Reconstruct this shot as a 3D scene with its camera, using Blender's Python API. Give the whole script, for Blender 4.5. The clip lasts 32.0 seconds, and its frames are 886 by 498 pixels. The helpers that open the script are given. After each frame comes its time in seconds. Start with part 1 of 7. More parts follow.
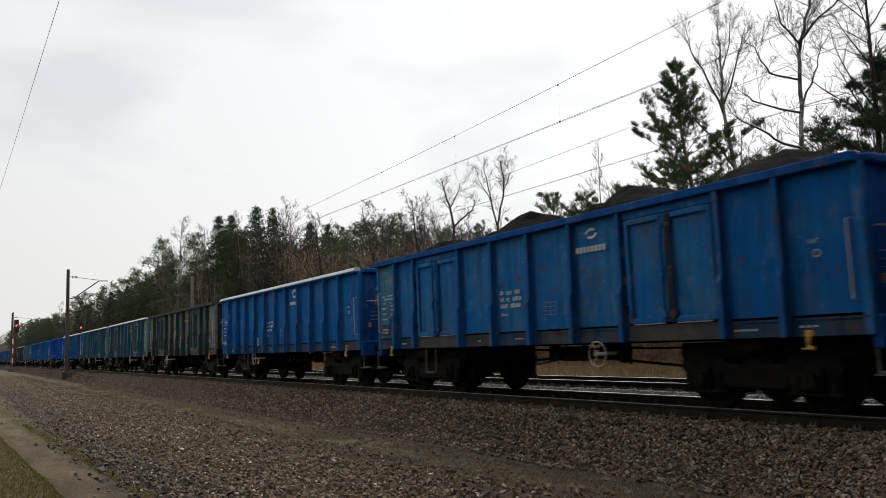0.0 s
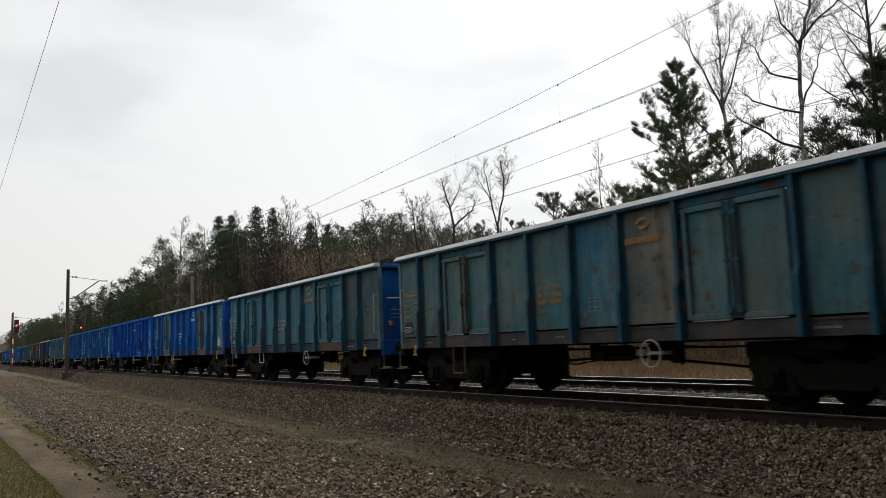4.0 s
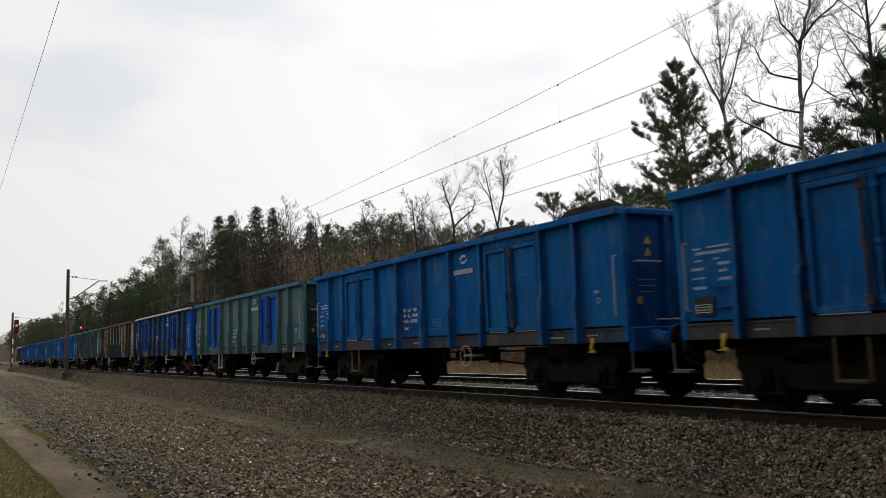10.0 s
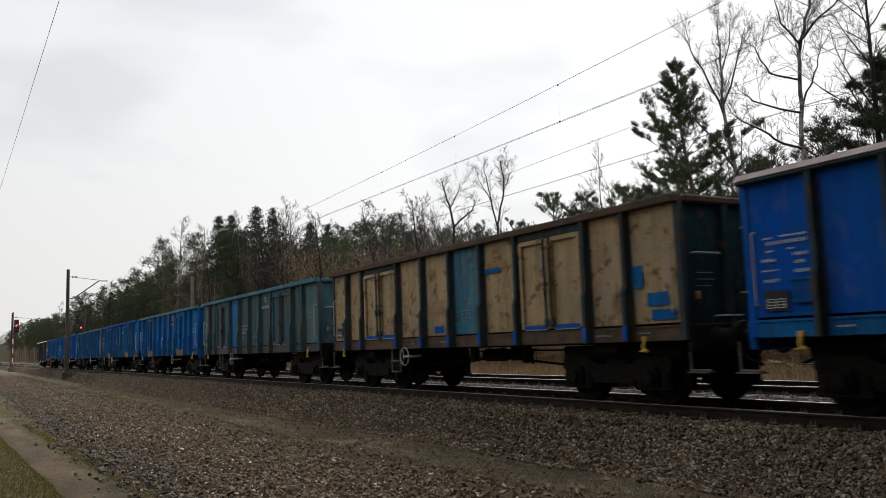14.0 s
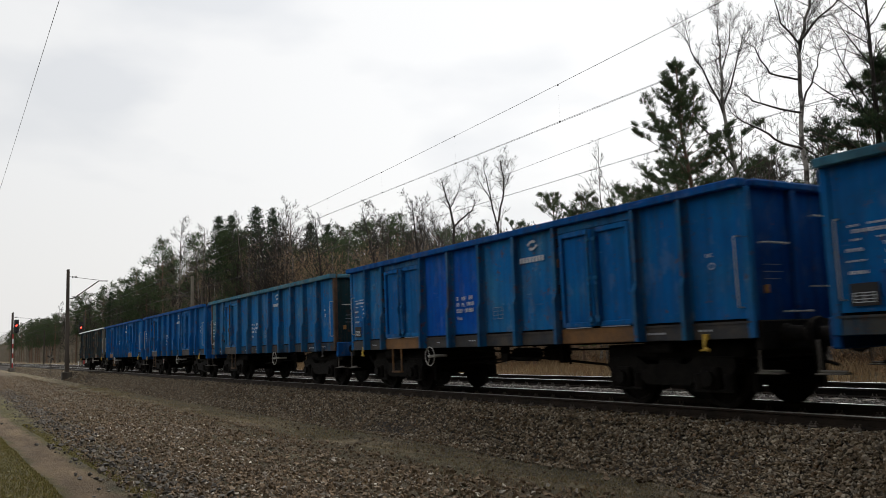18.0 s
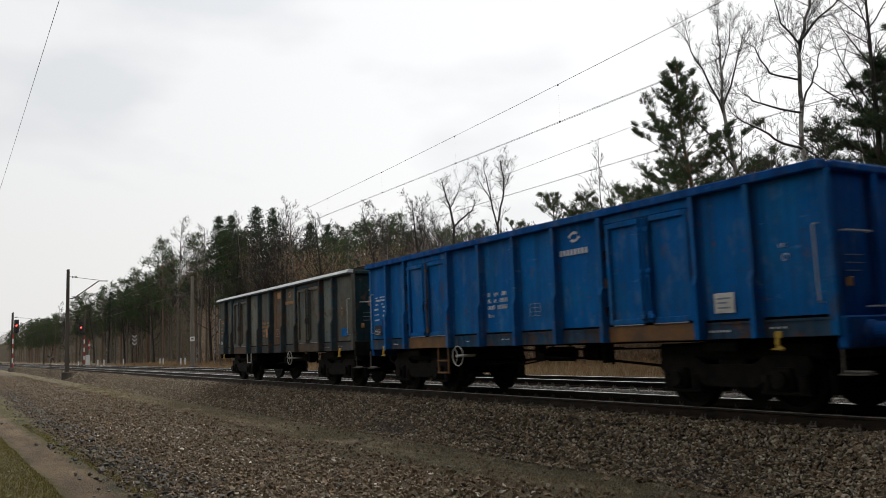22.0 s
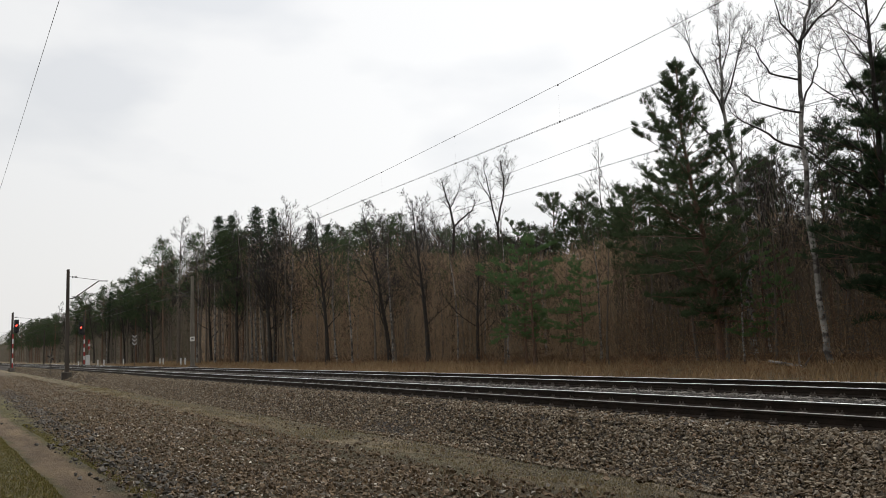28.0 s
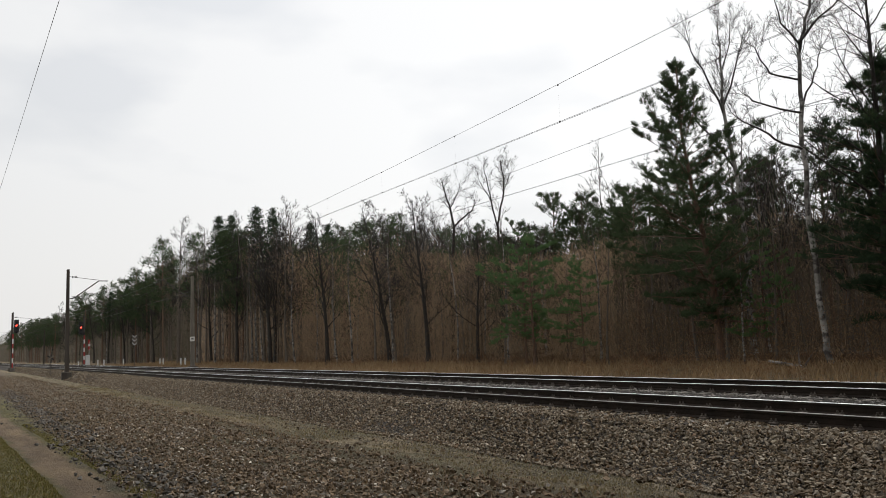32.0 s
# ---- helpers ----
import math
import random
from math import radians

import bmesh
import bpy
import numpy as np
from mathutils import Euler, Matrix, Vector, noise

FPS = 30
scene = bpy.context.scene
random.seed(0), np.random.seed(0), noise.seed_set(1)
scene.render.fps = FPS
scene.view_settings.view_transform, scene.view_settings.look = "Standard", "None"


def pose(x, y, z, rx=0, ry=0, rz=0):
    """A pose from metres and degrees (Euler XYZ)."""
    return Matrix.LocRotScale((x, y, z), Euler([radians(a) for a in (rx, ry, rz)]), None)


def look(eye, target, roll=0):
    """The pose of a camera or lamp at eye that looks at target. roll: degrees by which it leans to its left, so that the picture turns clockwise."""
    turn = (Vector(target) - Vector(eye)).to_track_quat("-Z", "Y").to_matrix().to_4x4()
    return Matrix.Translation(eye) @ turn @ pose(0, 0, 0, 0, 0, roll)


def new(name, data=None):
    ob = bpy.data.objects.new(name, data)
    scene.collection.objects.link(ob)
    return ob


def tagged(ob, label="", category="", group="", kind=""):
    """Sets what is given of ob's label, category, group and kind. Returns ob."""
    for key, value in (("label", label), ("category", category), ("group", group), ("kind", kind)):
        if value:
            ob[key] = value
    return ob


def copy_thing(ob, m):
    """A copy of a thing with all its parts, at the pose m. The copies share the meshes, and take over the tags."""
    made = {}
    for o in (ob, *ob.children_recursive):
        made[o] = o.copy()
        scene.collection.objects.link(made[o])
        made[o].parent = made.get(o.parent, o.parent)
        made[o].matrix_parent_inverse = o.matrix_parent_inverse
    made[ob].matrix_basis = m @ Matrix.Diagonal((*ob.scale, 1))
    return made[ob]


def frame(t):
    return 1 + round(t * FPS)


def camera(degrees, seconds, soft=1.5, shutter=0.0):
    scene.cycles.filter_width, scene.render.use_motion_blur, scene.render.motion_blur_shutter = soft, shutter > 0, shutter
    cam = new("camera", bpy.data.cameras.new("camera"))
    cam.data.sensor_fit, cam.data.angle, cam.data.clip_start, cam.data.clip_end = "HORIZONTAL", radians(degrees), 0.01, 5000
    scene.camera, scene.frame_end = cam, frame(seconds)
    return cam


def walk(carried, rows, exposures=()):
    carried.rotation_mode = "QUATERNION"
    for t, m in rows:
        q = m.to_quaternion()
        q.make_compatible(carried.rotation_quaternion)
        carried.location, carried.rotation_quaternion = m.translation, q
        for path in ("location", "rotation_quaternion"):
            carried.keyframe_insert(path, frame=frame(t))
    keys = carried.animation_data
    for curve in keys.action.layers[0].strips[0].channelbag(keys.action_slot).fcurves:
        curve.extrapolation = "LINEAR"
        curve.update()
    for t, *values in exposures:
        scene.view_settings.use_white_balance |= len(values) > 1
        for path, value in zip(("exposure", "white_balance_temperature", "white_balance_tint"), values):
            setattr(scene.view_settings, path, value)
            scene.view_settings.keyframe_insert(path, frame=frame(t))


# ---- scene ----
cam = camera(57.62, 32.0, soft=0.75, shutter=0.2)
EYE = Vector((0.0, 0.0, 1.12))
YAW, TILT, LEAN = 58.845, 6.657, -2.264
AIM = Vector((-math.sin(radians(YAW)) * math.cos(radians(TILT)), math.cos(radians(YAW)) * math.cos(radians(TILT)), math.sin(radians(TILT))))
walk(cam, [(0.0, look(EYE, EYE + AIM, LEAN)), (32.0, look(EYE, EYE + AIM, LEAN))], [(0.0, 0.0), (32.0, 0.0)])

# the railway runs along x; z = 0 is the top of the rails
NEAR, FAR = 10.53, 14.95
SPEED, TAIL = 10.829, -15.60      # metres a second; centre of the last wagon at 23 s
PITCH = 14.04


# ---- world and sun ----
def make_world():
    w = bpy.data.worlds.new("overcast_sky")
    scene.world = w
    w.use_nodes = True
    n, l = w.node_tree.nodes, w.node_tree.links
    n.clear()
    sky = n.new("ShaderNodeTexSky")
    sky.sky_type, sky.sun_disc = "NISHITA", False
    sky.sun_elevation, sky.sun_rotation = radians(52), radians(-15)
    sky.dust_density, sky.air_density = 4.0, 1.5
    co = n.new("ShaderNodeTexCoord")
    mp = n.new("ShaderNodeMapping")
    mp.inputs["Scale"].default_value = (1.0, 1.0, 2.6)
    big = n.new("ShaderNodeTexNoise")
    big.inputs["Scale"].default_value, big.inputs["Detail"].default_value = 2.6, 5.0
    big.inputs["Roughness"].default_value = 0.45
    ramp = n.new("ShaderNodeValToRGB")
    ramp.color_ramp.elements[0].position, ramp.color_ramp.elements[0].color = 0.35, (0.83, 0.845, 0.87, 1)
    ramp.color_ramp.elements[1].position, ramp.color_ramp.elements[1].color = 0.48, (0.965, 0.967, 0.97, 1)
    low = n.new("ShaderNodeSeparateXYZ")
    warm = n.new("ShaderNodeMapRange")
    warm.inputs["From Min"].default_value, warm.inputs["From Max"].default_value = 0.22, 0.02
    warm.inputs["To Max"].default_value = 0.5
    mix1 = n.new("ShaderNodeMix")
    mix1.data_type = "RGBA"
    mix1.inputs["B"].default_value = (0.95, 0.93, 0.90, 1)
    mul = n.new("ShaderNodeVectorMath")
    mul.operation = "SCALE"
    mul.inputs["Scale"].default_value = 0.09
    mix2 = n.new("ShaderNodeMix")
    mix2.data_type = "RGBA"
    mix2.inputs["Factor"].default_value = 0.92
    # the cloud is brightest round the hidden sun
    near_sun = n.new("ShaderNodeVectorMath")
    near_sun.operation = "DOT_PRODUCT"
    near_sun.inputs[1].default_value = (0.19, 0.85, 0.50)
    veil = n.new("ShaderNodeMapRange")
    veil.interpolation_type = "SMOOTHSTEP"
    veil.inputs["From Min"].default_value, veil.inputs["From Max"].default_value = -0.35, 0.55
    veil.inputs["To Min"].default_value, veil.inputs["To Max"].default_value = 0.83, 1.02
    back = n.new("ShaderNodeMapRange")
    back.interpolation_type = "SMOOTHSTEP"
    back.inputs["From Min"].default_value, back.inputs["From Max"].default_value = -0.15, -0.85
    back.inputs["To Min"].default_value, back.inputs["To Max"].default_value = 0.0, 0.45
    both = n.new("ShaderNodeMath")
    both.operation = "ADD"
    glow = n.new("ShaderNodeVectorMath")
    glow.operation = "SCALE"
    bg = n.new("ShaderNodeBackground")
    bg.inputs["Strength"].default_value = 1.06
    out = n.new("ShaderNodeOutputWorld")
    l.new(co.outputs["Generated"], mp.inputs["Vector"])
    l.new(mp.outputs["Vector"], big.inputs["Vector"])
    l.new(big.outputs["Fac"], ramp.inputs["Fac"])
    l.new(co.outputs["Generated"], low.inputs["Vector"])
    l.new(low.outputs["Z"], warm.inputs["Value"])
    l.new(warm.outputs["Result"], mix1.inputs["Factor"])
    l.new(ramp.outputs["Color"], mix1.inputs["A"])
    l.new(sky.outputs["Color"], mul.inputs[0])
    l.new(mul.outputs["Vector"], mix2.inputs["A"])
    l.new(mix1.outputs["Result"], mix2.inputs["B"])
    l.new(co.outputs["Generated"], near_sun.inputs[0])
    l.new(near_sun.outputs["Value"], veil.inputs["Value"])
    l.new(mix2.outputs["Result"], glow.inputs[0])
    l.new(near_sun.outputs["Value"], back.inputs["Value"])
    l.new(veil.outputs["Result"], both.inputs[0])
    l.new(back.outputs["Result"], both.inputs[1])
    l.new(both.outputs[0], glow.inputs["Scale"])
    l.new(glow.outputs["Vector"], bg.inputs["Color"])
    l.new(bg.outputs["Background"], out.inputs["Surface"])


make_world()
sun = new("sun", bpy.data.lights.new("sun", "SUN"))
sun.data.energy, sun.data.angle, sun.data.color = 1.9, radians(30), (1.0, 0.95, 0.88)
sun.matrix_world = look((0, 0, 60), (12, -45, 0))


# ---- materials ----
def material(name, rough=0.85, metal=0.0):
    m = bpy.data.materials.new(name)
    m.use_nodes = True
    b = m.node_tree.nodes["Principled BSDF"]
    b.inputs["Roughness"].default_value, b.inputs["Metallic"].default_value = rough, metal
    b.inputs["Specular IOR Level"].default_value = 0.35
    return m, m.node_tree.nodes, m.node_tree.links, b


def noise_fac(n, l, scale, lo, hi, detail=6.0, space="Object", stretch=None, rough=0.6, offset=False):
    co = n.new("ShaderNodeTexCoord")
    src = co.outputs[space]
    if stretch or offset:
        mp = n.new("ShaderNodeMapping")
        if stretch:
            mp.inputs["Scale"].default_value = stretch
        l.new(src, mp.inputs["Vector"])
        if offset:
            info = n.new("ShaderNodeObjectInfo")
            mu = n.new("ShaderNodeMath")
            mu.operation = "MULTIPLY"
            mu.inputs[1].default_value = 57.0
            l.new(info.outputs["Random"], mu.inputs[0])
            l.new(mu.outputs[0], mp.inputs["Location"])
        src = mp.outputs["Vector"]
    t = n.new("ShaderNodeTexNoise")
    t.inputs["Scale"].default_value, t.inputs["Detail"].default_value = scale, detail
    t.inputs["Roughness"].default_value = rough
    l.new(src, t.inputs["Vector"])
    r = n.new("ShaderNodeMapRange")
    r.inputs["From Min"].default_value, r.inputs["From Max"].default_value = lo, hi
    l.new(t.outputs["Fac"], r.inputs["Value"])
    return r.outputs["Result"]


def mixed(n, l, fac, a, b):
    m = n.new("ShaderNodeMix")
    m.data_type = "RGBA"
    for key, v in (("A", a), ("B", b)):
        if isinstance(v, tuple):
            m.inputs[key].default_value = (*v[:3], 1)
        else:
            l.new(v, m.inputs[key])
    if isinstance(fac, float):
        m.inputs["Factor"].default_value = fac
    else:
        l.new(fac, m.inputs["Factor"])
    return m.outputs["Result"]


def bumped(n, l, b, fac, strength, dist):
    k = n.new("ShaderNodeBump")
    k.inputs["Strength"].default_value, k.inputs["Distance"].default_value = strength, dist
    l.new(fac, k.inputs["Height"])
    l.new(k.outputs["Normal"], b.inputs["Normal"])


def times(n, l, value, k):
    m = n.new("ShaderNodeMath")
    m.operation = "MULTIPLY"
    m.inputs[1].default_value = k
    l.new(value, m.inputs[0])
    return m.outputs[0]


def paint(name, base, second, rust=0.62, fade=0.5, dirt=0.5):
    """Weathered wagon paint: faded clouds, scuffs, vertical runs of dirt, rust blooms, dents."""
    m, n, l, b = material(name, 0.5)
    clouds = noise_fac(n, l, 0.9, 0.56 - fade * 0.24, 0.66, offset=True)
    runs = noise_fac(n, l, 3.0, 0.42, 0.72, stretch=(2.2, 2.2, 0.13), offset=True)
    scuff = noise_fac(n, l, 3.4, 0.55, 0.62, detail=10.0, rough=0.65, stretch=(1.0, 1.0, 0.5), offset=True)
    specks = noise_fac(n, l, 4.2, rust - 0.03, rust + 0.03, detail=10.0, rough=0.72, offset=True)
    grime = noise_fac(n, l, 14.0, 0.35, 0.8, offset=True)
    dark = tuple(0.30 * v + 0.012 for v in base)
    pale = tuple(0.55 * v + 0.45 * sum(base) / 3 + 0.03 for v in second)
    c = mixed(n, l, clouds, base, second)
    c = mixed(n, l, times(n, l, scuff, 0.7 * fade), c, pale)
    film = noise_fac(n, l, 1.5, 0.50, 0.64, detail=4.0, stretch=(1.0, 1.0, 0.6), offset=True)
    c = mixed(n, l, times(n, l, film, 0.55 * fade), c, tuple(0.45 * v + 0.3 * sum(base) / 3 for v in base))
    scrapes = noise_fac(n, l, 6.0, 0.63, 0.67, detail=9.0, rough=0.7, stretch=(0.4, 1.0, 1.5), offset=True)
    c = mixed(n, l, times(n, l, scrapes, 0.6 * fade), c, tuple(1.3 * v + 0.02 for v in pale))
    c = mixed(n, l, times(n, l, runs, dirt), c, dark)
    c = mixed(n, l, times(n, l, grime, 0.22), c, dark)
    c = mixed(n, l, times(n, l, specks, 0.8), c, (0.10, 0.05, 0.028))
    smudge = noise_fac(n, l, 1.7, rust - 0.01, rust + 0.10, detail=7.0, rough=0.62, stretch=(1.0, 1.0, 0.7), offset=True)
    c = mixed(n, l, times(n, l, smudge, 0.6), c, (0.072, 0.044, 0.029))
    chips = noise_fac(n, l, 16.0, 0.64, 0.67, detail=8.0, rough=0.6, offset=True)
    c = mixed(n, l, times(n, l, chips, 0.7), c, (0.055, 0.032, 0.022))
    streaks = noise_fac(n, l, 9.0, 0.58, 0.67, detail=6.0, stretch=(2.5, 2.5, 0.10), offset=True)
    c = mixed(n, l, times(n, l, streaks, 0.55 * dirt), c, (0.075, 0.052, 0.038))
    l.new(c, b.inputs["Base Color"])
    b.inputs["Specular IOR Level"].default_value = 0.04
    rr = n.new("ShaderNodeMapRange")
    rr.inputs["To Min"].default_value, rr.inputs["To Max"].default_value = 0.72, 0.95
    l.new(runs, rr.inputs["Value"])
    l.new(rr.outputs["Result"], b.inputs["Roughness"])
    bumped(n, l, b, noise_fac(n, l, 2.0, 0.28, 0.72, detail=1.5, stretch=(1.0, 1.0, 0.75), offset=True), 0.7, 0.05)
    return m


def two_tone(name, a, c, scale=8.0, rough=0.85, metal=0.0, stretch=None, bump=0.3, dist=0.02, lo=0.35, hi=0.65, offset=True, spec=0.35):
    m, n, l, b = material(name, rough, metal)
    f = noise_fac(n, l, scale, lo, hi, stretch=stretch, offset=offset)
    g = noise_fac(n, l, scale * 6.3, 0.3, 0.7, stretch=stretch, offset=offset)
    col = mixed(n, l, f, a, c)
    mid = tuple(0.6 * (p + q) / 2 for p, q in zip(a, c))
    mm = n.new("ShaderNodeMath")
    mm.operation = "MULTIPLY"
    mm.inputs[1].default_value = 0.45
    l.new(g, mm.inputs[0])
    col = mixed(n, l, mm.outputs[0], col, mid)
    l.new(col, b.inputs["Base Color"])
    b.inputs["Specular IOR Level"].default_value = spec
    bumped(n, l, b, g, bump, dist)
    return m


def put_stop(ramp, i, place, colour):
    els = ramp.color_ramp.elements
    if i == 0:
        els.remove(els[1])
        els[0].position, els[0].color = place, (*colour, 1)
    else:
        els.new(place).color = (*colour, 1)


def pieces(name, colours, rough=0.9, spec=0.25, grain=30.0, thin=0.0):
    """A colour per loose piece, with grain."""
    m, n, l, b = material(name, rough)
    geo = n.new("ShaderNodeNewGeometry")
    ramp = n.new("ShaderNodeValToRGB")
    ramp.color_ramp.interpolation = "LINEAR"
    for i, c in enumerate(colours):
        put_stop(ramp, i, i / (len(colours) - 1), c)
    l.new(geo.outputs["Random Per Island"], ramp.inputs["Fac"])
    g = noise_fac(n, l, grain, 0.3, 0.75)
    mm = n.new("ShaderNodeMath")
    mm.operation = "MULTIPLY"
    mm.inputs[1].default_value = 0.5
    l.new(g, mm.inputs[0])
    c = mixed(n, l, mm.outputs[0], ramp.outputs["Color"], tuple(0.5 * v for v in colours[0]))
    l.new(c, b.inputs["Base Color"])
    b.inputs["Specular IOR Level"].default_value = spec
    if thin:
        # light passes through thin leaves and stalks
        tr, mx = n.new("ShaderNodeBsdfTranslucent"), n.new("ShaderNodeMixShader")
        mx.inputs["Fac"].default_value = thin
        l.new(c, tr.inputs["Color"])
        l.new(b.outputs["BSDF"], mx.inputs[1])
        l.new(tr.outputs["BSDF"], mx.inputs[2])
        l.new(mx.outputs["Shader"], n["Material Output"].inputs["Surface"])
    return m


def glowing(name, colour, strength):
    m, n, l, b = material(name, 0.4)
    b.inputs["Base Color"].default_value = (*colour, 1)
    b.inputs["Emission Color"].default_value = (*colour, 1)
    b.inputs["Emission Strength"].default_value = strength
    return m


BLUE = paint("blue_paint", (0.003, 0.101, 0.32), (0.008, 0.126, 0.32), 0.655, 0.5, 0.6)
BRIGHT = paint("bright_blue_paint", (0.002, 0.076, 0.385), (0.004, 0.090, 0.35), 0.68, 0.35, 0.5)
# deep blue of rims and frames; on end walls it stands for shade
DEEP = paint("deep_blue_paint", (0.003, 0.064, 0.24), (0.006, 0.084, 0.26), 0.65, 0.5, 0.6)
FADED = paint("faded_blue_paint", (0.006, 0.122, 0.35), (0.028, 0.150, 0.30), 0.61, 0.7, 0.55)
TEAL = paint("teal_paint", (0.032, 0.150, 0.235), (0.100, 0.180, 0.20), 0.60, 0.8, 0.65)
PETROL = paint("petrol_paint", (0.034, 0.100, 0.130), (0.090, 0.112, 0.105), 0.595, 0.8, 0.65)
SAGE = paint("grey_green_paint", (0.115, 0.165, 0.155), (0.045, 0.15, 0.19), 0.61, 0.7, 0.5)
UMBER = paint("grey_brown_paint", (0.175, 0.172, 0.140), (0.085, 0.135, 0.145), 0.585, 0.8, 0.55)
BEIGE = paint("beige_paint", (0.40, 0.285, 0.155), (0.27, 0.22, 0.14), 0.58, 0.75, 0.55)
OLIVE = paint("dark_olive_paint", (0.125, 0.116, 0.092), (0.082, 0.108, 0.112), 0.585, 0.8, 0.55)
SLATE = paint("slate_grey_paint", (0.046, 0.054, 0.056), (0.022, 0.060, 0.085), 0.58, 0.7, 0.7)
# petrol darkened for end walls, with the shade of the gap put in
SHADED_END = paint("shaded_petrol_paint", (0.012, 0.036, 0.042), (0.020, 0.046, 0.050), 0.60, 0.6, 0.7)
RUSTPANEL = paint("rusty_panel_paint", (0.15, 0.088, 0.048), (0.105, 0.096, 0.078), 0.57, 0.8, 0.6)
BLUESILL = paint("dirty_blue_sill", (0.014, 0.070, 0.145), (0.060, 0.062, 0.058), 0.57, 0.8, 0.85)
# posts carry more dirt runs than the sheets, put in for their shaded sides
POST_SHADE = {BLUE: paint("blue_shaded_post", (0.004, 0.105, 0.34), (0.014, 0.115, 0.29), 0.63, 0.7, 0.65), BRIGHT: paint("bright_blue_shaded_post", (0.002, 0.072, 0.39), (0.007, 0.078, 0.30), 0.65, 0.6, 0.65),
             FADED: paint("faded_blue_shaded_post", (0.010, 0.110, 0.29), (0.026, 0.120, 0.23), 0.61, 0.7, 0.7), TEAL: paint("teal_shaded_post", (0.016, 0.102, 0.17), (0.040, 0.100, 0.13), 0.59, 0.8, 0.7)}
SILL = two_tone("grimy_sill", (0.025, 0.032, 0.042), (0.075, 0.062, 0.05), 2.5)
RUST = two_tone("rusty_steel", (0.050, 0.036, 0.026), (0.105, 0.066, 0.038), 4.0)
OCHRE = two_tone("bright_rust", (0.21, 0.105, 0.036), (0.085, 0.055, 0.036), 2.5)
RUSTBROWN = two_tone("rusty_corner", (0.040, 0.025, 0.018), (0.085, 0.048, 0.028), 4.0)
PATCH = two_tone("grey_smear", (0.135, 0.15, 0.16), (0.21, 0.212, 0.205), 2.2, stretch=(1.2, 1.2, 0.6))
# worn pale; the sky's sheen on the bevel is put into the colour too
PALE_RIM = two_tone("worn_sky_sheen_rim", (0.56, 0.57, 0.58), (0.36, 0.37, 0.38), 2.0, rough=0.4, spec=0.5)
ROSE_RIM = two_tone("rust_pale_rim", (0.37, 0.31, 0.31), (0.20, 0.14, 0.13), 2.0, rough=0.5, spec=0.4)
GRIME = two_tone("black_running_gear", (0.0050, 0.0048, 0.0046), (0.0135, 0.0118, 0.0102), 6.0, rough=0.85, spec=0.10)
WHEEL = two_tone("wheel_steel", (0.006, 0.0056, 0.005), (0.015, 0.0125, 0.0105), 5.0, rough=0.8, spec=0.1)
TUBE = two_tone("pale_grab_rail", (0.36, 0.36, 0.34), (0.50, 0.48, 0.43), 5.0, rough=0.6)
STEP = two_tone("grimy_step", (0.07, 0.064, 0.057), (0.12, 0.108, 0.092), 5.0, rough=0.7)
YELLOW = two_tone("yellow_hook_paint", (0.55, 0.36, 0.04), (0.42, 0.26, 0.04), 6.0, rough=0.6)
WHITE = two_tone("white_marking", (0.62, 0.64, 0.66), (0.38, 0.42, 0.47), 4.0, rough=0.7, lo=0.3, hi=0.7)
DULL = two_tone("faded_marking", (0.26, 0.30, 0.36), (0.18, 0.22, 0.28), 5.0, rough=0.7)
ORANGE = two_tone("orange_marking", (0.42, 0.20, 0.06), (0.30, 0.15, 0.05), 4.0, rough=0.7)
BLACK = two_tone("black_marking", (0.02, 0.02, 0.022), (0.03, 0.03, 0.03), 6.0)
REDMARK = two_tone("red_marking", (0.36, 0.03, 0.03), (0.26, 0.03, 0.03), 4.0)
BEIGEMARK = two_tone("sprayed_beige", (0.34, 0.33, 0.29), (0.24, 0.23, 0.20), 4.0)
PAPER = two_tone("paper_card", (0.62, 0.62, 0.58), (0.5, 0.49, 0.44), 5.0)
COAL = two_tone("coal", (0.006, 0.006, 0.0065), (0.014, 0.0135, 0.013), 9.0, rough=0.95, bump=0.8, dist=0.05, spec=0.08)
RAIL = two_tone("rail_brown", (0.016, 0.012, 0.009), (0.034, 0.024, 0.017), 3.0, rough=0.8, spec=0.15)
CLIP = two_tone("clip_steel", (0.060, 0.048, 0.038), (0.11, 0.088, 0.070), 6.0, rough=0.7)
SHINE = two_tone("rail_head", (0.82, 0.83, 0.85), (0.90, 0.90, 0.90), 3.0, rough=0.50, metal=1.0, bump=0.02)
DULLSHINE = two_tone("worn_rail_head", (0.26, 0.25, 0.24), (0.36, 0.35, 0.34), 3.0, rough=0.45, metal=1.0, bump=0.02)
CONCRETE = two_tone("concrete", (0.095, 0.085, 0.072), (0.16, 0.145, 0.126), 3.0, bump=0.4)
PALEMAST = two_tone("grey_mast_concrete", (0.11, 0.095, 0.075), (0.18, 0.16, 0.13), 1.5, stretch=(2, 2, 0.3))
MASTPAINT = two_tone("mast_concrete", (0.036, 0.029, 0.023), (0.075, 0.061, 0.048), 1.5, stretch=(2, 2, 0.3))
STEEL = two_tone("dark_steel", (0.045, 0.042, 0.04), (0.08, 0.065, 0.055), 5.0, rough=0.6)
WIRE = two_tone("wire_copper", (0.05, 0.045, 0.045), (0.08, 0.07, 0.065), 4.0, rough=0.5, metal=0.6)
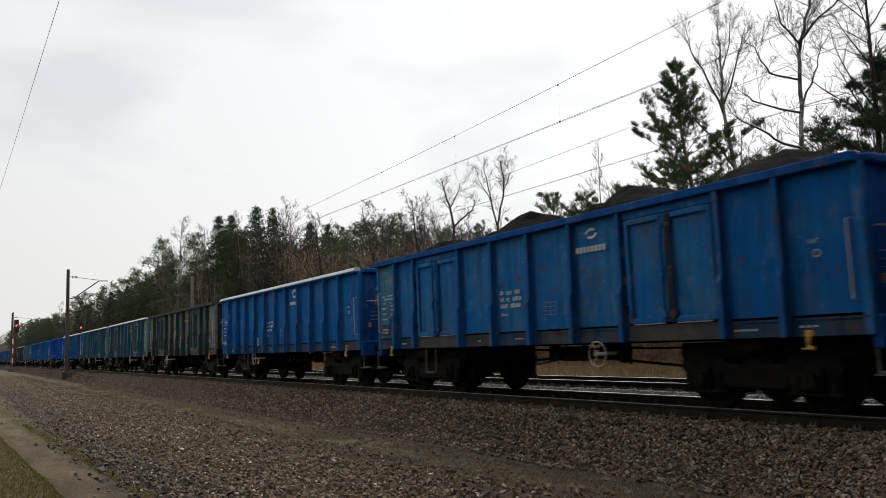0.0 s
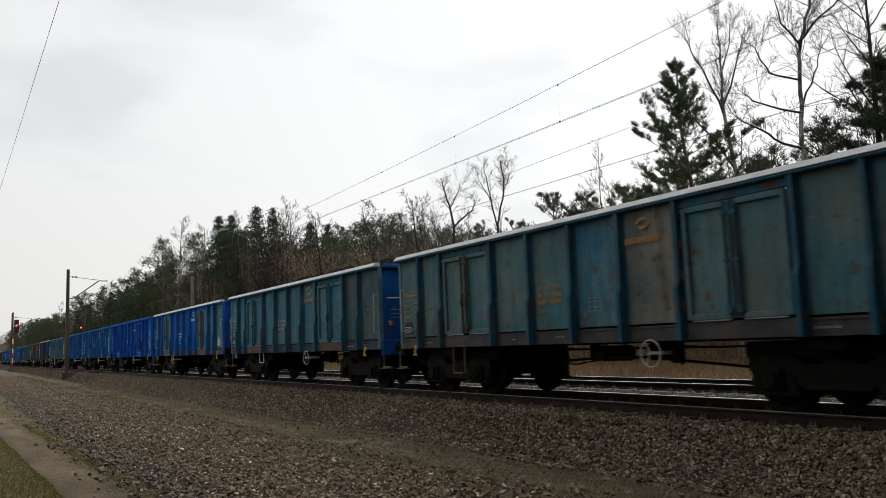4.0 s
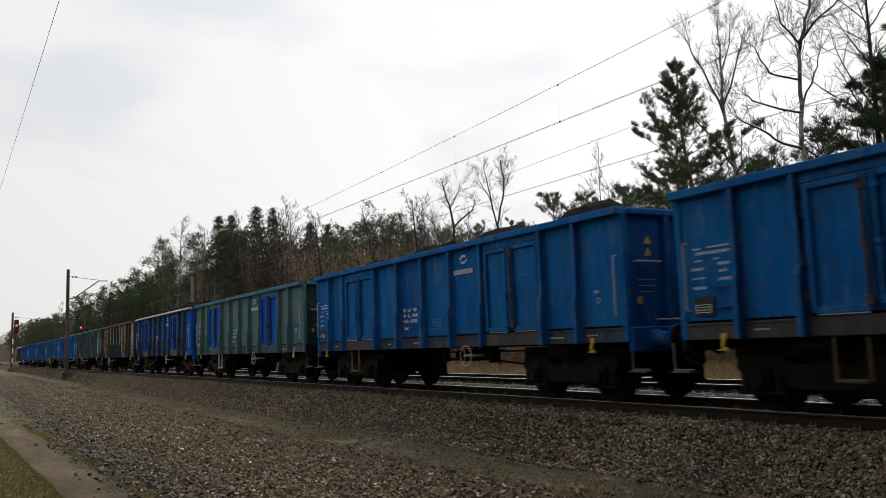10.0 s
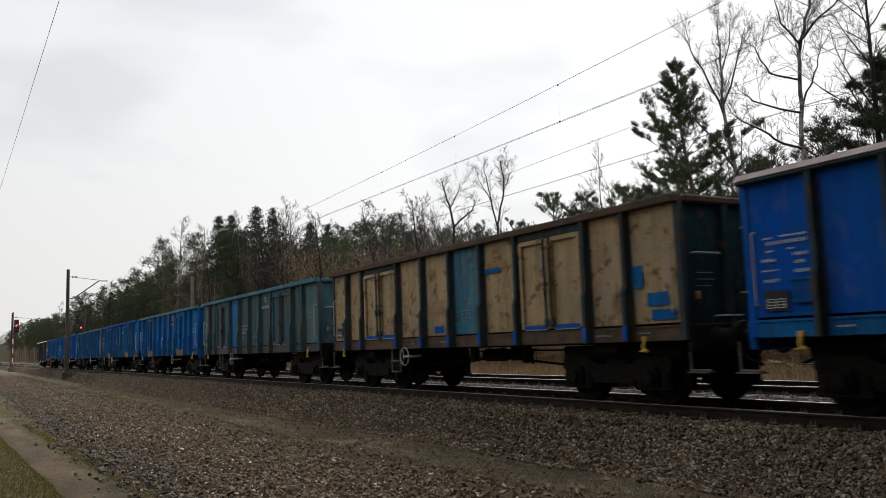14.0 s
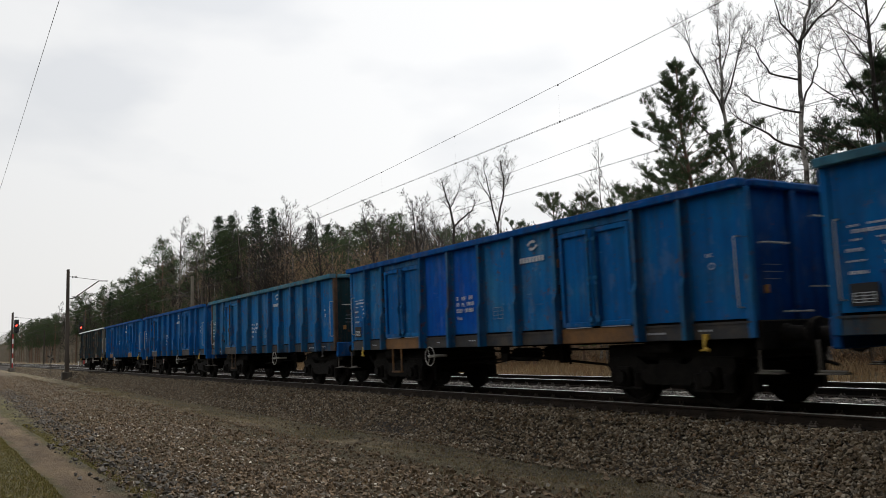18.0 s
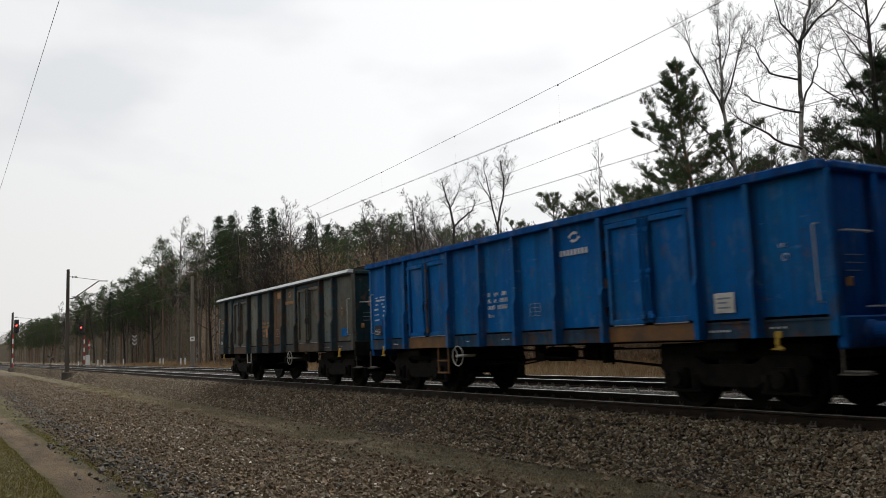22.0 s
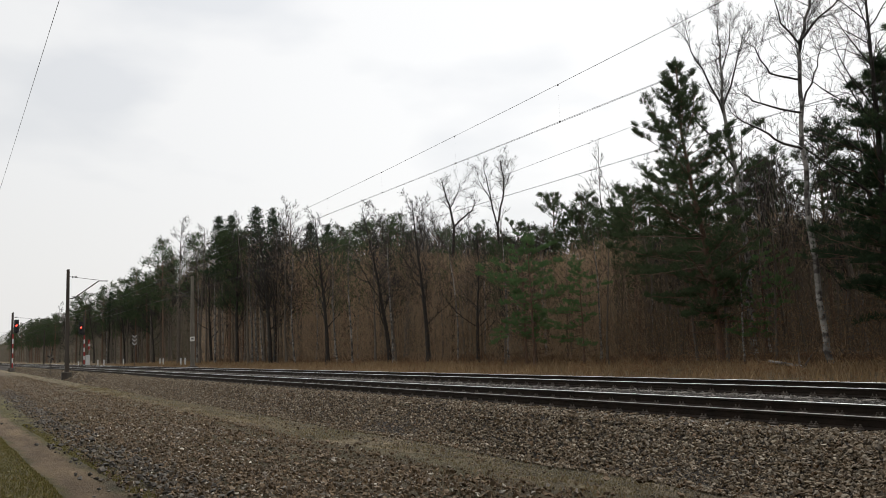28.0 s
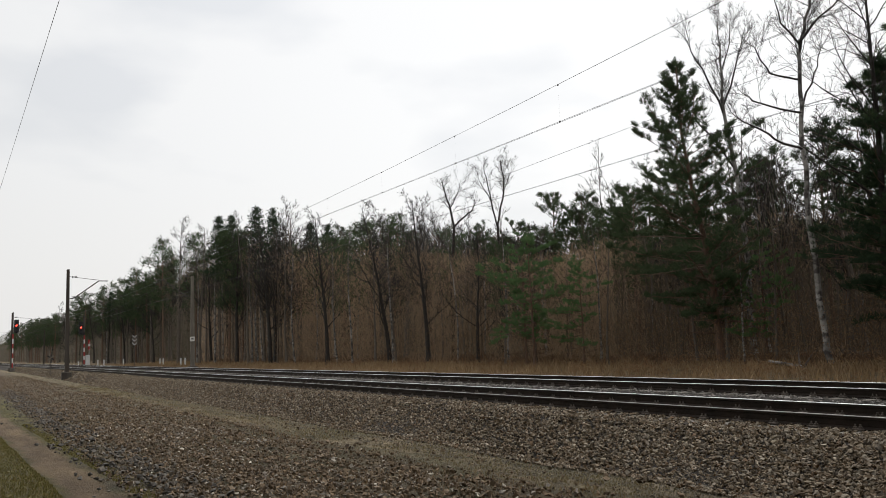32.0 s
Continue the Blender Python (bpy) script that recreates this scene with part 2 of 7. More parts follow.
CLOD = pieces("soil_clods", ((0.070, 0.050, 0.031), (0.19, 0.134, 0.083), (0.12, 0.088, 0.054), (0.25, 0.182, 0.118), (0.052, 0.038, 0.026)))
STONE = pieces("ballast_stone", ((0.022, 0.015, 0.008), (0.105, 0.073, 0.040), (0.20, 0.158, 0.106), (0.13, 0.072, 0.030), (0.42, 0.365, 0.28), (0.036, 0.025, 0.014), (0.15, 0.108, 0.062), (0.28, 0.226, 0.156)), rough=0.75, spec=0.3, grain=45.0)
# paler grey than the bank; skylight between the tracks is partly in the colour
PALESTONE = pieces("pale_ballast", ((0.15, 0.135, 0.12), (0.24, 0.225, 0.205), (0.32, 0.30, 0.28), (0.18, 0.15, 0.125)))
PEBBLE = pieces("strip_gravel", ((0.085, 0.060, 0.036), (0.23, 0.158, 0.094), (0.125, 0.092, 0.062), (0.28, 0.208, 0.136), (0.17, 0.148, 0.122), (0.11, 0.074, 0.043), (0.26, 0.235, 0.20), (0.56, 0.51, 0.42)), rough=0.75, spec=0.3)
LOOSESTONE = two_tone("loose_ballast_stone", (0.30, 0.262, 0.205), (0.075, 0.052, 0.032), 0.9, lo=0.3, hi=0.7)
GRIT = pieces("verge_grit", ((0.12, 0.105, 0.085), (0.21, 0.185, 0.152), (0.16, 0.128, 0.09), (0.27, 0.24, 0.20)))
RUBBLE = pieces("grey_rubble", ((0.055, 0.050, 0.043), (0.115, 0.106, 0.095), (0.18, 0.166, 0.147), (0.11, 0.084, 0.057)))
DRYGRASS = pieces("dry_grass", ((0.21, 0.140, 0.074), (0.31, 0.215, 0.115), (0.14, 0.088, 0.047), (0.40, 0.295, 0.175)), grain=5.0, thin=0.35)
SHORTGRASS = pieces("short_grass", ((0.15, 0.140, 0.040), (0.22, 0.175, 0.075), (0.115, 0.112, 0.030), (0.27, 0.215, 0.11)), grain=5.0, thin=0.4)
VERGEGRASS = pieces("verge_grass", ((0.20, 0.160, 0.082), (0.27, 0.220, 0.130), (0.16, 0.132, 0.060), (0.33, 0.275, 0.18)), grain=5.0, thin=0.4)
WEEDS = pieces("dead_weeds", ((0.12, 0.072, 0.043), (0.17, 0.108, 0.066), (0.085, 0.056, 0.036), (0.23, 0.165, 0.11)), grain=5.0, thin=0.3)
NEEDLES = pieces("pine_needles", ((0.046, 0.070, 0.032), (0.064, 0.094, 0.043), (0.080, 0.108, 0.052), (0.040, 0.057, 0.031)), grain=4.0, thin=0.4)
YOUNGNEEDLES = pieces("young_pine_needles", ((0.072, 0.132, 0.050), (0.098, 0.168, 0.066), (0.12, 0.19, 0.078), (0.062, 0.108, 0.046)), grain=4.0, thin=0.5)
FIR = pieces("spruce_needles", ((0.024, 0.045, 0.022), (0.038, 0.064, 0.030), (0.030, 0.053, 0.028), (0.047, 0.068, 0.036)), grain=4.0, thin=0.3)
PINEBARK = two_tone("pine_bark", (0.165, 0.092, 0.054), (0.078, 0.057, 0.043), 5.0, stretch=(3, 3, 0.6), bump=0.8)
DARKBARK = two_tone("dark_bark", (0.065, 0.053, 0.043), (0.155, 0.130, 0.102), 6.0, stretch=(3, 3, 0.5), bump=0.6)
TWIGDARK = two_tone("dark_twigs", (0.015, 0.012, 0.010), (0.034, 0.028, 0.023), 5.0, bump=0.4)
BROWNTWIG = two_tone("brown_twigs", (0.060, 0.043, 0.031), (0.13, 0.095, 0.066), 3.0)
SAPLING = pieces("sapling_bark", ((0.060, 0.044, 0.032), (0.12, 0.088, 0.060), (0.17, 0.122, 0.082), (0.105, 0.092, 0.055)), grain=4.0)
HAZE = pieces("fine_twigs", ((0.24, 0.160, 0.106), (0.35, 0.240, 0.155), (0.42, 0.295, 0.195), (0.27, 0.215, 0.12), (0.32, 0.235, 0.165)), grain=2.0, thin=0.5)
BIRCHTWIG = two_tone("birch_twigs", (0.055, 0.038, 0.032), (0.09, 0.07, 0.06), 3.0)
LEAFLITTER = pieces("withered_leaves", ((0.21, 0.125, 0.066), (0.28, 0.165, 0.083), (0.16, 0.096, 0.054), (0.23, 0.17, 0.097)), grain=5.0, thin=0.35)


def birch_bark():
    m, n, l, b = material("birch_bark", 0.75)
    bands = noise_fac(n, l, 1.9, 0.46, 0.58, stretch=(1.6, 1.6, 2.2), detail=8.0, offset=True)
    tone = noise_fac(n, l, 1.1, 0.35, 0.7, offset=True)
    c = mixed(n, l, tone, (0.30, 0.285, 0.258), (0.065, 0.058, 0.050))
    c = mixed(n, l, bands, c, (0.040, 0.034, 0.030))
    l.new(c, b.inputs["Base Color"])
    bumped(n, l, b, bands, 0.4, 0.01)
    return m


BIRCH = birch_bark()


def ground_material():
    """Soil, moss, gravel and dead grass in strips along the line, with ragged edges."""
    m, n, l, b = material("ground_soil", 0.95)
    co = n.new("ShaderNodeTexCoord")
    sep = n.new("ShaderNodeSeparateXYZ")
    l.new(co.outputs["Object"], sep.inputs["Vector"])
    wob = noise_fac(n, l, 0.8, 0.2, 0.8, space="Object", detail=9.0, rough=0.65)
    add = n.new("ShaderNodeMath")
    add.operation = "MULTIPLY_ADD"
    add.inputs[1].default_value = 0.9
    l.new(wob, add.inputs[0])
    l.new(sep.outputs["Y"], add.inputs[2])
    ramp = n.new("ShaderNodeValToRGB")
    mr = n.new("ShaderNodeMapRange")
    mr.inputs["From Min"].default_value, mr.inputs["From Max"].default_value = -10.0, 40.0
    l.new(add.outputs[0], mr.inputs["Value"])
    l.new(mr.outputs["Result"], ramp.inputs["Fac"])
    stops = [(-10.0, (0.17, 0.15, 0.042)), (2.2, (0.165, 0.14, 0.045)), (2.6, (0.155, 0.120, 0.078)), (3.2, (0.145, 0.106, 0.069)),
             (6.5, (0.165, 0.120, 0.072)), (6.9, (0.260, 0.205, 0.125)), (7.7, (0.255, 0.205, 0.130)), (8.1, (0.230, 0.195, 0.150)), (8.6, (0.084, 0.068, 0.045)),
             (18.5, (0.084, 0.065, 0.045)), (20.0, (0.235, 0.162, 0.088)), (29.0, (0.225, 0.148, 0.078)), (34.0, (0.15, 0.095, 0.054))]
    for i, (y, c) in enumerate(stops):
        put_stop(ramp, i, (y + 10.0) / 50.0, c)
    # the trodden path runs slightly askew
    skew = n.new("ShaderNodeMapRange")
    skew.inputs["From Min"].default_value, skew.inputs["From Max"].default_value = -34.0, -8.0
    skew.inputs["To Min"].default_value, skew.inputs["To Max"].default_value = 0.95, 1.75
    l.new(sep.outputs["X"], skew.inputs["Value"])
    off = n.new("ShaderNodeMath")
    off.operation = "SUBTRACT"
    l.new(sep.outputs["Y"], off.inputs[0])
    l.new(skew.outputs["Result"], off.inputs[1])
    wob2 = n.new("ShaderNodeMath")
    wob2.operation = "MULTIPLY_ADD"
    wob2.inputs[1].default_value, wob2.inputs[2].default_value = 0.35, -0.17
    l.new(wob, wob2.inputs[0])
    both = n.new("ShaderNodeMath")
    both.operation = "ADD"
    l.new(off.outputs[0], both.inputs[0])
    l.new(wob2.outputs[0], both.inputs[1])
    dist = n.new("ShaderNodeMath")
    dist.operation = "ABSOLUTE"
    l.new(both.outputs[0], dist.inputs[0])
    trod = n.new("ShaderNodeMapRange")
    trod.interpolation_type = "SMOOTHSTEP"
    trod.inputs["From Min"].default_value, trod.inputs["From Max"].default_value = 0.42, 0.20
    l.new(dist.outputs[0], trod.inputs["Value"])
    fine = noise_fac(n, l, 4.0, 0.40, 0.68, detail=10.0, rough=0.8, stretch=(0.4, 1.0, 1.0))
    mid = noise_fac(n, l, 1.1, 0.42, 0.62, detail=8.0, stretch=(0.35, 1.0, 1.0), rough=0.7)
    c = mixed(n, l, fine, ramp.outputs["Color"], (0.035, 0.027, 0.018))
    half = n.new("ShaderNodeMath")
    half.operation = "MULTIPLY"
    half.inputs[1].default_value = 0.65
    l.new(mid, half.inputs[0])
    c = mixed(n, l, half.outputs[0], c, (0.06, 0.062, 0.028))
    earth = mixed(n, l, times(n, l, mid, 0.8), (0.21, 0.150, 0.090), (0.105, 0.074, 0.045))
    c = mixed(n, l, trod.outputs["Result"], c, earth)
    l.new(c, b.inputs["Base Color"])
    bumped(n, l, b, fine, 1.0, 0.06)
    return m


SOIL = ground_material()
# kept dark: the shade in gaps between stones is put into this colour
BED = two_tone("ballast_bed", (0.016, 0.012, 0.009), (0.055, 0.044, 0.034), 13.0, bump=1.0, dist=0.06, offset=False)
FARWOOD = pieces("far_wood_twigs", ((0.14, 0.106, 0.075), (0.18, 0.136, 0.10), (0.095, 0.100, 0.062), (0.060, 0.078, 0.046), (0.21, 0.16, 0.122)), grain=2.0)
THICKET = two_tone("wood_depth", (0.11, 0.085, 0.061), (0.17, 0.132, 0.096), 0.6, stretch=(3, 3, 0.5), bump=0.2)


# ---- mesh helpers ----
def mesh_from(name, verts, faces, mat=None, smooth=False):
    me = bpy.data.meshes.new(name)
    me.from_pydata([tuple(v) for v in verts], [], [tuple(f) for f in faces])
    if smooth:
        me.polygons.foreach_set("use_smooth", [True] * len(me.polygons))
    me.materials.append(mat)
    me.update()
    return me


class Build:
    """Collects boxes, tubes and discs of one mesh."""

    def __init__(self):
        self.v, self.f = [], []

    def add(self, verts, faces):
        k = len(self.v)
        self.v += [tuple(p) for p in verts]
        self.f += [tuple(i + k for i in f) for f in faces]
        return self

    def box(self, x0, x1, y0, y1, z0, z1, c=0.0):
        """A box; c chamfers its edges along the longest side."""
        if c <= 0:
            p = [(x, y, z) for x in (x0, x1) for y in (y0, y1) for z in (z0, z1)]
            return self.add(p, [(0, 1, 3, 2), (4, 6, 7, 5), (0, 4, 5, 1), (2, 3, 7, 6), (0, 2, 6, 4), (1, 5, 7, 3)])
        d = (x1 - x0, y1 - y0, z1 - z0)
        ax = d.index(max(d))
        a0, a1 = ((x0, x1), (y0, y1), (z0, z1))[ax]
        (b0, b1), (e0, e1) = [r for i, r in enumerate(((x0, x1), (y0, y1), (z0, z1))) if i != ax]
        ring = [(b0 + c, e0), (b1 - c, e0), (b1, e0 + c), (b1, e1 - c), (b1 - c, e1), (b0 + c, e1), (b0, e1 - c), (b0, e0 + c)]
        pts = []
        for a, s in ((a0, 0.6), (a0 + c, 1.0), (a1 - c, 1.0), (a1, 0.6)):
            mb, mc = (b0 + b1) / 2, (e0 + e1) / 2
            for b, e in ring:
                if s < 1:
                    b = b - math.copysign(min(c, abs(b - mb)), b - mb)
                    e = e - math.copysign(min(c, abs(e - mc)), e - mc)
                q = [b, e]
                q.insert(ax, a)
                pts.append(q)
        faces = [tuple(range(7, -1, -1)), tuple(range(24, 32))]
        for r in range(3):
            for i in range(8):
                j = (i + 1) % 8
                faces.append((r * 8 + i, r * 8 + j, r * 8 + 8 + j, r * 8 + 8 + i))
        return self.add(pts, faces)

    def prism(self, outline, y0, y1):
        """An outline in x, z, drawn out from y0 to y1."""
        k = len(outline)
        p = [(x, y0, z) for x, z in outline] + [(x, y1, z) for x, z in outline]
        return self.add(p, [tuple(range(k)), tuple(range(2 * k - 1, k - 1, -1))] + [(i, i + k, (i + 1) % k + k, (i + 1) % k) for i in range(k)])

    def tube(self, pts, radii, sides=6, cap=True):
        pts = [Vector(p) for p in pts]
        if not isinstance(radii, (list, tuple)):
            radii = [radii] * len(pts)
        k = len(self.v)
        side = None
        for i, p in enumerate(pts):
            d = (pts[min(i + 1, len(pts) - 1)] - pts[max(i - 1, 0)])
            d = d.normalized() if d.length > 1e-9 else Vector((0, 0, 1))
            if side is None:
                side = d.orthogonal().normalized()
            side = (side - d * side.dot(d))
            side = side.normalized() if side.length > 1e-6 else d.orthogonal().normalized()
            up = d.cross(side)
            for j in range(sides):
                a = 2 * math.pi * j / sides
                self.v.append(tuple(p + radii[i] * (math.cos(a) * side + math.sin(a) * up)))
        for i in range(len(pts) - 1):
            for j in range(sides):
                a, b = k + i * sides + j, k + i * sides + (j + 1) % sides
                self.f.append((a, b, b + sides, a + sides))
        if cap:
            self.f.append(tuple(range(k + sides - 1, k - 1, -1)))
            e = k + (len(pts) - 1) * sides
            self.f.append(tuple(range(e, e + sides)))
        return self

    def lathe(self, profile, centre, sides=20, axis="y"):
        """A profile of (along, radius) turned round an axis through centre."""
        k = len(self.v)
        cx, cy, cz = centre
        for a, r in profile:
            for j in range(sides):
                t = 2 * math.pi * j / sides
                u, w = r * math.cos(t), r * math.sin(t)
                self.v.append({"y": (cx + u, cy + a, cz + w), "x": (cx + a, cy + u, cz + w), "z": (cx + u, cy + w, cz + a)}[axis])
        for i in range(len(profile) - 1):
            for j in range(sides):
                a, b = k + i * sides + j, k + i * sides + (j + 1) % sides
                self.f.append((a, a + sides, b + sides, b))
        self.f.append(tuple(range(k, k + sides)))
        e = k + (len(profile) - 1) * sides
        self.f.append(tuple(range(e + sides - 1, e - 1, -1)))
        return self

    def ring(self, centre, r, w, sides=24, axis="y"):
        cx, cy, cz = centre
        pts = []
        for j in range(sides + 1):
            t = 2 * math.pi * j / sides
            u, v = r * math.cos(t), r * math.sin(t)
            pts.append({"y": (cx + u, cy, cz + v), "x": (cx, cy + u, cz + v), "z": (cx + u, cy + v, cz)}[axis])
        return self.tube(pts, w, 5, False)

    def mesh(self, name, mat, smooth=False):
        return mesh_from(name, self.v, self.f, mat, smooth)


def part(name, shape, mat, parent, label="", at=None):
    """One mesh object under a thing or a part. shape: a Build, or a mesh that alike parts share."""
    me = shape.mesh(name, mat) if isinstance(shape, Build) else shape
    ob = new(name, me)
    ob.parent = parent
    if at:
        ob.location = at
    if me.materials[0] is not mat:
        ob.material_slots[0].link = "OBJECT"
        ob.material_slots[0].material = mat
    if label:
        tagged(ob, label)
    return ob


def thing(name, label, category, group="", at=(0, 0, 0), turn=0.0, kind=""):
    ob = new(name)
    ob.matrix_basis = pose(*at, 0, 0, turn)
    return tagged(ob, label, category, group, kind)


def structure(name, shape, mat, label, category="ground"):
    ob = new(name, shape.mesh(name, mat) if isinstance(shape, Build) else shape)
    return tagged(ob, label, category, "", "structure")


# ---- ground ----
SECTION = [(-1600, 0.0), (-300, -0.6), (-40, -0.72), (-6, -0.70), (0.9, -0.70), (1.3, -0.73), (1.8, -0.73), (2.2, -0.69), (4.0, -0.66), (6.0, -0.69),
           (7.5, -0.70), (8.1, -0.72), (9.6, -0.72), (18.0, -0.62), (19.5, -0.55), (24.0, -0.52), (32.0, -0.45), (60.0, -0.3), (300.0, 0.5), (1600.0, 4.0)]


def ground_z(y):
    for (a, za), (b, zb) in zip(SECTION, SECTION[1:]):
        if y <= b:
            return za + (zb - za) * (y - a) / (b - a)
    return SECTION[-1][1]


def ground_at(x, y):
    """The ground with its gentle unevenness near the line."""
    if -60 < x < 14 and -8 < y < 34:
        rough = 0.05 * noise.noise(Vector((x * 0.5, y * 3.2, 6))) + 0.03 * noise.noise(Vector((x * 1.7, y * 4.0, 12))) if 2.3 < y < 6.6 else 0.0
        return ground_z(y) + 0.045 * noise.noise(Vector((x * 0.45, y * 0.45, 0))) + rough
    return ground_z(y)


def make_ground():
    ys = []
    for (a, _), (b, _) in zip(SECTION, SECTION[1:]):
        steps = max(1, min(20, int((b - a) / (0.12 if 2.1 < a < 6.5 else 0.5)))) if b - a < 30 else 2
        ys += [a + (b - a) * i / steps for i in range(steps)]
    ys.append(SECTION[-1][0])
    xs = [-2500, -1200, -700, -400, -300, -220, -160, -120, -90, -70, -55, -45] + [-38 + 0.3 * i for i in range(160)] + [12, 16, 24, 40, 80, 200, 600, 1500]
    verts, faces = [], []
    for x in xs:
        for y in ys:
            verts.append((x, y, ground_at(x, y)))
    k = len(ys)
    for i in range(len(xs) - 1):
        for j in range(k - 1):
            faces.append((i * k + j, (i + 1) * k + j, (i + 1) * k + j + 1, i * k + j + 1))
    structure("ground", mesh_from("ground", verts, faces, SOIL, True), SOIL, "bare brown soil with moss, gravel and dead grass")


make_ground()
BED_SECTION = [(7.45, -0.74), (7.8, -0.62), (8.9, -0.22), (9.25, -0.19), (11.8, -0.19), (12.3, -0.24), (13.2, -0.24), (13.6, -0.19), (16.25, -0.19), (16.7, -0.22), (18.4, -0.66)]


def bed_z(y):
    for (a, za), (b, zb) in zip(BED_SECTION, BED_SECTION[1:]):
        if a <= y <= b:
            return za + (zb - za) * (y - a) / (b - a)
    return -0.7


def make_bed():
    xs = [-1500, -600, -300, -200, -140, -100, -75, -60] + [-50 + 1.0 * i for i in range(64)] + [25, 60, 200, 800]
    verts, faces = [], []
    ys = [y for y, _ in BED_SECTION]
    for x in xs:
        for i, (y, z) in enumerate(BED_SECTION):
            wob = 0.16 * noise.noise(Vector((x * 0.35, y, 2))) if i in (0, 1) else 0.0
            verts.append((x, y + wob, z + (0.01 * noise.noise(Vector((x, y, 7))) if i > 1 else 0)))
    k = len(ys)
    for i in range(len(xs) - 1):
        for j in range(k - 1):
            faces.append((i * k + j, (i + 1) * k + j, (i + 1) * k + j + 1, i * k + j + 1))
    return structure("ballast_bed", mesh_from("ballast_bed", verts, faces, BED), BED, "bank of grey and brown crushed stone ballast", "ballast")


bed = make_bed()


def stones(name, count, place, lo, hi, mat, label, category="gravel", flat=0.75, corners=9):
    """Loose angular stones as one mesh; place() gives x, y, z."""
    base = []
    for s in range(10):
        rnd = random.Random(s)
        pts = [Vector(p).normalized() for p in ((1, 1, 1), (1, -1, -1), (-1, 1, -1), (-1, -1, 1), (1.2, 0, 0), (-1.2, 0, 0), (0, 1.1, 0.2), (0, -1.1, -0.1), (0, 0, 1.1))][9 - corners:]
        bm = bmesh.new()
        for p in pts:
            bm.verts.new((p.x * rnd.uniform(0.7, 1.3), p.y * rnd.uniform(0.6, 1.1), p.z * rnd.uniform(0.6, 1.0)))
        bmesh.ops.convex_hull(bm, input=bm.verts)
        bmesh.ops.delete(bm, geom=[v for v in bm.verts if not v.link_faces], context="VERTS")
        bm.verts.index_update()
        base.append((np.array([v.co[:] for v in bm.verts]), np.array([[v.index for v in f.verts] for f in bm.faces])))
        bm.free()
    rng = np.random.default_rng(len(name) + count)
    vs, fs, k = [], [], 0
    for i in range(count):
        v, f = base[i % 10]
        x, y, z = place(rng)
        r = rng.uniform(lo, hi) * (1.5 if rng.random() < 0.08 else 1.0)
        m = np.array(Euler(rng.uniform(0, 6.28, 3)).to_matrix())
        w = (v * r) @ m.T
        w[:, 2] *= flat
        vs.append(w + (x, y, z + 0.25 * r))
        fs.append(f + k)
        k += len(v)
    vs, fs = np.concatenate(vs), np.concatenate(fs)
    me = bpy.data.meshes.new(name)
    me.from_pydata(vs.tolist(), [], fs.tolist())
    me.materials.append(mat)
    return tagged(new(name, me), label, category, "", "stuff")


def along(rng, x0, x1, bias):
    """A place along the line, denser towards the camera's end."""
    tail = 2.2 * rng.exponential() if rng.random() < 0.2 else 0.0
    return x1 - (x1 - x0) * rng.random() ** bias + tail


def on_bank(rng):
    x, y = along(rng, -60, -4.2, 1.6), rng.uniform(7.35, 9.72)
    if y > 9.26 and (3.6 - x + 0.16) % 0.61 < 0.32 and rng.random() < 0.8:
        y = rng.uniform(7.5, 9.05)
    return x, y, max(bed_z(y) if y > 7.45 else -0.75, ground_at(x, y) if y < 8.2 else -1) + 0.012


def on_far_bank(rng):
    x, y = -56 - 110 * rng.random() ** 1.2, rng.uniform(7.5, 9.72)
    return x, y, bed_z(y) + 0.01


def on_grit(rng):
    x, y = along(rng, -40, -3, 1.5), 7.95 - 1.3 * rng.random() ** 1.5
    return x, y, max(ground_at(x, y), bed_z(y) if y > 7.45 else -1) + 0.006


def between(rng):
    x = along(rng, -70, -5, 1.6)
    y = rng.choice((rng.uniform(11.35, 14.1), rng.uniform(9.95, 11.1), rng.uniform(14.3, 15.6), rng.uniform(15.8, 18.3)), p=(0.55, 0.15, 0.1, 0.2))
    return x, y, bed_z(y)


def on_strip(rng):
    x, y = along(rng, -110, -3, 2.4), rng.triangular(1.9, 3.4, 6.4)
    return x, y, ground_at(x, y) + 0.01


def over_strip(rng):
    x, y = along(rng, -100, -4, 2.2), rng.uniform(2.0, 7.5)
    if y > 6.1 and rng.random() < 0.88:
        y -= 3.4
    return x, y, ground_at(x, y) + 0.005


def at_verge(rng):
    x = along(rng, -55, -6, 1.8)
    y = rng.normal(2.4, 0.33) + 0.3 * noise.noise(Vector((x * 0.3, 0, 9)))
    return x, y, ground_at(x, y) + 0.02


stones("far_ballast", 9000, on_far_bank, 0.035, 0.075, STONE, "crushed ballast stones down the line", "ballast", 0.8, 6)
stones("ballast_stones", 62000, on_bank, 0.017, 0.037, STONE, "loose grey and brown crushed ballast stones", "ballast", 0.8, 7)
stones("verge_grit", 14000, on_grit, 0.006, 0.016, GRIT, "fine grit at the foot of the ballast", corners=6)
stones("track_stones", 12000, between, 0.026, 0.046, PALESTONE, "pale grey crushed stones between the tracks", "ballast", 0.75, 7)
stones("strip_stones", 30000, on_strip, 0.010, 0.040, PEBBLE, "small brown and grey stones strewn over bare soil", corners=6)
stones("soil_clods", 30000, over_strip, 0.012, 0.045, CLOD, "crumbly brown clods of soil", "soil", 0.85, 6)
stones("verge_stones", 1900, at_verge, 0.02, 0.055, RUBBLE, "grey rubble heaped beside the dirt path")


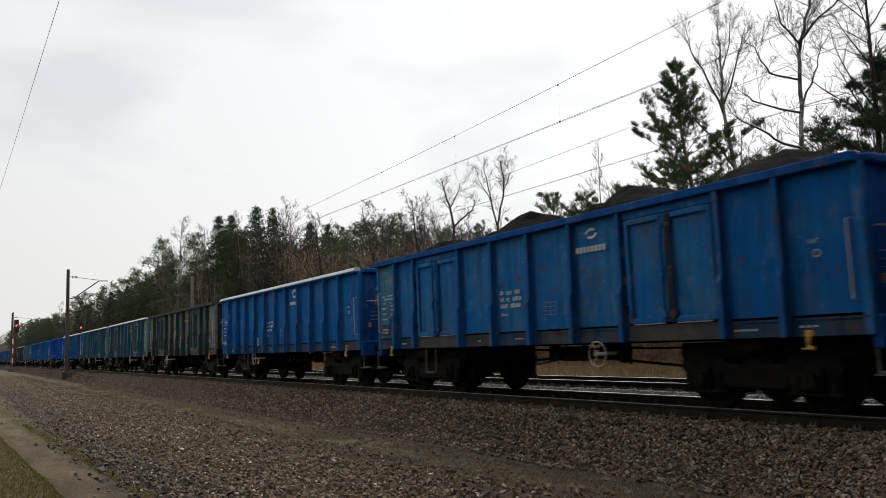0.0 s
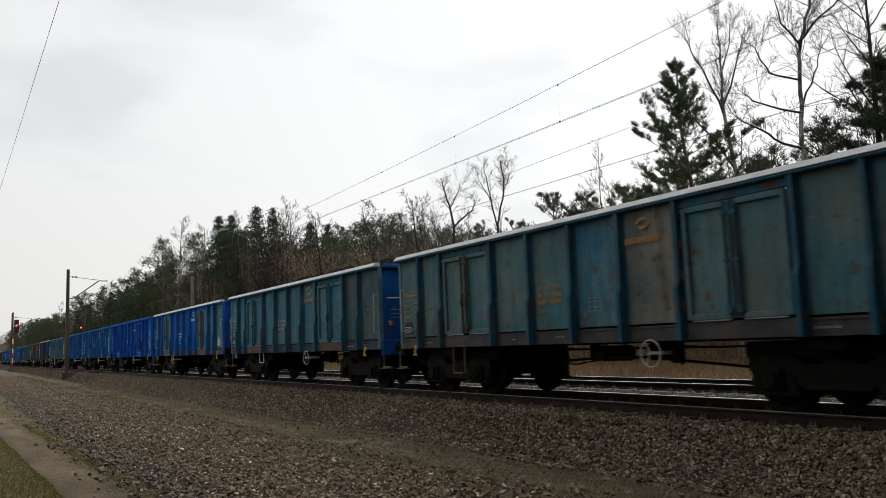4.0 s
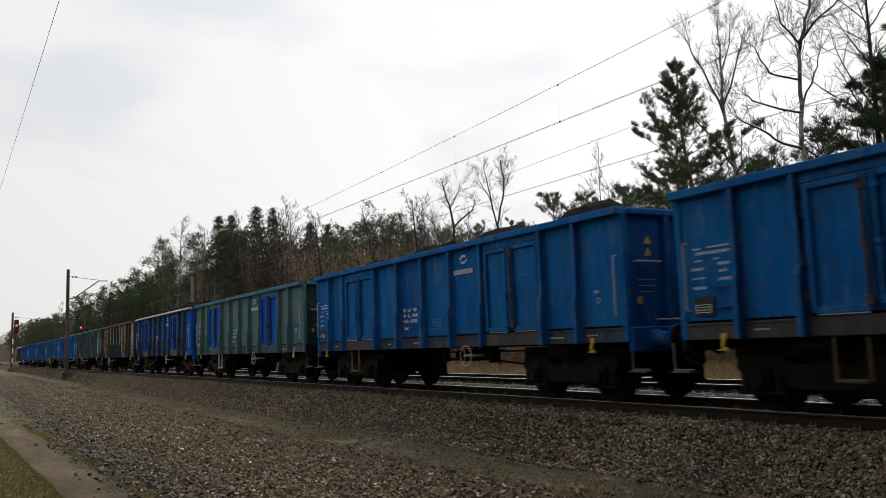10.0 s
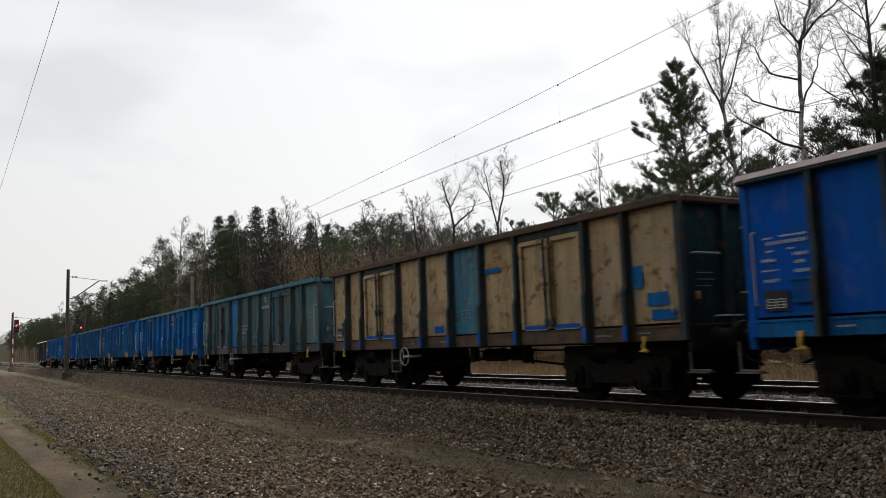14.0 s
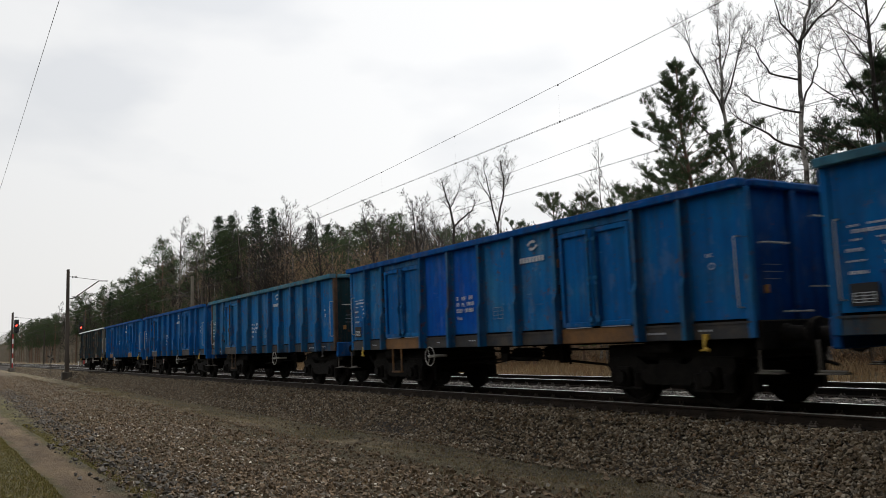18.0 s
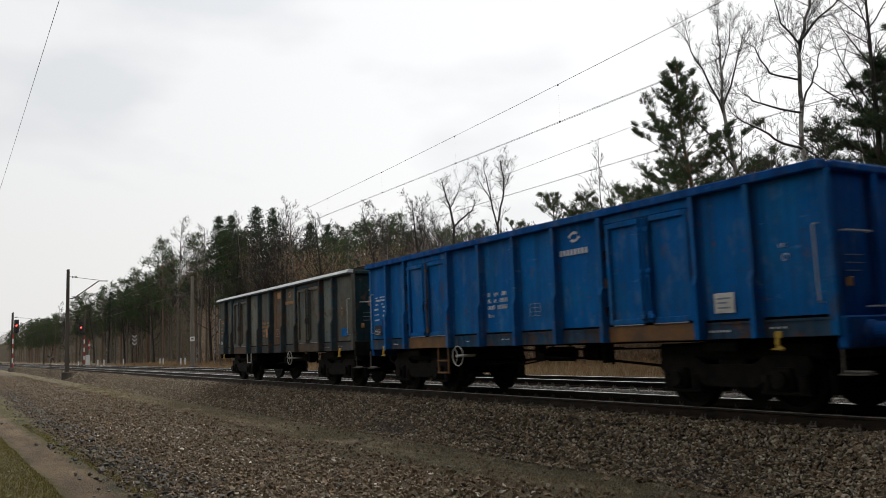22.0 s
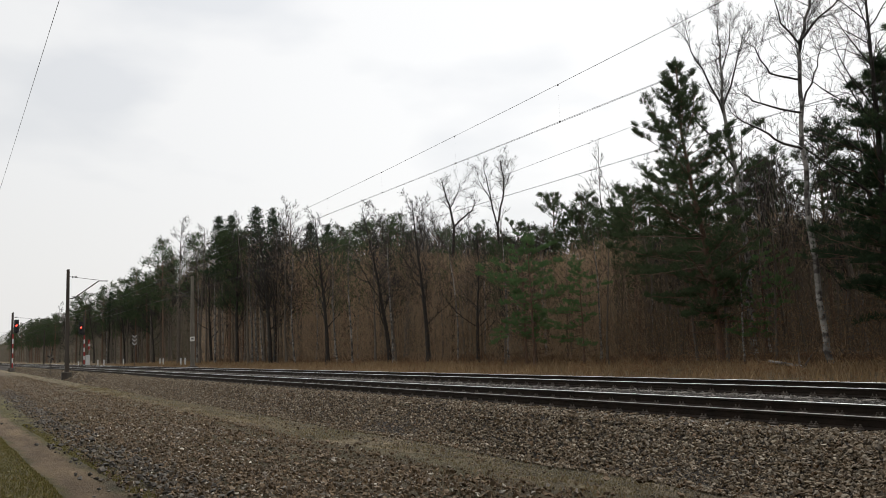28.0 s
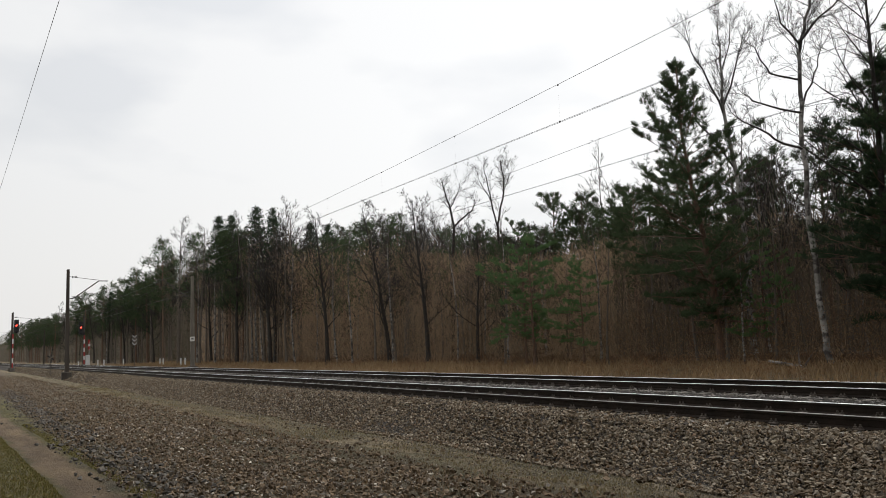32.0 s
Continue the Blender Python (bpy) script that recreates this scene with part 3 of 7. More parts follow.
def blades(name, count, place, lo, hi, mat, label, width=0.012, lean=0.35):
    rng = np.random.default_rng(count)
    vs, fs = [], []
    for i in range(count):
        x, y, z = place(rng)
        h, a, t = rng.uniform(lo, hi) * max(0.35, 1 + 0.9 * noise.noise(Vector((x * 0.45, y * 0.45, 8)))), rng.uniform(0, 6.28), rng.uniform(0, 6.28)
        w = width * rng.uniform(0.6, 1.4)
        dx, dy, k = w * math.cos(a), w * math.sin(a), len(vs)
        ex, ey = lean * h * math.cos(t) * rng.random(), lean * h * math.sin(t) * rng.random()
        vs += [(x - dx, y - dy, z - 0.02), (x + dx, y + dy, z - 0.02), (x + dx * 0.6 + ex * 0.4, y + dy * 0.6 + ey * 0.4, z + h * 0.6), (x + ex, y + ey, z + h)]
        fs += [(k, k + 1, k + 2), (k, k + 2, k + 3)]
    me = mesh_from(name, vs, fs, mat)
    return tagged(new(name, me), label, "grass", "", "stuff")


def in_meadow(rng):
    x = along(rng, -150, 12, 1.3)
    y = rng.uniform(19.2, 31) + max(0, (-x - 90) * 0.06)
    if noise.noise(Vector((x * 0.22, y * 0.3, 3))) < rng.uniform(-0.3, 0.25):
        y = rng.uniform(19.2, 31)
    return x, y, ground_at(x, y)


def fern_clumps():
    """Low rounded clumps of dead fern at the foot of the wood."""
    rng = np.random.default_rng(77)
    vs, fs = [], []
    for c in range(620):
        x, y = along(rng, -95, -8, 1.2), 30.5 - 6.5 * rng.random() ** 1.6
        z, r = ground_at(x, y), rng.uniform(0.18, 0.55)
        for i in range(46):
            a, u = rng.uniform(0, 6.283), rng.random()
            p = np.array((x + r * u * math.cos(a), y + r * u * math.sin(a), z + r * (1 - u * u) * rng.uniform(0.3, 1.0)))
            d = rng.normal(0, 1, 3) * (0.10, 0.10, 0.06)
            e = rng.normal(0, 0.014, 3)
            k = len(vs)
            vs += [tuple(p - e), tuple(p + e), tuple(p + d)]
            fs.append((k, k + 1, k + 2))
    tagged(new("dead_ferns", mesh_from("dead_ferns", vs, fs, LEAFLITTER)), "clumps of withered brown fern", "fern", "", "stuff")


def on_verge(rng):
    x, y = along(rng, -60, -2, 1.7), rng.normal(6.9, 0.5)
    return x, min(y, 7.7), ground_at(x, min(y, 7.7)) + (0.03 if y > 7.6 else 0)


def by_path(rng):
    x = along(rng, -26, -8.5, 1.0)
    mid = 0.95 + 0.8 * (x + 34) / 26
    y = rng.choice((mid - 0.38 - 1.5 * rng.random() ** 1.5, mid + 0.42 + 0.12 * abs(rng.normal())), p=(0.8, 0.2))
    return x, y, ground_at(x, y)


def in_strip(rng):
    x, y = along(rng, -50, -4, 1.6), rng.uniform(2.2, 6.6)
    return x, y, ground_at(x, y)


def bank_stones():
    """The nearest stones of the bank, each a piece of its own."""
    rng = np.random.default_rng(5)
    shapes = []
    for k in range(10):
        bm = bmesh.new()
        for i in range(9):
            v = rng.normal(0, 1, 3)
            v = v / np.linalg.norm(v) * rng.uniform(0.75, 1.15, 3)
            bm.verts.new((v[0] * 1.15, v[1] * 0.9, v[2] * 0.72))
        bmesh.ops.convex_hull(bm, input=bm.verts)
        bmesh.ops.delete(bm, geom=[v for v in bm.verts if not v.link_faces], context="VERTS")
        me = bpy.data.meshes.new("ballast_stone")
        bm.to_mesh(me)
        bm.free()
        me.materials.append(LOOSESTONE)
        shapes.append(me)
    for i in range(300):
        x, y = rng.uniform(-9.5, -5.0), rng.uniform(7.7, 9.0)
        o = part("ballast_stone", shapes[i % 10], LOOSESTONE, bed, "", (x, y, bed_z(y) + 0.03))
        o.rotation_euler = tuple(rng.uniform(0, 6.28, 3))
        o.scale = (rng.uniform(0.026, 0.042),) * 3


bank_stones()
blades("dead_grass", 64000, in_meadow, 0.08, 0.44, DRYGRASS, "tall dead rust-brown grass below the wood", 0.009, 0.55)
def by_wood(rng):
    x = along(rng, -110, 0, 1.1)
    y = 32.6 - 2.8 * rng.random() ** 1.4
    if noise.noise(Vector((x * 0.35, y * 0.4, 23))) < rng.uniform(-0.35, 0.3):
        x += rng.normal(0, 1.5)
    return x, y, ground_at(x, y)


blades("dead_weeds", 30000, by_wood, 0.2, 0.62, WEEDS, "tall rust-brown dead weeds along the wood's edge", 0.0045, 0.9)
fern_clumps()
blades("verge_grass", 22000, on_verge, 0.008, 0.035, VERGEGRASS, "short yellowish grass on the verge", 0.012, 0.9)
blades("path_grass", 20000, by_path, 0.008, 0.035, SHORTGRASS, "short mossy grass beside the dirt path", 0.012, 0.8)
blades("strip_grass", 14000, in_strip, 0.008, 0.045, DRYGRASS, "withered stalks between the stones", 0.006, 1.0)


# ---- tracks ----
def rail_outline(s=1):
    return [(-0.075, -0.17), (0.075, -0.17), (0.075, -0.155), (0.012, -0.13), (0.010, -0.045), (0.036, -0.035), (0.036, -0.008), (-0.036, -0.008), (-0.036, -0.035), (-0.010, -0.045), (-0.012, -0.13), (-0.075, -0.155)]


def make_track(y, label):
    track = thing("railway_track", label, "railway track", "pair of tracks", (0, y, 0))
    for s in (-0.753, 0.753):
        b = Build()
        o = rail_outline()
        p = [(-1500, a, z) for a, z in o] + [(400, a, z) for a, z in o]
        k = len(o)
        b.add(p, [(i, (i + 1) % k, (i + 1) % k + k, i + k) for i in range(k)] + [tuple(range(k - 1, -1, -1)), tuple(range(k, 2 * k))])
        r = part("rail", b, RAIL, track, "rust-brown steel rail", (0, s, 0))
        part("running_surface", Build().box(-1500, 400, -0.033, 0.033, -0.0078, 0.0), DULLSHINE if y == NEAR and s < 0 else SHINE, r, "polished top of the rail")
    sl = Build().add([(-0.14, -1.3, -0.30), (0.14, -1.3, -0.30), (0.14, 1.3, -0.30), (-0.14, 1.3, -0.30), (-0.10, -1.27, -0.175), (0.10, -1.27, -0.175), (0.10, 1.27, -0.175), (-0.10, 1.27, -0.175)],
                     [(0, 1, 2, 3), (4, 7, 6, 5), (0, 4, 5, 1), (1, 5, 6, 2), (2, 6, 7, 3), (3, 7, 4, 0)]).mesh("sleeper", CONCRETE)
    clip = Build()
    clip.box(-0.075, 0.075, -0.035, 0.035, -0.172, -0.140, 0.01)
    for e in (-0.035, 0.035):
        clip.lathe([(-0.14, 0.026), (-0.118, 0.026), (-0.116, 0.014), (-0.09, 0.013)], (e, 0, 0), 6, "z")
    clip = clip.mesh("rail_clip", CLIP)
    for i in range(130):
        x = 3.6 - 0.61 * i
        part("sleeper", sl, CONCRETE, track, "", (x, 0, 0))
        if i < 70:
            for s in (-0.858, -0.648, 0.648, 0.858):
                part("rail_clip", clip, CLIP, track, "", (x, s, 0))
    far = Build()
    for i in range(260):
        x = 3.6 - 0.61 * (130 + i)
        far.box(x - 0.12, x + 0.12, -1.3, 1.3, -0.30, -0.175)
    tagged(part("far_sleepers", far, CONCRETE, track), "concrete sleepers", "", "", "stuff")
    return track


make_track(NEAR, "ballasted railway track on concrete sleepers, polished rails")
make_track(FAR, "second ballasted railway track before the meadow")


# ---- wagons ----
BODY = 6.40                      # half the body's length
POSTS = (-5.36, -4.40, -2.43, -1.21, 0.0, 1.21, 2.43, 4.40, 5.36)
DOORS = (-3.415, 3.415)
SHARED = {}


def shared(key, make):
    if key not in SHARED:
        SHARED[key] = make()
    return SHARED[key]


def panel_mesh(w):
    def make():
        b = Build()
        nx, nz = 6, 8
        rnd = random.Random(int(w * 100))
        pts = []
        for i in range(nx + 1):
            for j in range(nz + 1):
                edge = i in (0, nx) or j in (0, nz)
                pts.append((w * (i / nx - 0.5), 0.0 if edge else rnd.uniform(-0.012, 0.016), 1.29 + 1.80 * j / nz))
        f = [(i * (nz + 1) + j, (i + 1) * (nz + 1) + j, (i + 1) * (nz + 1) + j + 1, i * (nz + 1) + j + 1) for i in range(nx) for j in range(nz)]
        b.add(pts, f)
        b.box(-w / 2, w / 2, 0.02, 0.04, 1.29, 3.09)
        return b.mesh("side_panel", BLUE, True)
    return shared(("panel", round(w, 2)), make)


def post_mesh():
    def make():
        b = Build()
        out = [(-0.135, 3.08), (-0.135, 1.92), (-0.185, 1.80), (-0.185, 1.02), (0.0, 1.02), (0.0, 3.08)]
        k = len(out)
        p = [(-0.038, y, z) for y, z in out] + [(0.038, y, z) for y, z in out]
        b.add(p, [tuple(range(k)), tuple(range(2 * k - 1, k - 1, -1))] + [(i, i + k, (i + 1) % k + k, (i + 1) % k) for i in range(k)])
        b.box(-0.07, 0.07, -0.02, 0.0, 1.3, 3.08)
        return b.mesh("side_post", BLUE)
    return shared("post", make)


def leaf_mesh():
    def make():
        b = Build()
        b.box(-0.425, 0.425, -0.03, 0.0, 1.30, 2.93)
        for a in (-0.385, 0.385):
            b.box(a - 0.04, a + 0.04, -0.095, -0.03, 1.30, 2.93, 0.012)
        for z in (1.335, 2.895):
            b.box(-0.345, 0.345, -0.09, -0.03, z - 0.045, z + 0.045, 0.012)
        return b.mesh("door_leaf", BLUE)
    return shared("leaf", make)


def lock_mesh():
    def make():
        b = Build()
        b.tube([(0, -0.115, 1.32), (0, -0.115, 2.92)], 0.02, 8)
        for z in (1.45, 2.1, 2.75):
            b.box(-0.05, 0.05, -0.13, -0.09, z - 0.03, z + 0.03, 0.008)
        b.tube([(0.0, -0.13, 2.02), (0.05, -0.17, 1.98), (0.06, -0.17, 1.86)], 0.02, 6)
        b.box(-0.04, 0.07, -0.145, -0.09, 1.36, 1.43, 0.012)
        return b.mesh("locking_bar", GRIME)
    return shared("lock", make)


def bogie_mesh():
    def make():
        b = Build()
        for s in (-1, 1):
            y = s * 1.02
            o = [(-1.32, 0.62), (-1.28, 0.76), (-0.62, 0.78), (-0.42, 0.66), (0.42, 0.66), (0.62, 0.78), (1.28, 0.76), (1.32, 0.62), (1.22, 0.50), (0.66, 0.50), (0.44, 0.34), (-0.44, 0.34), (-0.66, 0.50), (-1.22, 0.50)]
            b.prism(o, y - 0.05, y + 0.05)
            for x in (-0.9, 0.9):
                b.box(x - 0.16, x + 0.16, y - 0.13 if s < 0 else y - 0.05, y + 0.05 if s < 0 else y + 0.13, 0.30, 0.62, 0.03)
                b.lathe([(-0.06, 0.11), (0.06, 0.11)], (x, y + s * 0.14, 0.46), 12)
                for e in (-0.27, 0.27):
                    b.lathe([(0.28, 0.085), (0.30, 0.095), (0.50, 0.095), (0.52, 0.085)], (x + e, y, 0), 10, "z")
                b.box(x - 0.38, x + 0.38, y - 0.08, y + 0.08, 0.25, 0.30, 0.01)
        b.box(-0.25, 0.25, -1.0, 1.0, 0.50, 0.74, 0.03)
        for x in (-1.25, 1.25):
            b.box(x - 0.05, x + 0.05, -1.0, 1.0, 0.52, 0.66)
        b.lathe([(0.72, 0.22), (0.92, 0.22)], (0, 0, 0), 12, "z")
        for x in (-0.36, 0.36, -1.42, 1.42):
            for y in (-0.75, 0.75):
                b.box(x - 0.05, x + 0.05, y - 0.07, y + 0.07, 0.25, 0.60, 0.02)
        return b.mesh("bogie", GRIME)
    return shared("bogie", make)


def wheelset_mesh():
    def make():
        b = Build()
        b.lathe([(-1.0, 0.07), (1.0, 0.07)], (0, 0, 0), 10)
        for s in (-1, 1):
            b.lathe([(s * 0.69, 0.10), (s * 0.70, 0.30), (s * 0.685, 0.40), (s * 0.68, 0.49), (s * 0.71, 0.49), (s * 0.715, 0.46), (s * 0.815, 0.455), (s * 0.82, 0.39), (s * 0.77, 0.36), (s * 0.77, 0.14), (s * 0.85, 0.11)], (0, 0, 0), 20)
            for a in range(3):
                t = a * 2.1
                b.box(0.22 * math.cos(t) - 0.03, 0.22 * math.cos(t) + 0.03, s * 0.79 - 0.012, s * 0.79 + 0.012, 0.22 * math.sin(t) - 0.03, 0.22 * math.sin(t) + 0.03)
        return b.mesh("wheelset", WHEEL)
    return shared("wheelset", make)


def gear_mesh():
    def make():
        b = Build()
        b.box(-6.3, 6.3, -0.22, 0.22, 0.98, 1.22)
        for x in (-4.5, -2.4, -0.8, 0.8, 2.4, 4.5):
            b.box(x - 0.06, x + 0.06, -1.3, 1.3, 1.0, 1.22)
        return b.mesh("underframe", GRIME)
    return shared("gear", make)


def coal_mesh(seed, top):
    rnd = random.Random(seed)
    verts, faces = [], []
    nx, ny = 90, 16
    humps = [(-4.6, rnd.uniform(0.7, 1)), (-1.6, rnd.uniform(0.7, 1.0)), (1.5, rnd.uniform(0.7, 1.0)), (4.5, rnd.uniform(0.7, 1))]
    for i in range(nx + 1):
        for j in range(ny + 1):
            x, y = -6.3 + 12.6 * i / nx, -1.33 + 2.66 * j / ny
            h = max(a * math.exp(-((x - c) / 1.5) ** 2) for c, a in humps)
            e = max(0.0, 1 - (abs(y) / 1.36) ** 2) * min(1.0, (6.35 - abs(x)) * 1.2)
            z = 2.86 + (top - 2.86) * h * e + 0.16 * noise.noise(Vector((x * 2.2, y * 2.2, seed))) * e + 0.08 * noise.noise(Vector((x * 6, y * 6, seed + 5))) * e
            verts.append((x, y, z))
    for i in range(nx):
        for j in range(ny):
            a = i * (ny + 1) + j
            faces.append((a, a + ny + 1, a + ny + 2, a + 1))
    return mesh_from("coal_load", verts, faces, COAL)


def glyphs(text, size):
    def make():
        cu = bpy.data.curves.new("glyphs", "FONT")
        cu.body, cu.size, cu.extrude, cu.resolution_u = text, size, 0.002, 2
        ob = bpy.data.objects.new("glyphs", cu)
        me = bpy.data.meshes.new_from_object(ob)
        bpy.data.objects.remove(ob)
        me.transform(Matrix.Rotation(radians(90), 4, "X"))
        me.materials.clear()
        me.materials.append(WHITE)
        return me
    return shared((text, size), make)


def bars(rows, seed, fine=1.0):
    """Rows of (x0, x1, z, height): short bars that stand for writing."""
    rnd = random.Random(seed)
    b = Build()
    for x0, x1, z, h in rows:
        x = x0
        while x < x1 - 0.03 * fine:
            w = min(rnd.uniform(0.05, 0.10) * fine, x1 - x)
            b.box(x, x + w * 0.50, -0.003, 0.0, z + 0.12 * h, z + 0.88 * h)
            x += w
    return b


def worn_edge():
    """The bevelled upper edge of a top rail, rubbed pale and painted with sky sheen."""
    o = [(-0.157, 3.128), (-0.157, 3.136), (-0.080, 3.220), (0.045, 3.220), (0.045, 3.128)]
    k = len(o)
    p = [(-BODY - 0.05, y, z) for y, z in o] + [(BODY + 0.05, y, z) for y, z in o]
    return Build().add(p, [tuple(range(k)), tuple(range(2 * k - 1, k - 1, -1))] + [(i, i + k, (i + 1) % k + k, (i + 1) % k) for i in range(k)])


def letter_blocks(count, length, height):
    """Even blocks, one for each letter of a name."""
    b, w = Build(), length / count
    for i in range(count):
        x = -length / 2 + i * w
        b.box(x, x + 0.64 * w, -0.003, 0.0, -height / 2, height / 2)
    return b


def frame_lines(x0, x1, z0, z1, t=0.012):
    b = Build()
    b.box(x0, x1, -0.003, 0, z0, z0 + t).box(x0, x1, -0.003, 0, z1 - t, z1).box(x0, x0 + t, -0.003, 0, z0 + t, z1 - t).box(x1 - t, x1, -0.003, 0, z0 + t, z1 - t)
    for i in (1, 2):
        z = z0 + (z1 - z0) * i / 3
        b.box(x0 + t, x1 - t, -0.003, 0, z - t / 2, z + t / 2)
    b.box((x0 + x1) / 2 - t / 2, (x0 + x1) / 2 + t / 2, -0.003, 0, z0 + t, z1 - t)
    return b


def emblem():
    """Two hooked arcs that chase each other round an open centre."""
    def make():
        b = Build()
        for turn in (0.0, math.pi):
            pts = []
            push = 0.02 if turn else -0.02
            for i in range(11):
                t = turn + radians(35 + 125 * i / 10)
                wide = 0.050 + 0.026 * math.sin(math.pi * i / 10)
                for r in (0.115 - wide / 2, 0.115 + wide / 2):
                    x, z = 1.35 * r * math.cos(t) + push * 2, 1.05 * r * math.sin(t)
                    pts.append((x + 0.4 * z, -0.003, z))
            b.add(pts, [(2 * i, 2 * i + 1, 2 * i + 3, 2 * i + 2) for i in range(10)])
            t = turn + radians(168)
            x, z = 1.35 * 0.115 * math.cos(t) + push * 2, 1.05 * 0.115 * math.sin(t)
            up = -1 if turn else 1
            b.add([(x + 0.4 * z - 0.06, -0.003, z + up * 0.035), (x + 0.4 * z + 0.06, -0.003, z + up * 0.035), (x + 0.4 * z + up * 0.02, -0.003, z - up * 0.06)], [(0, 1, 2) if up > 0 else (0, 2, 1)])
        return b.mesh("emblem", WHITE)
    return shared("emblem", make)


def step_ladder(rungs):
    """Two hanging bars with a tread between them at the bottom and at each height given."""
    b = Build()
    for x in (-0.21, 0.21):
        b.box(x - 0.018, x + 0.018, -0.02, 0.02, 0.46, 1.02, 0.008)
    for z in (0.48, *rungs):
        b.box(-0.19, 0.19, -0.06, 0.06, z - 0.018, z + 0.018, 0.008)
    return b


WAGONS, LOADS, WHEELSETS = [], [], []


def wagon(index, style):
    """An open coal wagon on two bogies; index counts from the tail of the train."""
    s = dict(body=BLUE, posts=None, rim=DEEP, doors=None, sill=None, end=None, panels={}, marks=WHITE, hook=YELLOW, coal=3.05, two=True, wheel_x=1.78, card=False, step_x=-3.85, signs=0, trim=None, plate=None, scrawl=(), corner=None, logo=None, feet=None, label="")
    s.update(style)
    posts, doors, end = POST_SHADE.get(s["posts"] or s["body"], s["posts"] or s["body"]), s["doors"] or s["body"], s["end"] or s["body"]
    # end walls take darker paints, standing in for shade between the wagons
    end = {BLUE: DEEP, BRIGHT: DEEP, FADED: DEEP, PETROL: SHADED_END}.get(end, end)
    s["sill"] = s["sill"] or {BRIGHT: BLUE, BLUE: BLUESILL, FADED: BLUESILL, TEAL: BLUESILL}.get(s["body"], SILL)
    w = thing("coal_wagon", s["label"], "freight wagon", "wagons of the coal train")
    rnd = random.Random(index * 7 + 1)
    near, far = -1.385, 1.385
    stops = POSTS if s["two"] else (-5.36, -4.40, -2.43, -1.21, 0.0, 1.07, 2.14, 3.21, 4.28, 5.36)
    if s["two"] is None:
        stops = (-5.32, -4.26, -3.19, -2.12, -1.05, 0.0, 1.05, 2.12, 3.19, 4.26, 5.32)
    edges = (-BODY,) + stops + (BODY,)
    doorways = DOORS if s["two"] else ((-3.415,) if s["two"] is False else ())
    for side, y, turn in ((0, near, 0.0), (1, far, math.pi)):
        n = 0
        for a, b in zip(edges, edges[1:]):
            mid = (a + b) / 2
            if any(abs(mid - d) < 0.3 for d in doorways):
                continue
            m = s["panels"].get(n, s["body"]) if side == 0 else s["body"]
            p = part("side_panel", panel_mesh(b - a), m, w, "", (mid, y, 0))
            p.rotation_euler.z = turn
            n += 1
        for x in stops:
            p = part("side_post", post_mesh(), posts, w, "", (x, y, 0))
            p.rotation_euler.z = turn
        for d in doorways:
            for e in (-0.445, 0.445):
                m = doors[0 if d < 0 else 1] if isinstance(doors, tuple) else doors
                leaf = part("door_leaf", leaf_mesh(), m, w, "", (d + e, y, 0))
                leaf.rotation_euler.z = turn
                part("worn_edge", shared("wornedge", lambda: Build().box(-0.33, 0.33, -0.094, -0.0905, 1.275, 1.292).mesh("worn_edge", DULL)), DULL, leaf)
                part("locking_bar", lock_mesh(), posts if rnd.random() < 0.65 else RUSTBROWN, leaf, "", (-0.37 if e > 0 else 0.35, 0, 0))
            for hx in (-0.915, 0.915):
                for hz in (1.52, 1.98, 2.44, 2.80):
                    hg = part("hinge", shared("hinge", lambda: Build().lathe([(-0.075, 0.026), (0.075, 0.026)], (0, -0.075, 0), 8, "z").box(-0.05, 0.05, -0.062, 0.0, -0.035, 0.035, 0.01).mesh("hinge", GRIME)), GRIME if rnd.random() < 0.6 else RUSTBROWN, w, "", (d + hx, y, hz))
                    hg.rotation_euler.z = turn
            lint = part("door_lintel", shared("lintel", lambda: Build().box(-0.94, 0.94, -0.05, 0.01, 2.95, 3.085, 0.01).mesh("door_lintel", BLUE)), posts, w, "", (d, y, 0))
            lint.rotation_euler.z = turn
            sill = part("door_sill", shared("door_sill", lambda: Build().box(-0.94, 0.94, -0.06, 0.0, 1.02, 1.27, 0.012).mesh("door_sill", RUST)), OCHRE if index in (1, 4, 5) else RUST if index in (0, 7, 8, 13, 14) else s["sill"] if index in (11, 12, 17, 9) else SILL, w, "grimy sill below the door", (d, y, 0))
            sill.rotation_euler.z = turn
        sb = part("solebar", shared("solebar", lambda: Build().box(-BODY, BODY, -0.012, 0.06, 1.02, 1.245, 0.008).box(-BODY, BODY, -0.03, -0.012, 1.225, 1.256).mesh("solebar", SILL)), s["sill"], w, "", (0, y, 0))
        sb.rotation_euler.z = turn
        rail_top, rail_key = (3.127, "rimlow") if s["rim"] in (PALE_RIM, ROSE_RIM) else (3.20, "rim")
        rim = part("top_rail", shared(rail_key, lambda: Build().box(-BODY - 0.06, BODY + 0.06, -0.15, 0.05, 3.08, rail_top, 0.012).mesh("top_rail", DEEP)), posts if s["rim"] in (PALE_RIM, ROSE_RIM) else s["rim"], w, "", (0, y, 0))
        rim.rotation_euler.z = turn
        if s["rim"] in (PALE_RIM, ROSE_RIM):
            part("worn_top_edge", shared("rimcap", lambda: worn_edge().mesh("worn_top_edge", PALE_RIM)), s["rim"], rim, "worn upper edge, brightened by painted sky sheen")
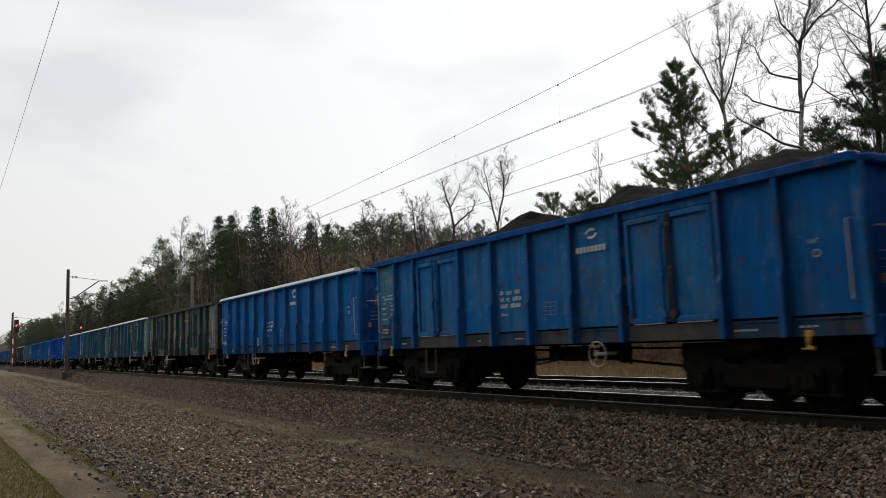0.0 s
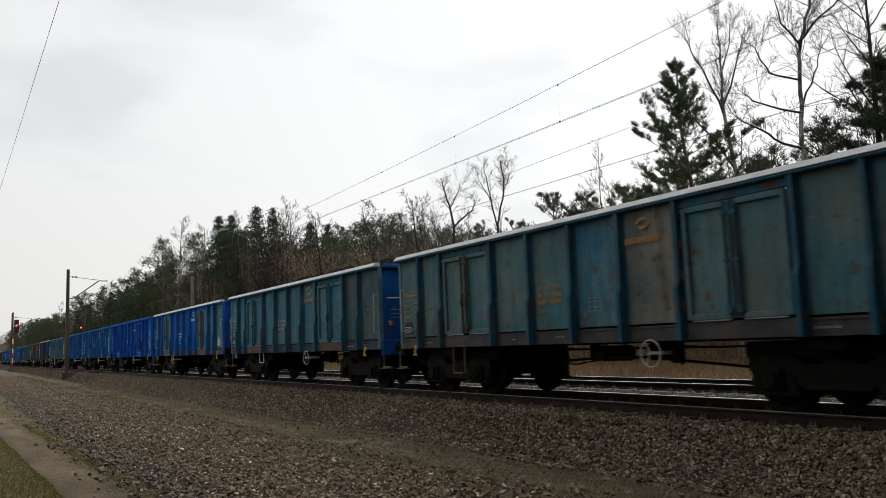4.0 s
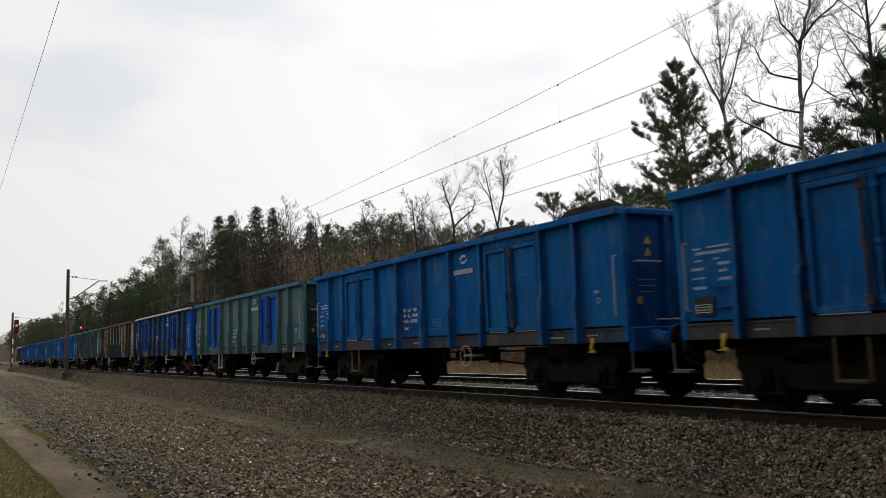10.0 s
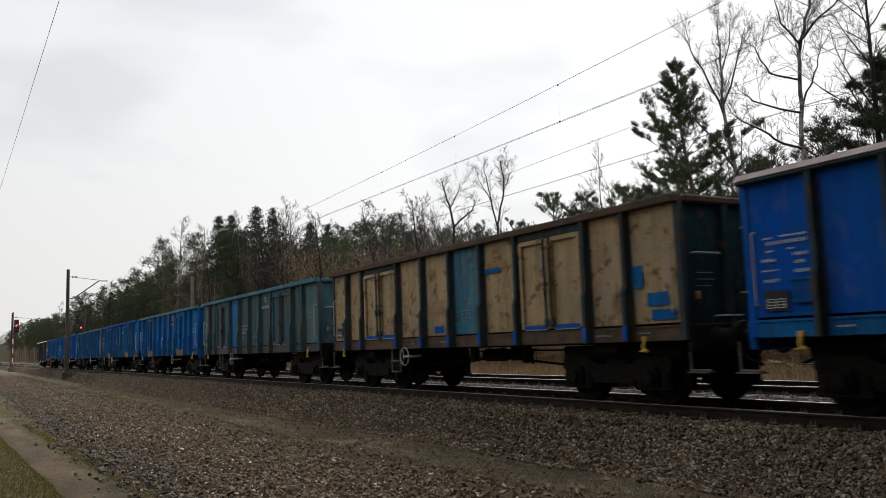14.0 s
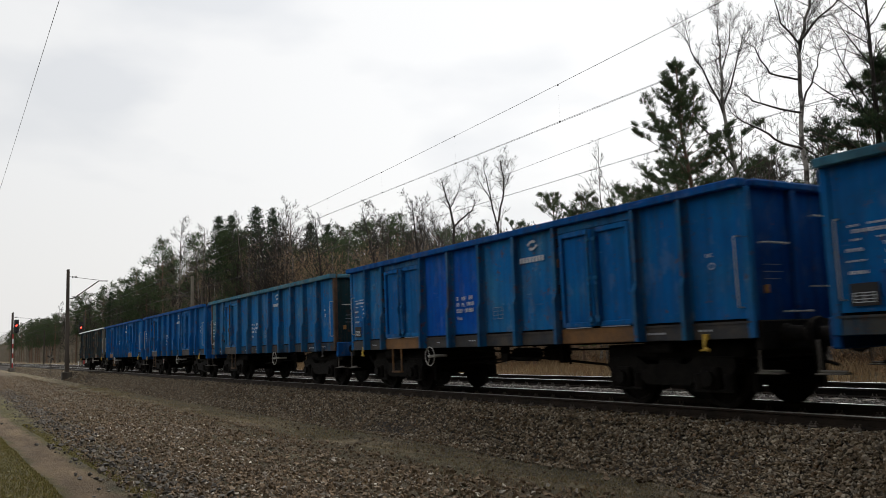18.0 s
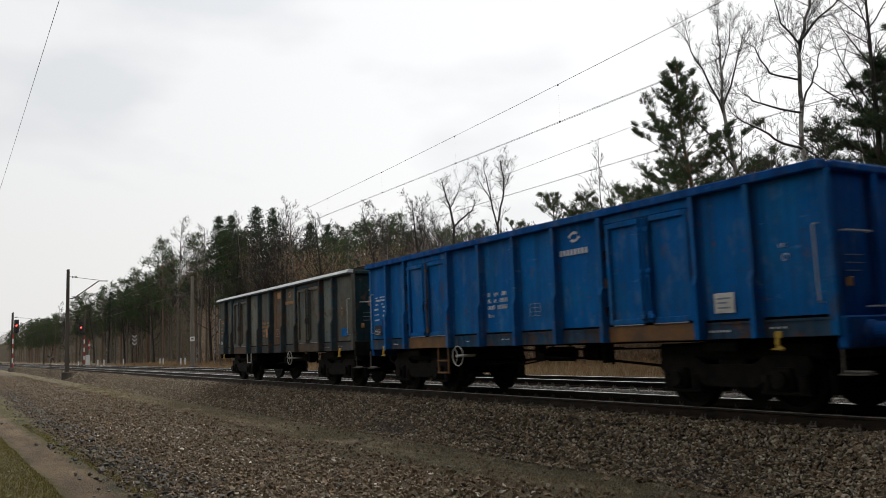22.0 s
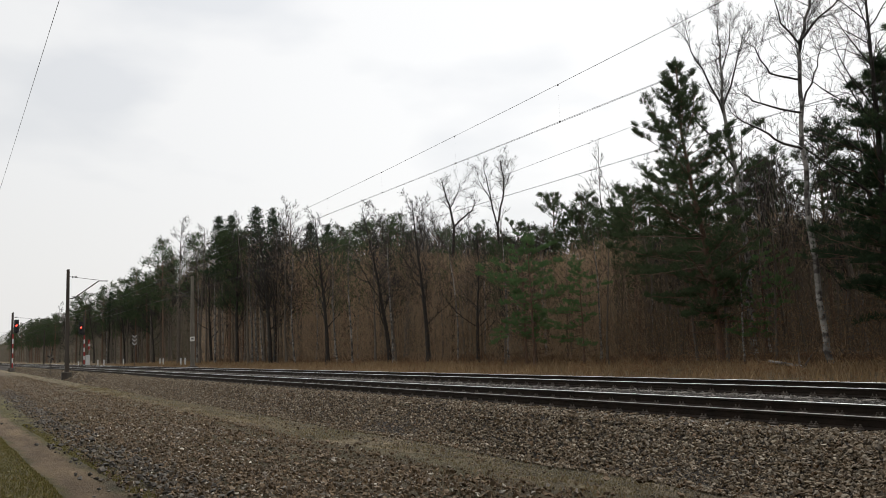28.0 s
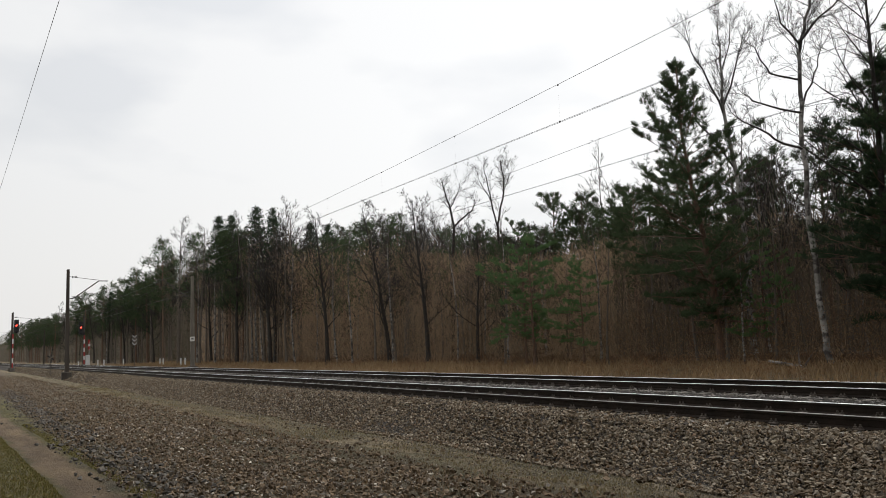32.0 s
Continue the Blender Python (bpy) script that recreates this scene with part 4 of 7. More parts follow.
        # rope hooks
        for x in (-5.7, 5.62):
            h = part("rope_hook", shared("hook", lambda: Build().tube([(0, -0.03, 1.06), (0, -0.06, 0.96), (0, -0.06, 0.90), (0.07, -0.06, 0.87)], 0.03, 6).box(-0.05, 0.05, -0.05, 0.0, 1.02, 1.10, 0.01).box(-0.09, 0.09, -0.075, -0.045, 0.86, 0.885, 0.008).mesh("rope_hook", YELLOW)), s["hook"], w, "worn yellow rope hook", (x, y, 0))
            h.rotation_euler.z = turn
    for e in (-1, 1):
        ew = Build()
        ew.box(-0.03, 0.0, -1.38, 1.38, 1.02, 3.10)
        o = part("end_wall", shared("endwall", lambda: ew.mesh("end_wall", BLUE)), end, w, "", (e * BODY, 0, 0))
        o.rotation_euler.z = 0 if e > 0 else math.pi
        for y in (-1.355, 1.355):
            part("corner_post", shared("cornerpost", lambda: Build().box(-0.06, 0.06, -0.055, 0.055, 1.02, 3.09, 0.012).mesh("corner_post", BLUE)), s["corner"] or s["body"], w, "", (e * (BODY + 0.01), y, 0))
        for y in (-0.42, 0.42):
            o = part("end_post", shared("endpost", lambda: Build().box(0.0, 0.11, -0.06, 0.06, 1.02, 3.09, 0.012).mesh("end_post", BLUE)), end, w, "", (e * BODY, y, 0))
            o.rotation_euler.z = 0 if e > 0 else math.pi
        o = part("end_rail", shared("endrail", lambda: Build().box(-0.03, 0.12, -1.27, 1.27, 3.083, 3.195, 0.02).mesh("end_rail", DEEP)), end if s["rim"] in (PALE_RIM, ROSE_RIM) else s["rim"], w, "", (e * BODY, 0, 0))
        o.rotation_euler.z = 0 if e > 0 else math.pi
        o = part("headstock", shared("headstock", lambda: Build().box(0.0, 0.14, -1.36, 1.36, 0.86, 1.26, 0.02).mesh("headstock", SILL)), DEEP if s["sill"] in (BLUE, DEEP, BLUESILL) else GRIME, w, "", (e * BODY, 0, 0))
        o.rotation_euler.z = 0 if e > 0 else math.pi
        for y in (-0.875, 0.875):
            o = part("buffer", shared("buffer", lambda: Build().lathe([(0.13, 0.15), (0.20, 0.14), (0.22, 0.115), (0.42, 0.115), (0.43, 0.09), (0.55, 0.09), (0.57, 0.21), (0.60, 0.225), (0.62, 0.20)], (0, 0, 1.06), 18, "x").mesh("buffer", GRIME)), end if index in (1, 10, 12) else GRIME, w, "", (e * BODY, y, 0))
            o.rotation_euler.z = 0 if e > 0 else math.pi
        o = part("coupling", shared("coupling", lambda: Build().box(0.13, 0.45, -0.05, 0.05, 0.98, 1.12, 0.02).tube([(0.40, 0, 1.02), (0.52, 0.0, 0.84), (0.62, 0, 0.80)], 0.035, 6).mesh("coupling", GRIME)), GRIME, w, "", (e * BODY, 0, 0))
        o.rotation_euler.z = 0 if e > 0 else math.pi
        o = part("brake_hose", shared("hose", lambda: Build().tube([(0.14, -0.4, 0.95), (0.3, -0.4, 0.7), (0.55, -0.38, 0.62)], 0.028, 6).mesh("brake_hose", GRIME)), GRIME, w, "", (e * BODY, 0, 0))
        o.rotation_euler.z = 0 if e > 0 else math.pi
        for y in (-1.28, 1.28):
            part("corner_step", shared("cornerstep", lambda: Build().tube([(0, 0, 0.98), (0, 0, 0.60)], 0.018, 6).tube([(-0.02, 0, 0.58), (0.36, 0, 0.58)], 0.02, 6).box(-0.01, 0.36, -0.10, 0.10, 0.545, 0.563).mesh("corner_step", STEP)), STEP, w, "", (e * BODY - (0.36 if e < 0 else 0.0), y, 0))
        part("grab_rail", shared("grab", lambda: Build().tube([(0, 0.05, 2.42), (0, -0.05, 2.42), (0, -0.07, 2.40), (0, -0.07, 1.46), (0, -0.05, 1.44), (0, 0.05, 1.44)], 0.0105, 7).mesh("grab_rail", TUBE)), s["trim"] or TUBE, w, "pale tubular grab rail", (e * (BODY - 0.12), -1.40, 0))
        o = part("end_grab_rail", shared("egrab", lambda: Build().tube([(0, -0.55, 2.32), (0.07, -0.55, 2.32), (0.07, 0.0, 2.32), (0, 0.0, 2.32)], 0.014, 6).mesh("end_grab_rail", TUBE)), TUBE, w, "", (e * (BODY + 0.03), -0.6 if e > 0 else 0.6, 0))
        o.rotation_euler.z = 0 if e > 0 else math.pi
        for dy, z in ((0.42, -0.95), (1.15, 0.42), (1.05, -0.60)):
            o = part("end_step", shared("egrab", None), TUBE, w, "", (e * (BODY + 0.03), e * (-0.6 + dy), z))
            o.rotation_euler.z = 0 if e > 0 else math.pi
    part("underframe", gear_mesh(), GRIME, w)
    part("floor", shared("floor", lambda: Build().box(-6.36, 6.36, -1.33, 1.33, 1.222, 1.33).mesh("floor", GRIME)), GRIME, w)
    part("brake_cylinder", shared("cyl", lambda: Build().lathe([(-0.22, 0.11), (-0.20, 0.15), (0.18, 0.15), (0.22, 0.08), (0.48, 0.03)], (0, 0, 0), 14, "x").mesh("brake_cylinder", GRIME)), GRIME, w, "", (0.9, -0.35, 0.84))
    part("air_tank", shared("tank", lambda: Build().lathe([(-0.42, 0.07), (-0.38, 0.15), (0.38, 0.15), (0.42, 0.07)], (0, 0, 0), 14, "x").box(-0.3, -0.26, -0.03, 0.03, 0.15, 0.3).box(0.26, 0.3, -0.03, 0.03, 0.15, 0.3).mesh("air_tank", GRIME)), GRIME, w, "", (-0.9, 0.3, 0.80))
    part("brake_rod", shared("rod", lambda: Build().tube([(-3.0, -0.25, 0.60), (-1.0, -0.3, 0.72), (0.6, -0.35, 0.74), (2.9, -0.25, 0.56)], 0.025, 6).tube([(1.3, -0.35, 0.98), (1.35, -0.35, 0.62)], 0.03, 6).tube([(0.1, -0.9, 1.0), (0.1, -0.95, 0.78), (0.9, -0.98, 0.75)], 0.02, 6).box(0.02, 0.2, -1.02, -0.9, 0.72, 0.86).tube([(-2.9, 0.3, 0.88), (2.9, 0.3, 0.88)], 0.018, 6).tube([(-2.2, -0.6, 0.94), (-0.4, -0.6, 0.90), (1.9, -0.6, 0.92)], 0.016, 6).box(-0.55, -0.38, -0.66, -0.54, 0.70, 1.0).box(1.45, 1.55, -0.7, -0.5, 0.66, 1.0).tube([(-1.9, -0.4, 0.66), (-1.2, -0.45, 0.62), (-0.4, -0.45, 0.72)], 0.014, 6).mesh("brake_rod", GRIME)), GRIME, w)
    part("hand_wheel", shared("handwheel", lambda: Build().ring((0, -0.08, 0), 0.205, 0.0105).tube([(0, -0.08, 0), (0.2, -0.08, 0)], 0.008, 5).tube([(0, -0.08, 0), (-0.10, -0.08, 0.175)], 0.008, 5).tube([(0, -0.08, 0), (-0.10, -0.08, -0.175)], 0.008, 5).tube([(0, -0.11, 0), (0, 0.35, 0)], 0.03, 8).mesh("hand_wheel", TUBE)), TUBE, w, "pale brake hand wheel", (s["wheel_x"], -1.42, 0.84))
    rungs = (0.74,) if index in (1, 5, 7, 12, 16) else ()
    if index in (0, 14):
        rungs = "loop"
    part("step_frame", shared(("stepframe", rungs), lambda: Build().tube([(-0.22, 0, 1.02), (-0.22, 0, 0.72), (-0.19, 0, 0.69), (0.19, 0, 0.69), (0.22, 0, 0.72), (0.22, 0, 1.02)], 0.02, 8).mesh("step_frame", TUBE) if rungs == "loop" else step_ladder(rungs) if rungs else Build().box(-0.24, -0.20, -0.02, 0.02, 0.46, 1.02, 0.008).box(0.20, 0.24, -0.02, 0.02, 0.46, 1.02, 0.008).box(-0.20, 0.20, -0.06, 0.06, 0.46, 0.50, 0.008).mesh("step_frame", RUST)), (OCHRE if index in (1, 4, 10, 13) else TUBE if index in (0, 9, 14) else STEP if index in (5, 7, 16) else RUST), w, "hanging step frame", (s["step_x"], -1.40, 0))
    for x in (-4.5, 4.5):
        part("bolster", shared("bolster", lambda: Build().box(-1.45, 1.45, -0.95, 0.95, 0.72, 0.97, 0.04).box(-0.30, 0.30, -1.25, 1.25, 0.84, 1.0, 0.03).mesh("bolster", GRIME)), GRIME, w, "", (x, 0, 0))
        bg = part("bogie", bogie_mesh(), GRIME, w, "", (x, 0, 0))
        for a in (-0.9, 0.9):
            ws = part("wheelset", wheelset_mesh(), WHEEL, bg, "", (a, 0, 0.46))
            WHEELSETS.append((index, ws, a))
    if s["feet"]:
        for x in stops:
            part("painted_post_foot", shared("postfoot", lambda: Build().box(-0.048, 0.048, -0.006, 0.002, 0, 0.22, 0.002).mesh("painted_post_foot", BRIGHT)), s["feet"], w, "blue touch-up paint", (x, near - 0.185, 1.06))
        for d in doorways:
            for e in (-0.445, 0.445):
                part("painted_door_edge", shared("dooredge", lambda: Build().box(-0.34, 0.34, -0.006, 0.0, 0, 0.07).mesh("painted_door_edge", BRIGHT)), s["feet"], w, "blue touch-up paint", (d + e, near - 0.092, 1.30))
    if index in (2, 12, 17):
        part("brake_label", shared("brakelabel", lambda: Build().box(-0.07, 0.07, -0.01, 0.0, -0.11, 0.11, 0.003).mesh("brake_label", PAPER)), PAPER, w, "small white brake label", (-2.75, -1.16, 0.74))
        part("brake_mark", shared("brakemark", lambda: Build().box(-0.045, 0.045, -0.004, 0.0, -0.02, 0.07).mesh("brake_mark", REDMARK)), REDMARK, w, "red mark on the brake label", (-2.75, -1.172, 0.74))
    # markings on the side that faces the path
    k, front, low = s["marks"], near - 0.022, -0.12 if index in (5, 9, 10) else 0.0
    part("emblem", emblem(), s["logo"] or k, w, "curled two-arrow emblem", (1.70, front, 2.86)).scale = (0.95, 1.0, 0.85) if index in (5, 11, 14, 17) else (0.66, 1.0, 0.60)
    tagged(part("lettering", shared("letterbar", lambda: letter_blocks(8, 0.76, 0.10).mesh("lettering", WHITE)), s["logo"] or k, w, "bar of faded lettering", (1.68, front, 2.56 if index in (5, 11, 14, 17) else 2.60)), "bar of faded lettering", "", "", "stuff")
    tagged(part("number_block", shared("numbers", lambda: bars([(0.05, 0.16, 1.99, 0.105), (0.54, 0.70, 1.99, 0.105), (0.05, 0.16, 1.86, 0.105), (0.46, 0.76, 1.86, 0.105), (0.05, 0.30, 1.73, 0.105), (0.38, 0.72, 1.73, 0.105)], 3, 0.72).mesh("number_block", WHITE)), k, w, "rows of worn white bars", (-1.08, front, low)), "rows of worn white bars", "", "", "stuff")
    part("letter_mark", glyphs("RIV", 0.115), k, w, "", (-0.83, front, 1.995 + low))
    part("letter_mark", glyphs("PL", 0.115), k, w, "", (-0.83, front, 1.865 + low))
    part("class_mark", glyphs("Eaos", 0.11), k, w, "", (-1.03, front, 1.59 + low))
    part("data_table", shared("table", lambda: frame_lines(0.34, 0.66, 1.69, 1.92, 0.007).mesh("data_table", WHITE)), DULL, w, "", (0.0, front, -0.14 + low))
    part("owner_mark", glyphs("UIC", 0.075), k, w, "", (5.72, front, 1.84 if 8 < index < 14 else 2.18))
    part("round_mark", shared("roundmark", lambda: Build().ring((0, 0, 0), 0.045, 0.006, 16).mesh("round_mark", WHITE)), k, w, "", (5.82, front - 0.004, 1.72 if 8 < index < 14 else 2.05))
    tagged(part("load_table", shared("loadtable", lambda: bars([(-6.15, -6.0, 2.30, 0.035), (-5.9, -5.5, 2.31, 0.035), (-6.1, -5.5, 2.22, 0.06), (-6.12, -5.98, 2.13, 0.035), (-5.8, -5.68, 2.14, 0.03), (-6.2, -5.98, 2.0, 0.055), (-6.2, -5.95, 1.88, 0.03), (-6.18, -5.94, 1.73, 0.055), (-5.72, -5.5, 2.05, 0.055), (-5.7, -5.55, 1.95, 0.055), (-5.72, -5.5, 1.83, 0.06)], 8, 0.3).mesh("load_table", WHITE)), k, w, "", (0.0, front, 0)), "small worn rows of marking bars", "", "", "stuff")
    part("label_board", shared("board", lambda: Build().box(-6.19, -5.83, -0.012, 0, 1.36, 1.63).mesh("label_board", BLACK)), BLACK, w, "black label board", (0, front, 0))
    part("label_grid", shared("grid", lambda: frame_lines(-6.15, -5.88, 1.40, 1.52, 0.010).mesh("label_grid", WHITE)), WHITE, w, "", (0, front - 0.014, 0))
    part("label_clip", shared("clipbox", lambda: Build().box(-5.76, -5.48, -0.03, 0, 1.46, 1.76, 0.01).box(-5.78, -5.46, -0.045, -0.03, 1.73, 1.77, 0.006).box(-5.78, -5.46, -0.045, -0.03, 1.45, 1.49, 0.006).mesh("label_clip", DEEP)), end, w, "", (0, front, 0))
    tagged(part("sill_marking", shared("sillmarks", lambda: bars([(-5.2, -4.95, 1.12, 0.035), (-1.9, -1.75, 1.12, 0.03), (-0.6, -0.3, 1.13, 0.03), (4.5, 4.9, 1.11, 0.04), (5.5, 5.8, 1.13, 0.035)], 4).mesh("sill_marking", WHITE)), DULL if k is ORANGE else k, w, "", (0, -1.404, 0)), "worn marking bars on the sill", "", "", "stuff")
    for z, ln in ((2.02, 0.36), (1.92, 0.40), (1.82, 0.32)):
        part("end_lettering", shared(("endmark", ln), lambda: Build().box(0, ln, -0.003, 0.0, 0, 0.012).mesh("end_lettering", DULL)), DULL, w, "", (BODY + 0.006, -1.05, z)).rotation_euler.z = radians(90)
    tri = shared("triangle", lambda: Build().add([(-0.08, -0.003, 0), (0.08, -0.003, 0), (0, -0.003, 0.14)], [(0, 1, 2)]).mesh("warning_triangle", YELLOW))
    for i in range(s["signs"]):
        if i < 2:
            part("warning_triangle", tri, YELLOW, w, "yellow warning triangle", (BODY + 0.006, -0.80, 2.62 - 0.20 * i)).rotation_euler.z = radians(90)
        else:
            part("warning_disc", shared("disc", lambda: Build().ring((0, 0, 0), 0.085, 0.028, 16).mesh("warning_disc", ORANGE)), ORANGE, w, "orange warning ring", (BODY + 0.006, -0.80, 2.30)).rotation_euler.z = radians(90)
    if s["card"]:
        part("paper_card", shared("card", lambda: Build().box(-0.17, 0.17, -0.004, 0, -0.14, 0.14).mesh("paper_card", PAPER)), PAPER, w, "white paper card", (s["card"], front, 1.42 if index == 17 else 1.52))
        part("card_print", shared("cardprint", lambda: Build().box(-0.12, 0.12, -0.002, 0.0, 0.05, 0.075).box(-0.12, 0.06, -0.002, 0.0, -0.01, 0.015).box(-0.12, 0.10, -0.002, 0.0, -0.08, -0.055).mesh("card_print", BLACK)), BLACK if index == 17 else DULL, w, "printed rows on the card", (s["card"], front - 0.005, 1.42 if index == 17 else 1.52))
    for x, z, ww, h, m in s["plate"] or ():
        part("paint_patch", Build().box(-ww / 2, ww / 2, -0.003, 0, -h / 2, h / 2), m, w, "patch of fresh paint", (x, front, z))
    for cx, cz, r, a0, a1, wd in s["scrawl"]:
        b = Build()
        for i in range(13):
            t = radians(a0 + (a1 - a0) * i / 12)
            b.v += [(cx + (r + q) * math.cos(t), 0, cz + (r + q) * 1.1 * math.sin(t)) for q in (-wd / 2, wd / 2)]
            if i:
                b.f.append((2 * i - 2, 2 * i, 2 * i + 1, 2 * i - 1))
        part("scrawl", b, BEIGEMARK, w, "pale sprayed stroke", (0, front - 0.002, 0))
    part("tail_lamp_bracket", shared("lampb", lambda: Build().box(-0.04, 0.04, -0.05, 0.0, 0, 0.12, 0.01).mesh("tail_lamp_bracket", ORANGE)), ORANGE, w, "", (BODY + 0.04, -1.1, 1.62)).rotation_euler.z = radians(90)
    load = tagged(new("coal_load", coal_mesh(index + 3, s["coal"])), "heap of black coal in an open wagon", "coal", "coal loads")
    WAGONS.append((index, w))
    LOADS.append((index, load))
    return w


STYLES = [
    dict(body=OLIVE, posts=SLATE, rim=PALE_RIM, end=PETROL, coal=3.6, marks=ORANGE, signs=3, wheel_x=1.85, step_x=-2.6, panels={2: UMBER, 4: RUSTPANEL, 6: UMBER}, plate=[(0.75, 2.9, 0.4, 0.2, ORANGE), (5.95, 1.52, 0.45, 0.22, BLUE), (-0.55, 1.70, 0.28, 0.3, ORANGE)], label="grey-brown weathered open coal wagon with teal posts, last in the train"),
    dict(body=BLUE, rim=DEEP, coal=3.5, card=4.79, wheel_x=-2.12, step_x=-2.87, label="plain mid-blue open coal wagon with a paper card"),
    dict(body=BLUE, rim=DEEP, coal=3.52, signs=3, label="mid-blue open coal wagon heaped with coal"),
    dict(body=FADED, posts=FADED, rim=TEAL, coal=3.45, two=False, signs=1, hook=SILL, panels={0: TEAL}, wheel_x=1.6, step_x=-3.35, corner=RUSTBROWN, end=PETROL, label="faded scuffed blue ribbed coal wagon with one door and rusty corners"),
    dict(body=FADED, posts=FADED, rim=DEEP, coal=3.35, wheel_x=-2.1, panels={2: BRIGHT, 3: BRIGHT, 6: BLUE, 7: BLUE}, doors=BLUE, end=BLUE, sill=SILL, label="faded blue coal wagon with two bright blue panels"),
    dict(body=BLUE, posts=BLUE, rim=TEAL, coal=3.45, signs=1, end=BLUE, logo=ORANGE, wheel_x=1.94, step_x=-3.05, label="faded blue open coal wagon with dented panels"),
    dict(body=PETROL, posts=PETROL, rim=TEAL, coal=3.35, signs=0, wheel_x=-2.1, marks=DULL, panels={0: SAGE, 7: SAGE, 2: FADED}, end=TEAL, label="dark petrol-grey weathered open coal wagon"),
    dict(body=BEIGE, posts=SLATE, rim=RUSTBROWN, coal=3.25, panels={3: BEIGE, 4: TEAL}, corner=SLATE, sill=RUST, feet=BRIGHT, end=PETROL, wheel_x=-2.1, step_x=-2.7, marks=ORANGE, plate=[(5.55, 2.02, 0.22, 0.36, BLUE), (5.95, 1.66, 0.45, 0.2, BLUE), (1.55, 2.52, 0.55, 0.10, BLUE), (6.05, 1.42, 0.5, 0.16, BLUE), (-0.6, 1.42, 0.4, 0.15, BRIGHT)], label="beige weathered open coal wagon with one blue panel"),
    dict(body=BRIGHT, posts=SLATE, rim=ROSE_RIM, coal=3.72, label="bright blue open coal wagon with a pale rusty top rail"),
    dict(body=SAGE, posts=SAGE, rim=TEAL, step_x=-2.77, doors=BRIGHT, coal=3.7, signs=3, sill=PETROL, end=PETROL, plate=[(5.2, 1.55, 0.5, 0.16, BLUE), (5.9, 1.86, 0.45, 0.10, BLUE)], label="grey-green open coal wagon with bright blue doors"),
    dict(body=BLUE, rim=BLUE, coal=3.7, signs=2, panels={3: DEEP}, label="blue open coal wagon with dented panels, heaped with coal"),
    dict(body=BLUE, rim=BLUE, coal=3.62, plate=[(4.86, 1.92, 0.86, 1.30, PATCH)], sill=SILL, label="blue open coal wagon with one grey-smeared panel"),
    dict(body=BRIGHT, rim=BRIGHT, coal=3.62, sill=BLUE, step_x=-3.2, plate=[(4.98, 2.0, 0.30, 1.1, PATCH)], label="bright blue open coal wagon with a grey smear"),
    dict(body=BRIGHT, posts=BLUE, rim=PALE_RIM, doors=(SAGE, TEAL), panels={0: TEAL, 6: TEAL, 7: TEAL}, coal=3.5, card=5.85, end=BLUE, sill=RUST, wheel_x=-2.0, step_x=-2.5, label="bright blue coal wagon with grey doors and teal end panels"),
    dict(body=TEAL, posts=TEAL, rim=PALE_RIM, coal=3.64, marks=BEIGEMARK, logo=ORANGE, signs=0, panels={6: PETROL, 7: PETROL}, end=BLUE, wheel_x=1.62, step_x=-2.85, label="dark teal weathered open coal wagon heaped with coal"),
    dict(body=SAGE, posts=TEAL, rim=PALE_RIM, coal=3.3, marks=ORANGE, panels={4: TEAL, 5: UMBER}, end=TEAL, label="grey-green weathered coal wagon with teal posts"),
    dict(body=UMBER, posts=SLATE, rim=SLATE, sill=RUSTBROWN, coal=3.45, marks=ORANGE, doors=(PETROL, PETROL), panels={2: OLIVE, 4: PETROL, 5: UMBER, 6: PETROL, 7: UMBER}, end=PETROL, wheel_x=-2.1, step_x=-2.75, plate=[(5.95, 1.62, 0.34, 0.18, BRIGHT), (-0.95, 2.05, 0.12, 0.16, BRIGHT), (0.55, 1.78, 0.26, 0.26, BEIGE), (-0.72, 1.80, 0.34, 0.18, BEIGE), (5.62, 1.62, 0.28, 0.14, ORANGE), (0.45, 2.42, 0.14, 0.14, BLUE)], scrawl=[(-1.5, 1.25, 0.55, 60, 175, 0.07), (-0.55, 1.75, 0.38, 20, 150, 0.09), (-0.30, 1.30, 0.5, 10, 80, 0.10)], label="grey-brown weathered coal wagon with scrawled pale paint"),
    dict(body=BLUE, posts=BLUE, rim=PALE_RIM, coal=3.3, two=None, plate=[(-4.78, 1.70, 0.56, 0.86, DEEP), (-4.78, 2.15, 0.64, 0.05, SILL), (-4.78, 1.25, 0.60, 0.04, PATCH), (-4.70, 1.47, 0.18, 0.03, TUBE)], signs=3, card=-2.12, end=BLUE, wheel_x=-2.2, step_x=-3.4, label="clean light-blue ribbed coal wagon with no side doors"),
    dict(body=FADED, posts=BLUE, rim=DEEP, coal=3.86, panels={0: TEAL, 7: BLUE, 6: BLUE}, end=BLUE, label="blue open coal wagon heaped high with coal"),
    dict(body=BLUE, rim=DEEP, coal=3.5, label="leading visible blue open coal wagon"),
]


# ---- trees ----
TWIG = [0.0125]    # half the width of the finest twigs


